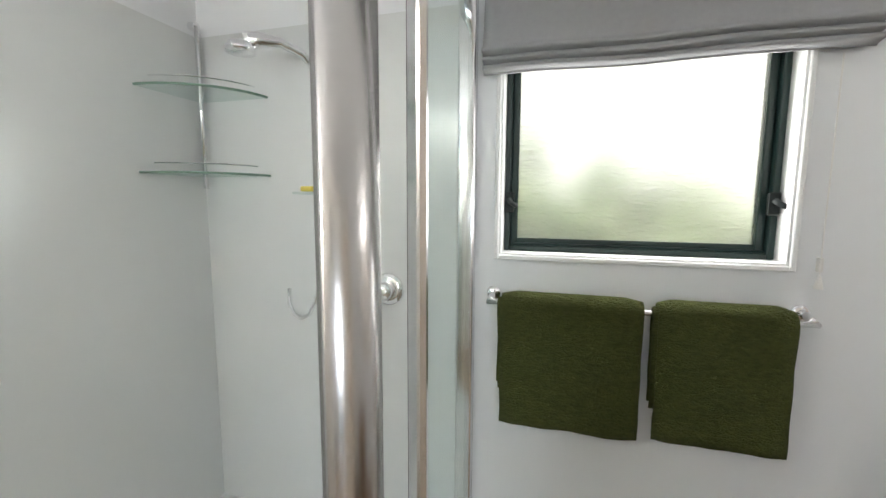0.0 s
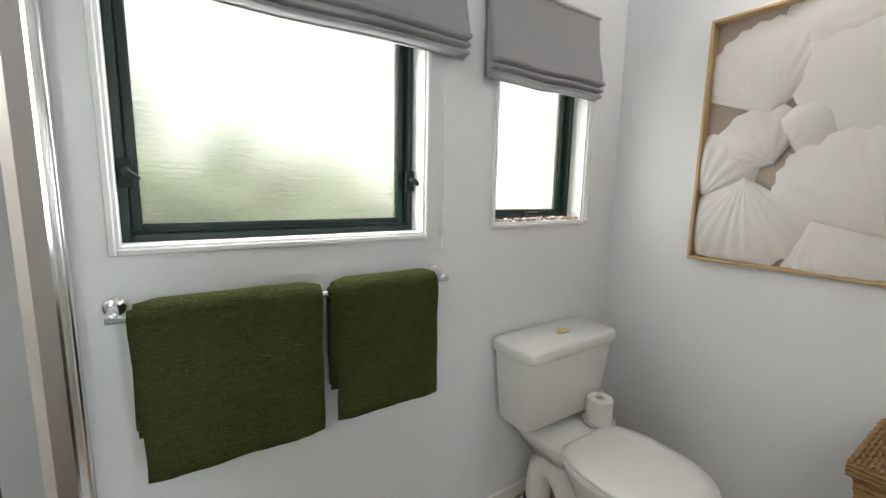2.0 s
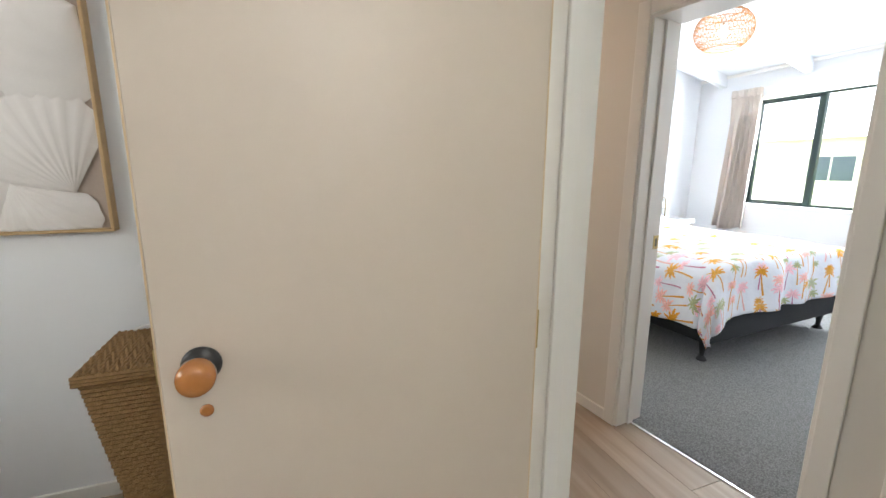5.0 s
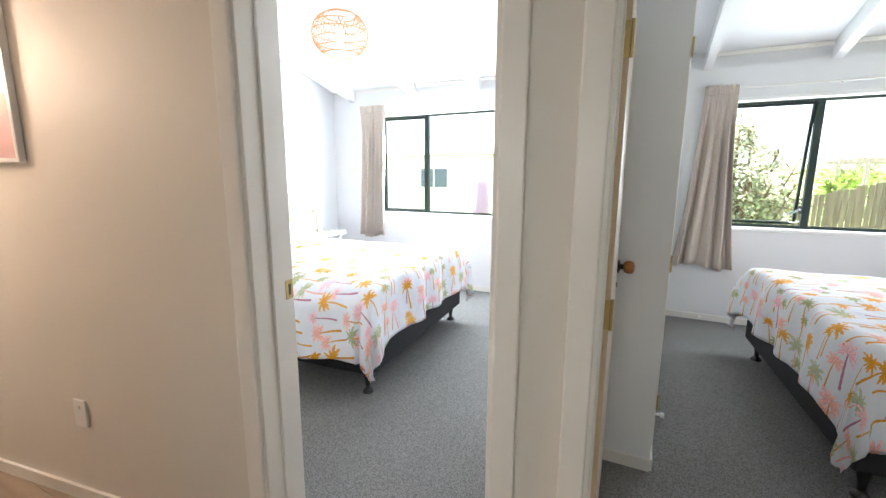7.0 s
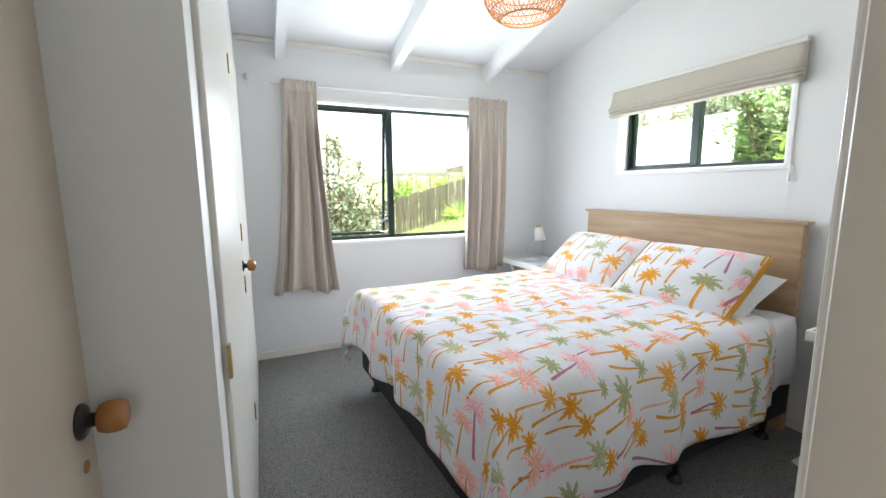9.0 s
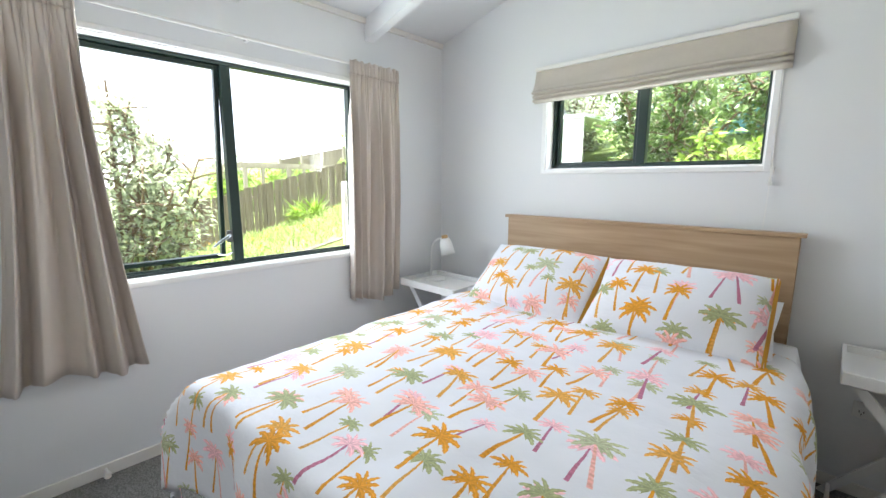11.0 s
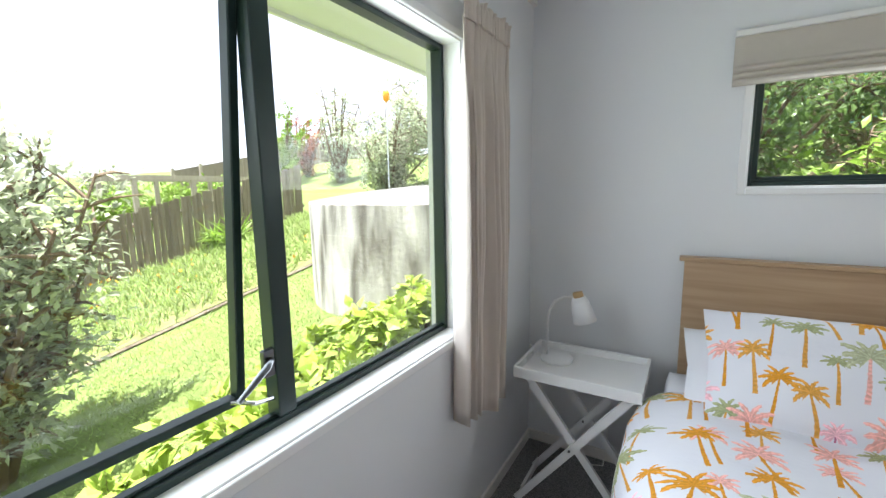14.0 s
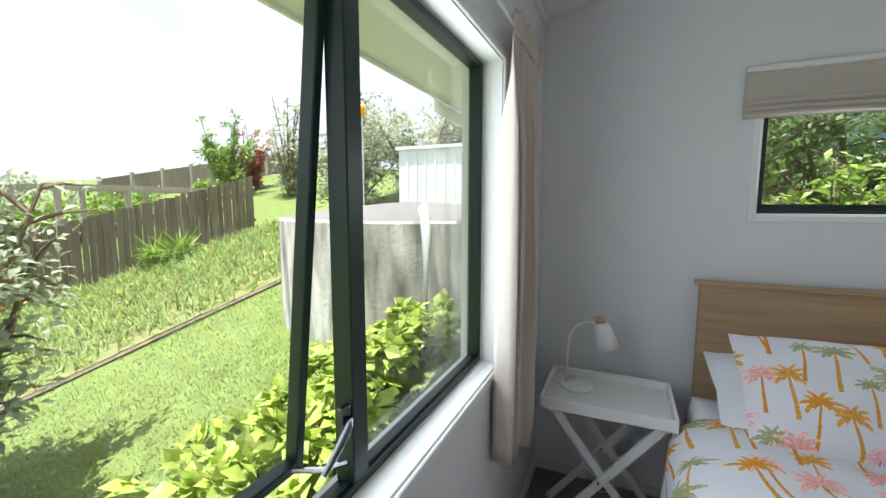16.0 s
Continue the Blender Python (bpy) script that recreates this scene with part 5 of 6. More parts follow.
# added glowing board beyond the hedge, whitens the sky behind the bathroom windows
GLOWBOARD = bpy.data.materials.new("glowing backdrop white")
GLOWBOARD.use_nodes = True
GLOWBOARD.node_tree.nodes["Principled BSDF"].inputs["Base Color"].default_value = (0.25, 0.25, 0.245, 1)
GLOWBOARD.node_tree.nodes["Principled BSDF"].inputs["Emission Color"].default_value = (1.0, 0.985, 0.96, 1)
GLOWBOARD.node_tree.nodes["Principled BSDF"].inputs["Emission Strength"].default_value = 0.5
structure("backdrop_sky", boxes((-14, 16, 9.0, 9.1, -1.6, 12)), GLOWBOARD, "added glowing white board standing in for sky beyond the hedge", "sky")

# far hedge outside the bathroom windows
for k, x in enumerate((-2.4, -1.8, -1.2, -0.6, 0.0, 0.5, 1.0, 1.5, 1.9)):
    top_ = 2.2 if k < 7 else 1.9
    bush("hedge_shrub", "green hedge outside the bathroom window", "shrub", (x, 3.75 + 0.4 * (k % 2), ground_z(x, 4.0) - 0.1), 0.70, top_ + 0.1 * (k % 3) - ground_z(x, 4.0), 7500, 0.17, (LEAFO, LEAFD, LEAFO, LEAFG)[k % 4], 14, 120 + k, 0.6, 0.1, 300, 0.08)


# ---- bathroom things ----


def oval(cx, cy, a, b, z, n=28, sq=2.3, back=None):
    """A ring of points on a squarish ellipse; back flattens it towards the wall."""
    pts = []
    for k in range(n):
        t_ = 2 * math.pi * k / n
        c, s_ = math.cos(t_), math.sin(t_)
        x = cx + a * math.copysign(abs(c) ** (2 / sq), c)
        y = cy + b * math.copysign(abs(s_) ** (2 / sq), s_)
        pts.append((x, min(y, back) if back is not None else y, z))
    return pts


TX = 1.78
ob = thing("toilet", "white ceramic toilet with closed lid", "toilet", (0, 0, 0))
part("bowl", loft(bmesh.new(), [oval(TX, 1.955, 0.125, 0.165, 0.0), oval(TX, 1.955, 0.120, 0.16, 0.03), oval(TX, 1.955, 0.098, 0.14, 0.12), oval(TX, 1.945, 0.105, 0.15, 0.2), oval(TX, 1.93, 0.155, 0.21, 0.31), oval(TX, 1.925, 0.185, 0.245, 0.38), oval(TX, 1.925, 0.188, 0.25, 0.395)]), CERAMIC, ob, "", True)
part("deck", loft(bmesh.new(), [oval(TX, 2.215, 0.10, 0.10, 0.30, 28, 5), oval(TX, 2.215, 0.14, 0.14, 0.36, 28, 5), oval(TX, 2.21, 0.175, 0.155, 0.415, 28, 5), oval(TX, 2.21, 0.172, 0.152, 0.425, 28, 5)]), CERAMIC, ob, "ceramic shelf under the cistern", True)
part("seat", loft(bmesh.new(), [oval(TX, 1.90, 0.192, 0.245, 0.396, 32, 2.5, 2.10), oval(TX, 1.90, 0.198, 0.25, 0.402, 32, 2.5, 2.10), oval(TX, 1.90, 0.196, 0.248, 0.414, 32, 2.5, 2.10)]), PLASTIC, ob, "", True)
part("lid", loft(bmesh.new(), [oval(TX, 1.90, 0.196, 0.25, 0.416, 32, 2.5, 2.11), oval(TX, 1.90, 0.204, 0.257, 0.424, 32, 2.5, 2.11), oval(TX, 1.90, 0.196, 0.248, 0.438, 32, 2.5, 2.10), oval(TX, 1.90, 0.15, 0.2, 0.446, 32, 2.5, 2.08)]), PLASTIC, ob, "", True)
ci = part("cistern", loft(bmesh.new(), [oval(TX, 2.285, 0.225, 0.082, 0.455, 32, 7), oval(TX, 2.285, 0.235, 0.09, 0.47, 32, 7), oval(TX, 2.278, 0.262, 0.105, 0.74, 32, 7), oval(TX, 2.278, 0.262, 0.105, 0.752, 32, 7)]), PLASTIC, ob, "", True)
part("cistern_lid", loft(bmesh.new(), [oval(TX, 2.274, 0.268, 0.112, 0.753, 32, 8), oval(TX, 2.274, 0.272, 0.116, 0.76, 32, 8), oval(TX, 2.274, 0.272, 0.116, 0.788, 32, 8), oval(TX, 2.274, 0.262, 0.107, 0.798, 32, 8)]), PLASTIC, ci, "", True)
part("flush_button", loft(bmesh.new(), [oval(TX + 0.03, 2.27, 0.036, 0.018, 0.797, 20), oval(TX + 0.03, 2.27, 0.034, 0.016, 0.806, 20)]), mat("pale gold plate", (0.72, 0.60, 0.30), 0.3, 0.8), ci, "gold oval flush button", True)
part("outlet_pipe", tube(bmesh.new(), [(TX - 0.02, 2.08, 0.06), (TX - 0.045, 2.12, 0.16), (TX - 0.06, 2.17, 0.25), (TX - 0.07, 2.215, 0.27), (TX - 0.075, 2.25, 0.24), (TX - 0.075, 2.26, 0.16), (TX - 0.075, 2.26, 0.0)], [0.052, 0.052, 0.052, 0.053, 0.053, 0.052, 0.052], 16), PLASTIC, ob, "white bent waste pipe", True)
part("seal_ring", lathe(bmesh.new(), [(0.058, 0.062), (0.060, 0.066), (0.060, 0.088), (0.057, 0.092)], (TX - 0.075, 2.26, 0), 24), BLACKP, ob, "black rubber seal", True)
part("collar", lathe(bmesh.new(), [(0.076, 0.0), (0.078, 0.012), (0.076, 0.055), (0.066, 0.062)], (TX - 0.075, 2.26, 0), 24), PLASTIC, ob, "white floor collar", True)
ob = thing("toilet_roll_dish", "small white dish with a wire pin holding a roll", "roll holder", (TX + 0.13, 2.14, 0.426))
part("dish", lathe(bmesh.new(), [(0.05, 0), (0.06, 0.004), (0.068, 0.014), (0.064, 0.014), (0.05, 0.008)], (0, 0, 0), 24), CERAMIC, ob, "", True)
part("pin", tube(bmesh.new(), [(-0.012, 0, 0.008), (-0.012, 0, 0.148), (0, 0, 0.157), (0.012, 0, 0.148), (0.012, 0, 0.008)], 0.0022, 6), CHROME, ob, "chrome wire loop")
ob = tagged(part("toilet_roll", lathe(bmesh.new(), [(0.017, 0.0), (0.05, 0.0), (0.052, 0.004), (0.052, 0.096), (0.05, 0.1), (0.017, 0.1), (0.017, 0.03)], (TX + 0.13, 2.14, 0.436), 28), mat("soft white paper", (0.82, 0.80, 0.77), 0.95, vary=0.03, bump=0.2)), "half-used white toilet paper roll standing on a dish", "toilet roll")

# seagrass laundry basket
ob = thing("laundry_basket", "tall tapered seagrass laundry basket with lid", "basket")


def weave(corners0, corners1, rows, cols, amp):
    """Sides woven of thin horizontal strands between a bottom and a top outline."""
    bm = bmesh.new()
    n = 4
    per = cols * n
    ring = []
    for i in range(rows * 2 + 1):
        f = i / (rows * 2)
        row = []
        for k in range(per):
            side, u = divmod(k, cols)
            u /= cols
            a0, a1 = Vector(corners0[side]), Vector(corners0[(side + 1) % n])
            b0, b1 = Vector(corners1[side]), Vector(corners1[(side + 1) % n])
            p = a0.lerp(a1, u).lerp(b0.lerp(b1, u), f)
            d = (a1 - a0).normalized()
            nrm = Vector((d.y, -d.x, 0))
            ph = (i // 2) % 2 * math.pi
            w_ = amp * (0.3 * math.sin(u * cols * math.pi * 0.5 + ph) + (1.0 if i % 2 else -0.6)) + 0.002 * noise.noise(Vector((k * 0.7, i * 0.5, 0)))
            row.append(bm.verts.new(p + nrm * w_ + Vector((0, 0, 0.0015 * noise.noise(Vector((k * 0.9, i * 0.3, 4)))))))
        ring.append(row)
    for a, b in zip(ring, ring[1:]):
        for k in range(per):
            bm.faces.new((a[k], a[(k + 1) % per], b[(k + 1) % per], b[k]))
    bm.faces.new(ring[0][::-1])
    bm.faces.new(ring[-1])
    return bm


BB0 = [(1.935, 0.975, 0), (2.20, 0.975, 0), (2.20, 1.305, 0), (1.935, 1.305, 0)]
BB1 = [(1.862, 0.945, 0.685), (2.222, 0.945, 0.685), (2.222, 1.385, 0.685), (1.862, 1.385, 0.685)]
part("body", weave(BB0, BB1, 44, 40, 0.0052), WICKER, ob)
lo, hi = [(x, y, 0.687) for x, y in ((1.848, 0.935), (2.23, 0.935), (2.23, 1.398), (1.848, 1.398))], [(x, y, 0.722) for x, y in ((1.848, 0.935), (2.23, 0.935), (2.23, 1.398), (1.848, 1.398))]
part("lid", weave(lo, hi, 3, 40, 0.004), WICKER, ob)
for k in range(44):
    y = 0.942 + 0.0104 * k
    part("lid_strand", tube(bmesh.new(), [(1.852 + 0.0125 * i, y + 0.002 * math.sin(i * 1.9 + k), 0.722 + 0.003 * math.sin(i * 1.6 + math.pi * (k % 2))) for i in range(31)], 0.0056, 5), WICKER, ob)
for y in (1.06, 1.29):
    part("lid_tie", tube(bmesh.new(), [(2.20, y - 0.02, 0.728), (2.22, y - 0.01, 0.742), (2.225, y + 0.02, 0.74), (2.21, y + 0.045, 0.73)], 0.004, 6), PLASTIC, ob, "white lid tie")

# shell picture
ob = thing("shell_picture", "framed picture of pale seashells in a thin oak frame", "picture", (2.275, 1.682, 1.57), -90)
PWd, PHt = 0.655, 0.905
part("backing", boxes((-PWd / 2 + 0.01, PWd / 2 - 0.01, -0.012, -0.001, -PHt / 2 + 0.01, PHt / 2 - 0.01)), mat("shadow brown print", (0.40, 0.32, 0.265), 0.5, vary=0.2, scale=5), ob)
for d in ((-PWd / 2, PWd / 2, PHt / 2 - 0.011, PHt / 2), (-PWd / 2, PWd / 2, -PHt / 2, -PHt / 2 + 0.011), (-PWd / 2, -PWd / 2 + 0.011, -PHt / 2 + 0.011, PHt / 2 - 0.011), (PWd / 2 - 0.011, PWd / 2, -PHt / 2 + 0.011, PHt / 2 - 0.011)):
    part("frame", rbox(d[0], d[1], -0.052, -0.001, d[2], d[3], 0.002, 1), OAKF, ob, "thin oak frame")
SHELLM = mat("pale shell print", (0.68, 0.645, 0.62), 0.5, vary=0.06, scale=8)


def shell(cx, cz, r, turn, spread, ribs, y0, concentric=False, squash=1.0):
    """A low-relief scallop; its hinge at (cx, cz), opening towards turn degrees."""
    bm = bmesh.new()
    rows = []
    na, nr = 44, 16
    lim_x, lim_z = PWd / 2 - 0.012, PHt / 2 - 0.012
    for i in range(nr + 1):
        f = i / nr
        row = []
        for j in range(na + 1):
            u = -1 + 2 * j / na
            a = radians(turn + u * spread)
            edge = r * (1 - 0.20 * u * u - 0.12 * u ** 4) * (1 + 0.016 * math.cos(u * ribs * math.pi) * (not concentric))
            rr = edge * f
            h = 0.036 * math.sin(math.pi * min(1, f * 0.90 + 0.07)) ** 0.6 * (1 - 0.8 * abs(u) ** 2.6)
            h += 0.0034 * math.cos(u * ribs * math.pi) * f ** 0.7 * (1 - 0.5 * f * f) if not concentric else 0.0016 * math.sin(f * 34 + 4 * u)
            x = cx + rr * math.cos(a)
            z = cz + rr * math.sin(a) * squash
            row.append(bm.verts.new((max(-lim_x, min(lim_x, x)), y0 - max(0.0008, h), max(-lim_z, min(lim_z, z)))))
        rows.append(row)
    for a, b in zip(rows, rows[1:]):
        for j in range(na):
            bm.faces.new((a[j], a[j + 1], b[j + 1], b[j]))
    so = part("shell", bm, SHELLM, ob, "", True)


for d in ((0.08, 0.47, 0.24, 268, 88, 3, -0.0125, True), (-0.31, -0.20, 0.24, 68, 55, 6, -0.0128), (-0.10, 0.06, 0.19, 352, 48, 3, -0.0135, True), (-0.085, -0.085, 0.22, 128, 68, 7, -0.0145),
          (-0.11, 0.085, 0.33, 102, 58, 12, -0.0155), (0.30, 0.32, 0.40, 214, 62, 10, -0.0160, True), (0.04, -0.27, 0.32, 298, 50, 9, -0.0150), (0.22, -0.31, 0.37, 118, 56, 12, -0.0170), (-0.165, -0.125, 0.34, 268, 60, 11, -0.0175)):
    shell(*d)

# wall lamp above the picture
ob = thing("wall_lamp", "white glass wall lamp glowing above the picture", "wall lamp", (2.275, 1.70, 2.245))
LIT = bpy.data.materials.new("lit opal glass")
LIT.use_nodes = True
LIT.node_tree.nodes["Principled BSDF"].inputs["Base Color"].default_value = (0.9, 0.9, 0.88, 1)
LIT.node_tree.nodes["Principled BSDF"].inputs["Emission Color"].default_value = (1.0, 0.95, 0.88, 1)
LIT.node_tree.nodes["Principled BSDF"].inputs["Emission Strength"].default_value = 1.2
part("shade", lathe(bmesh.new(), [(0.02, -0.075), (0.06, -0.065), (0.085, -0.03), (0.09, 0.03), (0.08, 0.05)], (-0.10, 0, 0), 24), LIT, ob, "opal glass shade", True)
part("bracket", boxes((-0.03, -0.001, -0.04, 0.04, 0.0, 0.08)), CHROME, ob)

# lamp over the basin, behind the walker
WARMLIT = bpy.data.materials.new("lit warm bulb")
WARMLIT.use_nodes = True
WARMLIT.node_tree.nodes["Principled BSDF"].inputs["Emission Color"].default_value = (1.0, 0.72, 0.45, 1)
WARMLIT.node_tree.nodes["Principled BSDF"].inputs["Emission Strength"].default_value = 6.0
ob = thing("vanity_lamp", "small warm glowing lamp on the bathroom wall", "wall lamp", (-0.42, 0.22, 2.08))
part("bracket", rbox(-0.03, 0.03, 0.0, 0.06, -0.02, 0.03, 0.004, 1), CHROME, ob)
part("shade", lathe(bmesh.new(), [(0.075, 0.0), (0.06, 0.06), (0.03, 0.08)], (0, 0.1, 0.0), 20), CHROME, ob, "open metal shade", True)
part("bulb", lathe(bmesh.new(), [(0.012, 0.02), (0.03, -0.01), (0.033, -0.03), (0.012, -0.055)], (0, 0.1, 0.0), 18), WARMLIT, ob, "warm glowing bulb", True)

# towel rail and towels
ob = thing("towel_rail", "chrome towel rail on the wall below the window", "towel rail")
part("bar", rod(bmesh.new(), (0.34, 2.325, 1.072), (1.258, 2.325, 1.072), 0.0095, None, 14), CHROME, ob, "", True)
for x in (0.352, 1.246):
    p = part("post", tube(bmesh.new(), [(x, 2.398, 1.085), (x, 2.36, 1.085), (x, 2.335, 1.078), (x, 2.325, 1.072)], [0.014, 0.011, 0.012, 0.014], 12), CHROME, ob, "", True)
    part("rosette", lathe(bmesh.new(), [(0.026, 0), (0.025, 0.006), (0.016, 0.010)], (x, 2.40, 1.085), 20, Matrix.Rotation(radians(90), 4, "X")), CHROME, p, "", True)


def towel(x0, x1, zf, zb, label, thick=0.016, seed=1):
    """A folded bath towel hung over the rail, with its front and back drops."""
    o = thing("towel", label, "towel", group="towels on the rail")
    R = 0.013

    def drop(name, xa, xb, f_end, b_end, t0, t1):
        prof = []
        for i in range(22):
            prof.append(("f", f_end + (1.072 - f_end) * i / 21))
        line = [(2.325 - R - t0 - 0.006 * (1.072 - z), z) for _, z in prof]
        line += [(2.325 + (R + t0) * math.cos(a), 1.072 + (R + t0) * math.sin(a)) for a in [math.pi * (1 - k / 8) for k in range(9)]]
        line += [(min(2.325 + R + t0, 2.392 - t1), 1.072 - (1.072 - b_end) * i / 12) for i in range(1, 13)]
        bm = bmesh.new()
        nx = 26
        grid_o, grid_i = [], []
        for j in range(nx + 1):
            u = j / nx
            x = xa + (xb - xa) * u
            go, gi = [], []
            for i, (y, z) in enumerate(line):
                wob = 0.005 * noise.noise(Vector((x * 7, z * 6, seed))) + 0.0025 * noise.noise(Vector((x * 30, z * 30, seed)))
                a, b = line[max(0, i - 1)], line[min(len(line) - 1, i + 1)]
                d = Vector((b[0] - a[0], b[1] - a[1])).normalized()
                nrm = (-d.y, d.x)
                rnd = thick * min(1.0, 0.35 + 6 * min(u, 1 - u)) * (0.6 if i < 1 or i > len(line) - 2 else 1)
                dx = 0.004 * noise.noise(Vector((0, z * 9, seed + j // 26)))
                go.append(bm.verts.new((x + dx, y + nrm[0] * rnd - wob, z + nrm[1] * rnd + 0.006 * noise.noise(Vector((x * 9, 0, seed))) * (i == 0))))
                gi.append(bm.verts.new((x + dx, y - wob, z)))
            grid_o.append(go)
            grid_i.append(gi)
        m_ = len(line)
        for g, fl in ((grid_o, False), (grid_i, True)):
            for j in range(nx):
                for i in range(m_ - 1):
                    q = (g[j][i], g[j + 1][i], g[j + 1][i + 1], g[j][i + 1])
                    bm.faces.new(q[::-1] if fl else q)
        for j in range(nx):
            for i in (0, m_ - 1):
                bm.faces.new((grid_o[j][i], grid_o[j + 1][i], grid_i[j + 1][i], grid_i[j][i]))
        for i in range(m_ - 1):
            for j in (0, nx):
                bm.faces.new((grid_o[j][i], grid_o[j][i + 1], grid_i[j][i + 1], grid_i[j][i]))
        return part(name, bm, TOWEL, o, "", True)
    drop("outer_fold", x0, x1, zf, zb, 0.014, 0.012)
    drop("inner_fold", x0 - 0.012, x1 - 0.02, zf + 0.13, zb + 0.03, 0.0, 0.02)
    return o


towel(0.392, 0.815, 0.675, 0.74, "thick olive green bath towel folded over the rail", 0.016, 1)
towel(0.855, 1.198, 0.69, 0.76, "thick olive green bath towel folded over the rail", 0.019, 5)

# pebbles on the small sill
rngp = random.Random(8)
PEB = [mat("pebble " + n, c, 0.6, vary=0.2, scale=30) for n, c in (("cream", (0.62, 0.52, 0.42)), ("rust", (0.40, 0.20, 0.12)), ("grey", (0.33, 0.31, 0.30)), ("pale", (0.70, 0.66, 0.60)))]
ob = thing("pebble_row", "row of small sea pebbles along the window sill", "pebbles", (0, 0, 1.2405))
for k in range(46):
    bm = bmesh.new()
    bmesh.ops.create_icosphere(bm, subdivisions=2, radius=1.0)
    sx, sy, sz = rngp.uniform(0.009, 0.017), rngp.uniform(0.008, 0.012), rngp.uniform(0.005, 0.008)
    px_, py_ = 1.53 + 0.0109 * k + rngp.uniform(-0.004, 0.004), rngp.choice((2.412, 2.430, 2.450)) + rngp.uniform(-0.005, 0.005)
    for v in bm.verts:
        v.co = Vector((v.co.x * sx + px_, v.co.y * sy + py_, v.co.z * sz + sz + 0.0105))
    part("pebble", bm, PEB[k % 4], ob, "", True)

# shower
ob = thing("shower_enclosure", "curved glass corner shower with bright metal posts", "shower")
PA, PB_, PC = Vector((0.25, 2.395)), Vector((0.395, 1.46)), Vector((0.335, 1.37))
part("tray", loft(bmesh.new(), [[(-0.87, 2.395, z), (0.29, 2.395, z), (0.42, 1.46, z), (0.36, 1.36, z), (0.10, 1.27, z), (-0.87, 1.27, z)] for z in (0.0, 0.07)]), ACRYL, ob, "white acrylic tray")
part("liner", boxes((-0.875, 0.235, 2.392, 2.399, 0.07, 2.05), (-0.874, -0.867, 1.27, 2.392, 0.07, 2.05)), ACRYL, ob, "pale grey acrylic wall liner")
part("wall_channel", rbox(0.225, 0.285, 2.355, 2.399, 0.07, 2.1, 0.008, 3), ALUB, ob, "bright aluminium wall channel", True)


def pane(name, pts, z0, z1, m_, th=0.006):
    bm = bmesh.new()
    a = [Vector(p) for p in pts]
    outer = []
    for k, p in enumerate(a):
        d = (a[min(k + 1, len(a) - 1)] - a[max(k - 1, 0)]).normalized()
        n_ = Vector((-d.y, d.x)) * th / 2
        outer.append((p + n_, p - n_))
    rows = [[bm.verts.new((*q, z)) for q in (o_[0] for o_ in outer)] + [bm.verts.new((*q, z)) for q in (o_[1] for o_ in reversed(outer))] for z in (z0, z1)]
    n_ = len(rows[0])
    for k in range(n_):
        bm.faces.new((rows[0][k], rows[0][(k + 1) % n_], rows[1][(k + 1) % n_], rows[1][k]))
    bm.faces.new(rows[0][::-1])
    bm.faces.new(rows[1])
    g = part(name, bm, m_, ob)
    g.visible_shadow = False
    return g


pane("fixed_pane", [(0.262, 2.36), (0.382, 1.49)], 0.08, 1.98, SHGLASS)
part("door_post", loft(bmesh.new(), [[(0.408 + a * -0.59 + b * 0.81, 1.448 + a * 0.81 + b * 0.59, z) for a, b in ((-0.022, -0.004), (-0.019, -0.007), (0.019, -0.007), (0.022, -0.004), (0.022, 0.004), (0.019, 0.007), (-0.019, 0.007), (-0.022, 0.004))] for z in (0.07, 2.0)]), ALUB, ob, "flat bright aluminium door post")
part("seal", rod(bmesh.new(), (0.391, 1.462, 0.08), (0.391, 1.462, 1.98), 0.0018, None, 8), BLACKP, ob, "thin dark rubber seal")
part("corner_post", loft(bmesh.new(), [[(0.368, 1.432, z), (0.378, 1.41, z), (0.374, 1.388, z), (0.36, 1.368, z), (0.34, 1.355, z), (0.328, 1.358, z), (0.342, 1.38, z), (0.352, 1.41, z)] for z in (0.07, 2.0)]), POSTM, ob, "wide curved aluminium post", True)
part("head_rail", tube(bmesh.new(), [(0.25, 2.38, 2.0), (PB_.x, PB_.y, 2.0), (0.345, 1.36, 2.0), (0.25, 1.30, 2.0), (0.05, 1.285, 2.0), (-0.87, 1.285, 2.0)], 0.02, 8), ALUB, ob, "bright aluminium head rail")
pane("front_pane", [(-0.10, 1.285), (-0.3, 1.283), (-0.5, 1.282), (-0.87, 1.282)], 0.08, 1.98, SHGLASS)
hd = part("door_handle", tube(bmesh.new(), [(0.30, 1.60, 0.80), (0.38, 1.62, 0.80), (0.40, 1.62, 0.79), (0.40, 1.62, 0.60), (0.38, 1.62, 0.58), (0.30, 1.60, 0.58)], 0.010, 10), CHROME, ob, "chrome bar handle", True)

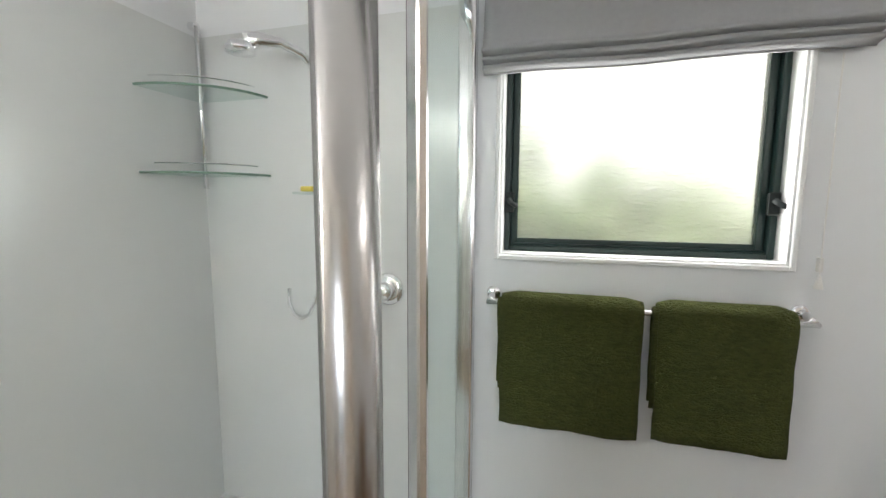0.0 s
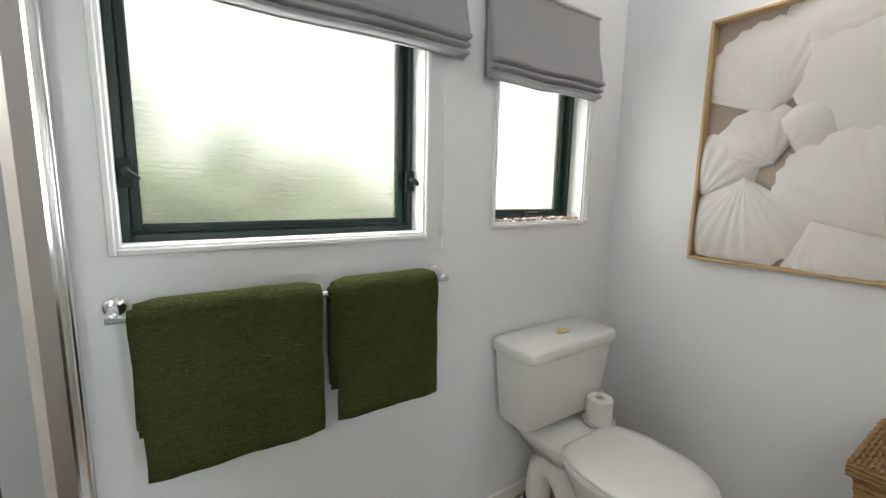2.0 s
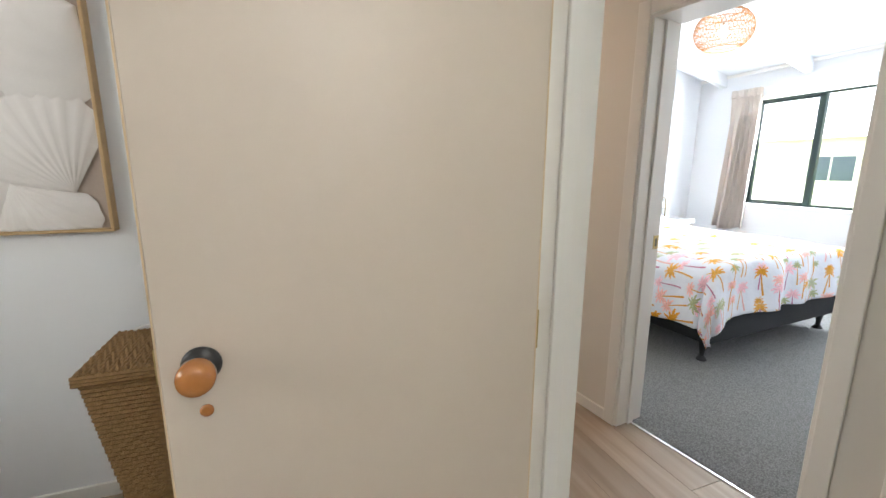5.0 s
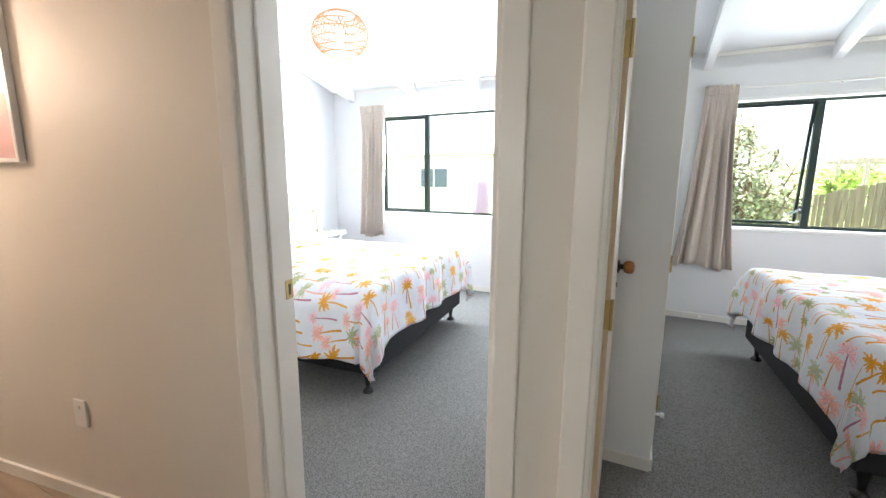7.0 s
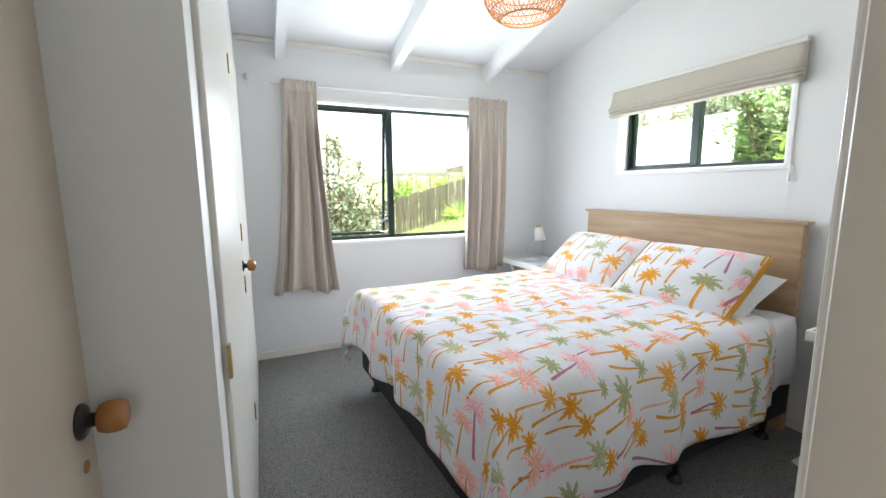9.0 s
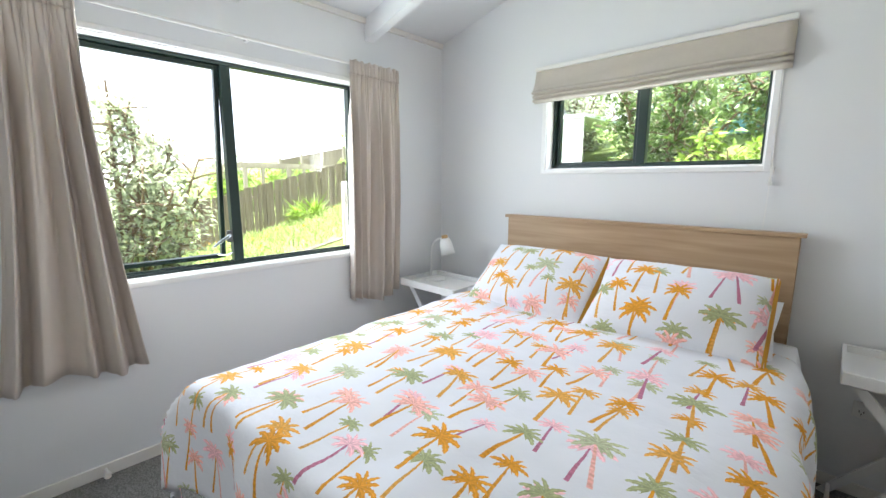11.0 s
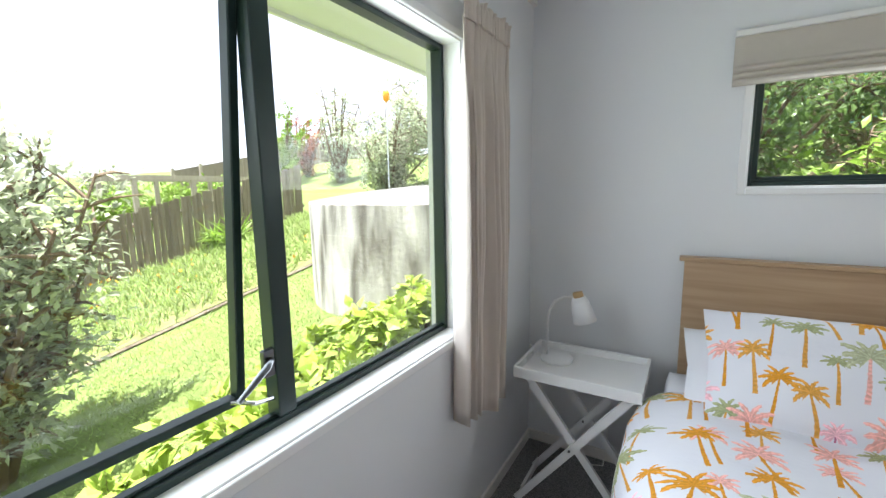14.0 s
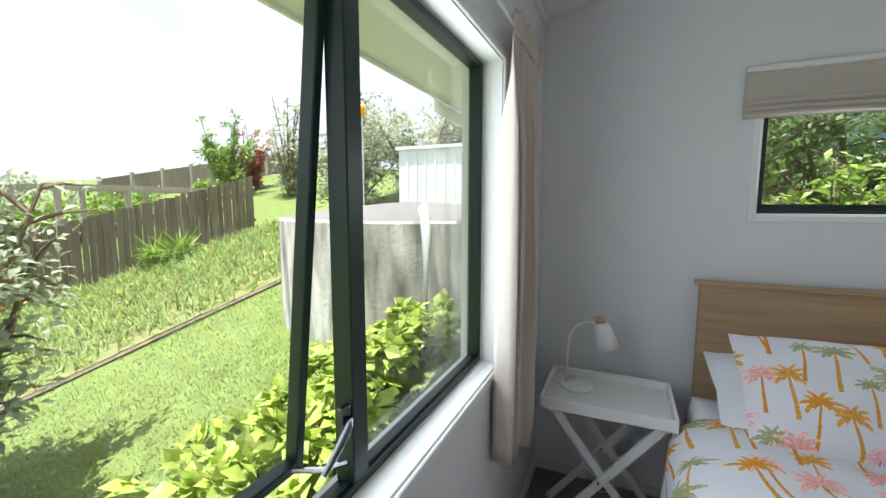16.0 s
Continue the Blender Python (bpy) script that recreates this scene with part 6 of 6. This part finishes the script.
ob = thing("shower_set", "chrome shower head with hose on a slide rail", "shower head")
SX = -0.30
part("slide_rail", rod(bmesh.new(), (SX, 2.355, 1.30), (SX, 2.355, 1.97), 0.011, None, 14), CHROME, ob, "", True)
for z in (1.32, 1.96):
    part("bracket", rbox(SX - 0.018, SX + 0.018, 2.345, 2.392, z - 0.025, z + 0.025, 0.006, 2), CHROME, ob)
part("slider", rbox(SX - 0.022, SX + 0.022, 2.325, 2.37, 1.87, 1.92, 0.008, 2), CHROME, ob)
hd = part("hand_shower", tube(bmesh.new(), [(SX + 0.0, 2.33, 1.87), (SX - 0.02, 2.30, 1.91), (SX - 0.07, 2.25, 1.935), (SX - 0.12, 2.21, 1.935), (SX - 0.155, 2.18, 1.92)], [0.012, 0.014, 0.017, 0.026, 0.03], 14), CHROME, ob, "", True)
part("spray_face", lathe(bmesh.new(), [(0.047, 0), (0.05, 0.012), (0.04, 0.03), (0.02, 0.038)], (SX - 0.165, 2.17, 1.885), 24), CHROME, hd, "", True)
part("hose", tube(bmesh.new(), [(SX + 0.005, 2.335, 1.86), (SX + 0.018, 2.33, 1.6), (SX + 0.022, 2.33, 1.38), (SX + 0.018, 2.33, 1.22), (SX + 0.004, 2.332, 1.10), (SX - 0.02, 2.335, 1.02), (SX - 0.055, 2.34, 0.965), (SX - 0.095, 2.345, 0.945), (SX - 0.135, 2.355, 0.96), (SX - 0.165, 2.37, 1.0), (SX - 0.175, 2.388, 1.05)], 0.008, 10), CHROME, ob, "ribbed chrome hose", True)
dish_ = part("soap_dish", rbox(SX - 0.07, SX + 0.03, 2.28, 2.36, 1.425, 1.435, 0.003, 1), SHGLASS, ob, "clear soap dish")
part("soap", rbox(SX - 0.05, SX + 0.0, 2.30, 2.34, 1.436, 1.455, 0.006, 2), mat("yellow soap", (0.75, 0.62, 0.12), 0.4), dish_, "small yellow soap")
ob = thing("shower_mixer", "round chrome lever mixer tap on the shower wall", "mixer tap", (-0.045, 2.392, 1.075))
part("plate", lathe(bmesh.new(), [(0.062, 0), (0.06, 0.010), (0.04, 0.016)], (0, 0, 0), 32, Matrix.Rotation(radians(90), 4, "X")), CHROME, ob, "", True)
part("body", lathe(bmesh.new(), [(0.034, 0.012), (0.034, 0.05), (0.026, 0.062), (0.008, 0.066)], (0, 0, 0), 24, Matrix.Rotation(radians(90), 4, "X")), CHROME, ob, "", True)
part("lever", tube(bmesh.new(), [(0, -0.045, 0), (-0.008, -0.06, -0.03), (-0.018, -0.068, -0.07), (-0.026, -0.07, -0.105)], [0.016, 0.015, 0.013, 0.008], 12), CHROME, ob, "", True)
ob = thing("corner_shelf", "two-tier glass corner shelf on a chrome rail", "shelf", (-0.867, 2.392, 0))
EDGEG = mat("green glass edge", (0.20, 0.30, 0.24), 0.15, vary=0.05)
part("rail", rod(bmesh.new(), (0.03, -0.03, 1.45), (0.03, -0.03, 2.08), 0.011, None, 12), CHROME, ob, "", True)
part("rail_top", tube(bmesh.new(), [(0.03, -0.03, 2.08), (0.0, -0.03, 2.085)], 0.016, 10), CHROME, ob)
for z in (1.50, 1.80):
    arc = [(0.32 * math.cos(a), -0.28 * math.sin(a)) for a in [math.pi / 2 * k / 14 for k in range(15)]]
    bm = bmesh.new()
    rows = [[bm.verts.new((x, y, zz)) for x, y in [(0.004, -0.004)] + arc] for zz in (z - 0.004, z + 0.004)]
    n_ = len(rows[0])
    for k in range(n_):
        bm.faces.new((rows[0][k], rows[0][(k + 1) % n_], rows[1][(k + 1) % n_], rows[1][k]))
    bm.faces.new(rows[0][::-1])
    bm.faces.new(rows[1])
    sh_ = part("shelf", bm, SHGLASS, ob, "curved glass shelf")
    part("edge", tube(bmesh.new(), [(x, y, z) for x, y in arc], 0.0045, 6), EDGEG, sh_, "green glass edge")
    part("guard", tube(bmesh.new(), [(x * 0.9, y * 0.9, z + 0.035) for x, y in arc[1:-1]], 0.003, 6), CHROME, sh_, "chrome guard wire")

# ---- bedroom things ----


def pendant(at, drop_top):
    ob = thing("pendant_lamp", "round woven rattan pendant lamp, lit", "pendant lamp", at, 0, "rattan pendants")
    rng = random.Random(3)
    R, H = 0.20, 0.148

    def pt(lat, lon):
        c = max(0.0, math.cos(lat)) ** 0.75
        return (R * c * math.cos(lon), R * c * math.sin(lon), H * math.sin(lat))
    bm = bmesh.new()
    l0, l1 = radians(-62), radians(62)
    for k in range(44):
        for tw in (0.75, -0.75):
            lon = 2 * math.pi * k / 44
            tube(bm, [pt(l0 + (l1 - l0) * i / 12, lon + tw * i / 12) for i in range(13)], 0.0017, 4)
    part("weave", bm, RATTAN, ob, "crossed thin rattan strands")
    for lat in (-62, -40, -18, 4, 26, 48, 62):
        la = radians(lat)
        bm = bmesh.new()
        tilt = rng.uniform(-0.01, 0.01)
        tube(bm, [(lambda q: (q[0], q[1], q[2] + tilt * q[0] * 3))(pt(la, 2 * math.pi * i / 32)) for i in range(33)], 0.0042 if abs(lat) > 60 else 0.003, 6)
        part("hoop", bm, RATTAN, ob)
    part("socket", rod(bmesh.new(), (0, 0, 0.03), (0, 0, 0.12), 0.02, None, 14), PLASTIC, ob, "white lamp holder")
    g = part("bulb", lathe(bmesh.new(), [(0.012, 0.035), (0.022, 0.01), (0.031, -0.015), (0.026, -0.035), (0.008, -0.046)], (0, 0, 0), 20), GLOW, ob, "glowing bulb", True)
    part("cable", rod(bmesh.new(), (0, 0, 0.12), (0, 0, drop_top), 0.003, None, 8), PLASTIC, ob, "white cable")
    part("ceiling_rose", lathe(bmesh.new(), [(0.05, 0.0), (0.045, -0.02), (0.01, -0.03)], (0, 0, drop_top - 0.01), 20), PLASTIC, ob, "", True)
    return ob


GLOW = bpy.data.materials.new("lit bulb")
GLOW.use_nodes = True
GLOW.node_tree.nodes["Principled BSDF"].inputs["Emission Color"].default_value = (1.0, 0.82, 0.6, 1)
GLOW.node_tree.nodes["Principled BSDF"].inputs["Emission Strength"].default_value = 14.0
pendant((-0.63, -2.82, 2.325), CZ + SLOPE * (-2.82 - SW) - 2.325)
pendant((2.87, -2.47, 2.40), CZ + SLOPE * (-2.47 - SW) - 2.40)


def tray_table(at, rz, label):
    """A folding tray table; local x its depth, y its width."""
    ob = thing("side_table", label, "side table", at, rz, "tray tables")
    D, W_ = 0.185, 0.26
    tp = part("tray", rbox(-D, D, -W_, W_, 0.670, 0.682, 0.002, 1), WHITEP, ob)
    for d in ((-D - 0.014, -D, -W_ - 0.014, W_ + 0.014), (D, D + 0.014, -W_ - 0.014, W_ + 0.014)):
        part("rim", rbox(d[0], d[1], d[2], d[3], 0.662, 0.715, 0.003, 1), WHITEP, tp)
    for ya, yb in ((-W_ - 0.014, -W_), (W_, W_ + 0.014)):
        part("handle_rim", boxes((-D, D, ya, yb, 0.662, 0.687), (-D, D, ya, yb, 0.706, 0.715), (-D, -0.05, ya, yb, 0.687, 0.706), (0.05, D, ya, yb, 0.687, 0.706)), WHITEP, tp, "end rim with a hand slot")
    for x, off in ((-0.14, 0.0), (0.14, 0.0)):
        for s_, dx in ((1, 0.010), (-1, -0.010)):
            bm = bmesh.new()
            p, q = Vector((x + dx, -s_ * 0.27, 0.0)), Vector((x + dx, s_ * 0.235, 0.665))
            d = (q - p).normalized()
            n_ = Vector((0, -d.z, d.y))
            box(bm, -0.0085, 0.0085, -0.019, 0.019, 0, (q - p).length)
            m_ = Matrix.Translation(p) @ Matrix((((1, 0, 0, 0), (0, n_.y, d.y, 0), (0, n_.z, d.z, 0), (0, 0, 0, 1)))).to_4x4()
            bmesh.ops.transform(bm, matrix=m_, verts=bm.verts[:])
            for v in bm.verts:
                v.co.z = max(0.0, v.co.z)
            part("leg", bm, WHITEP, ob)
        part("pivot", rod(bmesh.new(), (x - 0.025, -0.017, 0.345), (x + 0.025, -0.017, 0.345), 0.005, None, 10), BLACKM, ob, "dark pivot bolt")
    for y in (-0.25, 0.25):
        part("bar", rbox(-0.13, 0.13, y - 0.008, y + 0.008, 0.03, 0.06, 0.002, 1), WHITEP, ob)
    return ob


tray_table((-1.795, -4.245, 0), 0, "white folding tray table beside the bed")
tray_table((-1.96, -1.81, 0), 0, "white folding tray table beside the bed")
tray_table((4.50, -3.95, 0), 0, "white folding tray table beside the bed")

ob = thing("table_lamp", "white gooseneck table lamp with wooden cap", "table lamp", (-1.845, -4.385, 0.682))
part("base", lathe(bmesh.new(), [(0.078, 0), (0.08, 0.008), (0.074, 0.016), (0.02, 0.02)], (0, 0, 0), 28), WHITEP, ob, "", True)
part("stem", tube(bmesh.new(), [(0, -0.05, 0.015), (0, -0.05, 0.18), (0, -0.042, 0.25), (0, -0.015, 0.30), (0, 0.03, 0.325), (0, 0.065, 0.328), (0, 0.085, 0.325)], 0.0055, 10), WHITEP, ob, "", True)
tl_ = Matrix.Rotation(radians(16), 4, "X")
sd = part("shade", lathe(bmesh.new(), [(0.0, 0.008), (0.03, 0.008), (0.042, -0.02), (0.055, -0.115), (0.052, -0.115), (0.038, -0.02), (0.028, 0.0)], (0, 0.10, 0.325), 28, tl_), WHITEP, ob, "white metal shade", True)
part("cap", lathe(bmesh.new(), [(0.024, 0.008), (0.024, 0.03), (0.022, 0.033)], (0, 0.10, 0.325), 20, tl_), OAKF, sd, "pale wooden cap", True)
part("power_cord", tube(bmesh.new(), [(0, -0.08, 0.006), (-0.02, -0.13, 0.03), (-0.04, -0.15, 0.04), (-0.08, -0.17, -0.05), (-0.20, -0.12, -0.30), (-0.25, 0.05, -0.60), (-0.22, 0.12, -0.672), (-0.25, 0.20, -0.672), (-0.31, 0.22, -0.30)], 0.0025, 6), PLASTIC, ob, "white power cord", True)
ob = thing("brass_lamp", "small brass lamp with cream glass shade", "table lamp", (4.45, -3.85, 0.682))
part("base", lathe(bmesh.new(), [(0.06, 0), (0.06, 0.01), (0.02, 0.02), (0.012, 0.06)], (0, 0, 0), 24), BRASS, ob, "", True)
part("arm", tube(bmesh.new(), [(0, 0, 0.05), (0, 0, 0.24), (0.01, 0, 0.29), (0.04, 0, 0.31), (0.07, 0, 0.29), (0.075, 0, 0.24)], 0.006, 8), BRASS, ob, "", True)
part("shade", lathe(bmesh.new(), [(0.02, 0.25), (0.06, 0.22), (0.075, 0.17), (0.07, 0.165)], (0.075, 0, 0), 24), PLASTIC, ob, "cream glass shade", True)


def outlet(at, rz, label="white double power outlet on the wall"):
    ob = thing("power_outlet", label, "power outlet", at, rz, "power outlets")
    part("plate", rbox(-0.058, 0.058, -0.009, 0.0, -0.037, 0.037, 0.003, 2), PLASTIC, ob)
    for x in (-0.028, 0.028):
        part("switch", rbox(x - 0.007, x + 0.007, -0.013, -0.009, 0.012, 0.026, 0.001, 1), PLASTIC, ob)
        part("slots", boxes((x - 0.009, x - 0.006, -0.0098, -0.0085, -0.012, -0.002), (x + 0.006, x + 0.009, -0.0098, -0.0085, -0.012, -0.002), (x - 0.0015, x + 0.0015, -0.0098, -0.0085, -0.024, -0.014)), BLACKP, ob, "dark pin slots")


outlet((XW, -1.96, 0.42), 90)
outlet((XW, -4.16, 0.42), 90)
ob = thing("power_outlet", "white switched outlet on the hall wall", "power outlet", (0, 0, 0))
ob.matrix_world = HT @ pose(2.87, HY, 0.42, 0, 0, 180)
part("plate", rbox(-0.035, 0.035, -0.01, 0.0, -0.06, 0.06, 0.003, 2), PLASTIC, ob)
part("switch", rbox(-0.007, 0.007, -0.014, -0.01, 0.02, 0.036, 0.001, 1), PLASTIC, ob)

for at, to in (((CX - B, -2.47, 0.035), (-1, 0, 0)), ((0.22, SW + B, 0.035), (0, 1, 0)), ((1.09 + B, -1.95, 0.035), (1, 0, 0))):
    ob = thing("door_stop", "small white door stop on the baseboard", "door stop", at, 0, "door stops")
    d = Vector(to)
    part("stem", rod(bmesh.new(), (0, 0, 0), d * 0.05, 0.008, None, 10), PLASTIC, ob)
    part("tip", rod(bmesh.new(), d * 0.05, d * 0.07, 0.016, 0.014, 14), PLASTIC, ob, "white rubber tip")

# smoke alarm-like round fitting high by the closet
ob = thing("wall_sensor", "small round white sensor on the wall", "sensor", (0.60, SW, 2.24))
part("body", lathe(bmesh.new(), [(0.03, 0), (0.03, 0.02), (0.02, 0.03)], (0, 0, 0), 20, Matrix.Rotation(radians(-90), 4, "X")), PLASTIC, ob, "", True)

# framed prints on the hall wall


def framed(x0, x1, z0, z1, frame_m, label, kind):
    ob = thing("framed_print", label, "picture", (0, 0, 0), 0, "hall pictures")
    ob.matrix_world = HT
    F = 0.018
    y0, y1 = HY + 0.002, HY + 0.026
    for d in ((x0, x1, z0, z0 + F), (x0, x1, z1 - F, z1), (x0, x0 + F, z0 + F, z1 - F), (x1 - F, x1, z0 + F, z1 - F)):
        part("frame", rbox(d[0], d[1], y0, y1, d[2], d[3], 0.002, 1), frame_m, ob)
    part("print", boxes((x0 + F, x1 - F, y0, y0 + 0.008, z0 + F, z1 - F)), mat("print paper", (0.72, 0.62, 0.58), 0.6, vary=0.05), ob)
    cx, w_, h_ = (x0 + x1) / 2, x1 - x0 - 2 * F, z1 - z0 - 2 * F
    if kind:
        bm = bmesh.new()
        bmesh.ops.create_circle(bm, cap_ends=True, segments=32, radius=w_ * 0.24, matrix=Matrix.Translation((cx, y0 + 0.010, z0 + F + h_ * 0.70)) @ Matrix.Rotation(radians(90), 4, "X"))
        part("sun_shape", bm, mat("coral ink", (0.62, 0.26, 0.18), 0.6), ob)
        for k, (f, c) in enumerate(((0.42, (0.70, 0.42, 0.36)), (0.27, (0.66, 0.34, 0.34)), (0.13, (0.58, 0.30, 0.32)))):
            pts = [(x0 + F + w_ * i / 16, z0 + F + h_ * (f + 0.05 * math.sin(i * 0.55 + k * 1.7))) for i in range(17)]
            bm = bmesh.new()
            lo_ = [bm.verts.new((x, y0 + 0.011 + 0.001 * k, z0 + F)) for x, z in pts]
            hi_ = [bm.verts.new((x, y0 + 0.011 + 0.001 * k, z)) for x, z in pts]
            for i in range(16):
                bm.faces.new((lo_[i], lo_[i + 1], hi_[i + 1], hi_[i]))
            part("hill_shape", bm, mat("pink ink " + str(k), c, 0.6), ob)
    g = part("glazing", boxes((x0 + F, x1 - F, y0 + 0.016, y0 + 0.018, z0 + F, z1 - F)), GLASS, ob)
    g.visible_shadow = False


framed(2.96, 3.40, 1.44, 2.05, WHITEP, "white framed abstract print in coral and pink", 1)
framed(3.43, 3.70, 1.70, 1.93, OAKF, "small wooden framed print", 0)
framed(3.45, 3.69, 1.37, 1.68, WHITEP, "small white framed print", 0)

# living room beyond the end of the hall
structure("wall_living_far", swap_xy(wall_x(-4.0, 2.55, 8.05, 8.2, 2.45, [(-1.4, 0.6, 0.9, 2.05)])), WALL, "white wall with a bright window", "wall")
structure("wall_living_side", boxes((5.1, 8.2, -4.1, -4.0, 0, 2.45)), WALL, "white living room wall", "wall")
structure("wall_living_north", boxes((4.25, 8.05, 2.40, 2.55, 0, 2.45)), WALL, "white living room wall", "wall")
structure("ceiling_living", boxes((4.78, 8.2, -4.1, -1.0, 2.45, 2.55)), CEIL, "white flat ceiling", "ceiling")
structure("floor_living", boxes((4.3, 8.2, -4.0, 2.4, -0.05, 0.002)), mat("blue grey rug", (0.16, 0.18, 0.23), 0.95, vary=0.2, bump=0.6), "blue-grey carpet of the living room", "floor")
ob = thing("sofa", "grey fabric sofa with an orange cushion", "sofa", (7.3, -0.6, 0), 0)
SOFA = mat("grey sofa fabric", (0.20, 0.20, 0.22), 0.95, vary=0.15, bump=0.5, bscale=300)
part("seat", rbox(-0.5, 0.35, -1.1, 1.1, 0.08, 0.45, 0.05, 3), SOFA, ob)
part("backrest", rbox(0.2, 0.45, -1.1, 1.1, 0.3, 0.85, 0.06, 3), SOFA, ob)
part("armrest", rbox(-0.5, 0.4, 1.1, 1.3, 0.08, 0.62, 0.05, 3), SOFA, ob)
part("armrest", rbox(-0.5, 0.4, -1.3, -1.1, 0.08, 0.62, 0.05, 3), SOFA, ob)
pillow("cushion", "orange square sofa cushion", 0.45, 0.45, 0.07, mat("orange fabric", (0.60, 0.18, 0.05), 0.9), (7.3, 0.3, 0.70), 70, -90)

# ---- floor planks ----
pl = tagged(thing("floor_planks", "brown timber-look vinyl plank floor", "floor"), kind="structure")
rngk = random.Random(21)
PWID, PLEN = 0.178, 1.22
shared = {}
row = 0
y = 2.398
while y > -1.35:
    x = -0.985 - rngk.uniform(0, PLEN)
    while x < 4.25:
        xa, xb = max(x, -0.985), min(x + PLEN, 4.29)
        if xb - xa > 0.05:
            ya, yb = y - PWID, y
            if yb > edge_y(xa) or yb > edge_y(xb):
                full = abs(xb - xa - PLEN) < 1e-6 and ya > edge_y(xb) + 0.01
                if full and "m" in shared:
                    o = new("plank", shared["m"])
                    o.parent = pl
                    o.location = (xa, ya, 0)
                else:
                    bm = rbox(0.0006, xb - xa - 0.0006, 0.0006, PWID - 0.0006, -0.008, 0.0, 0.0012, 1)
                    if not full:
                        for v in bm.verts:
                            v.co.y = max(v.co.y, min(PWID, edge_y(v.co.x + xa) - ya))
                    o = part("plank", bm, VINYLX, pl)
                    o.location = (xa, ya, 0)
                    if full:
                        shared["m"] = o.data
        x += PLEN
    y -= PWID
    row += 1
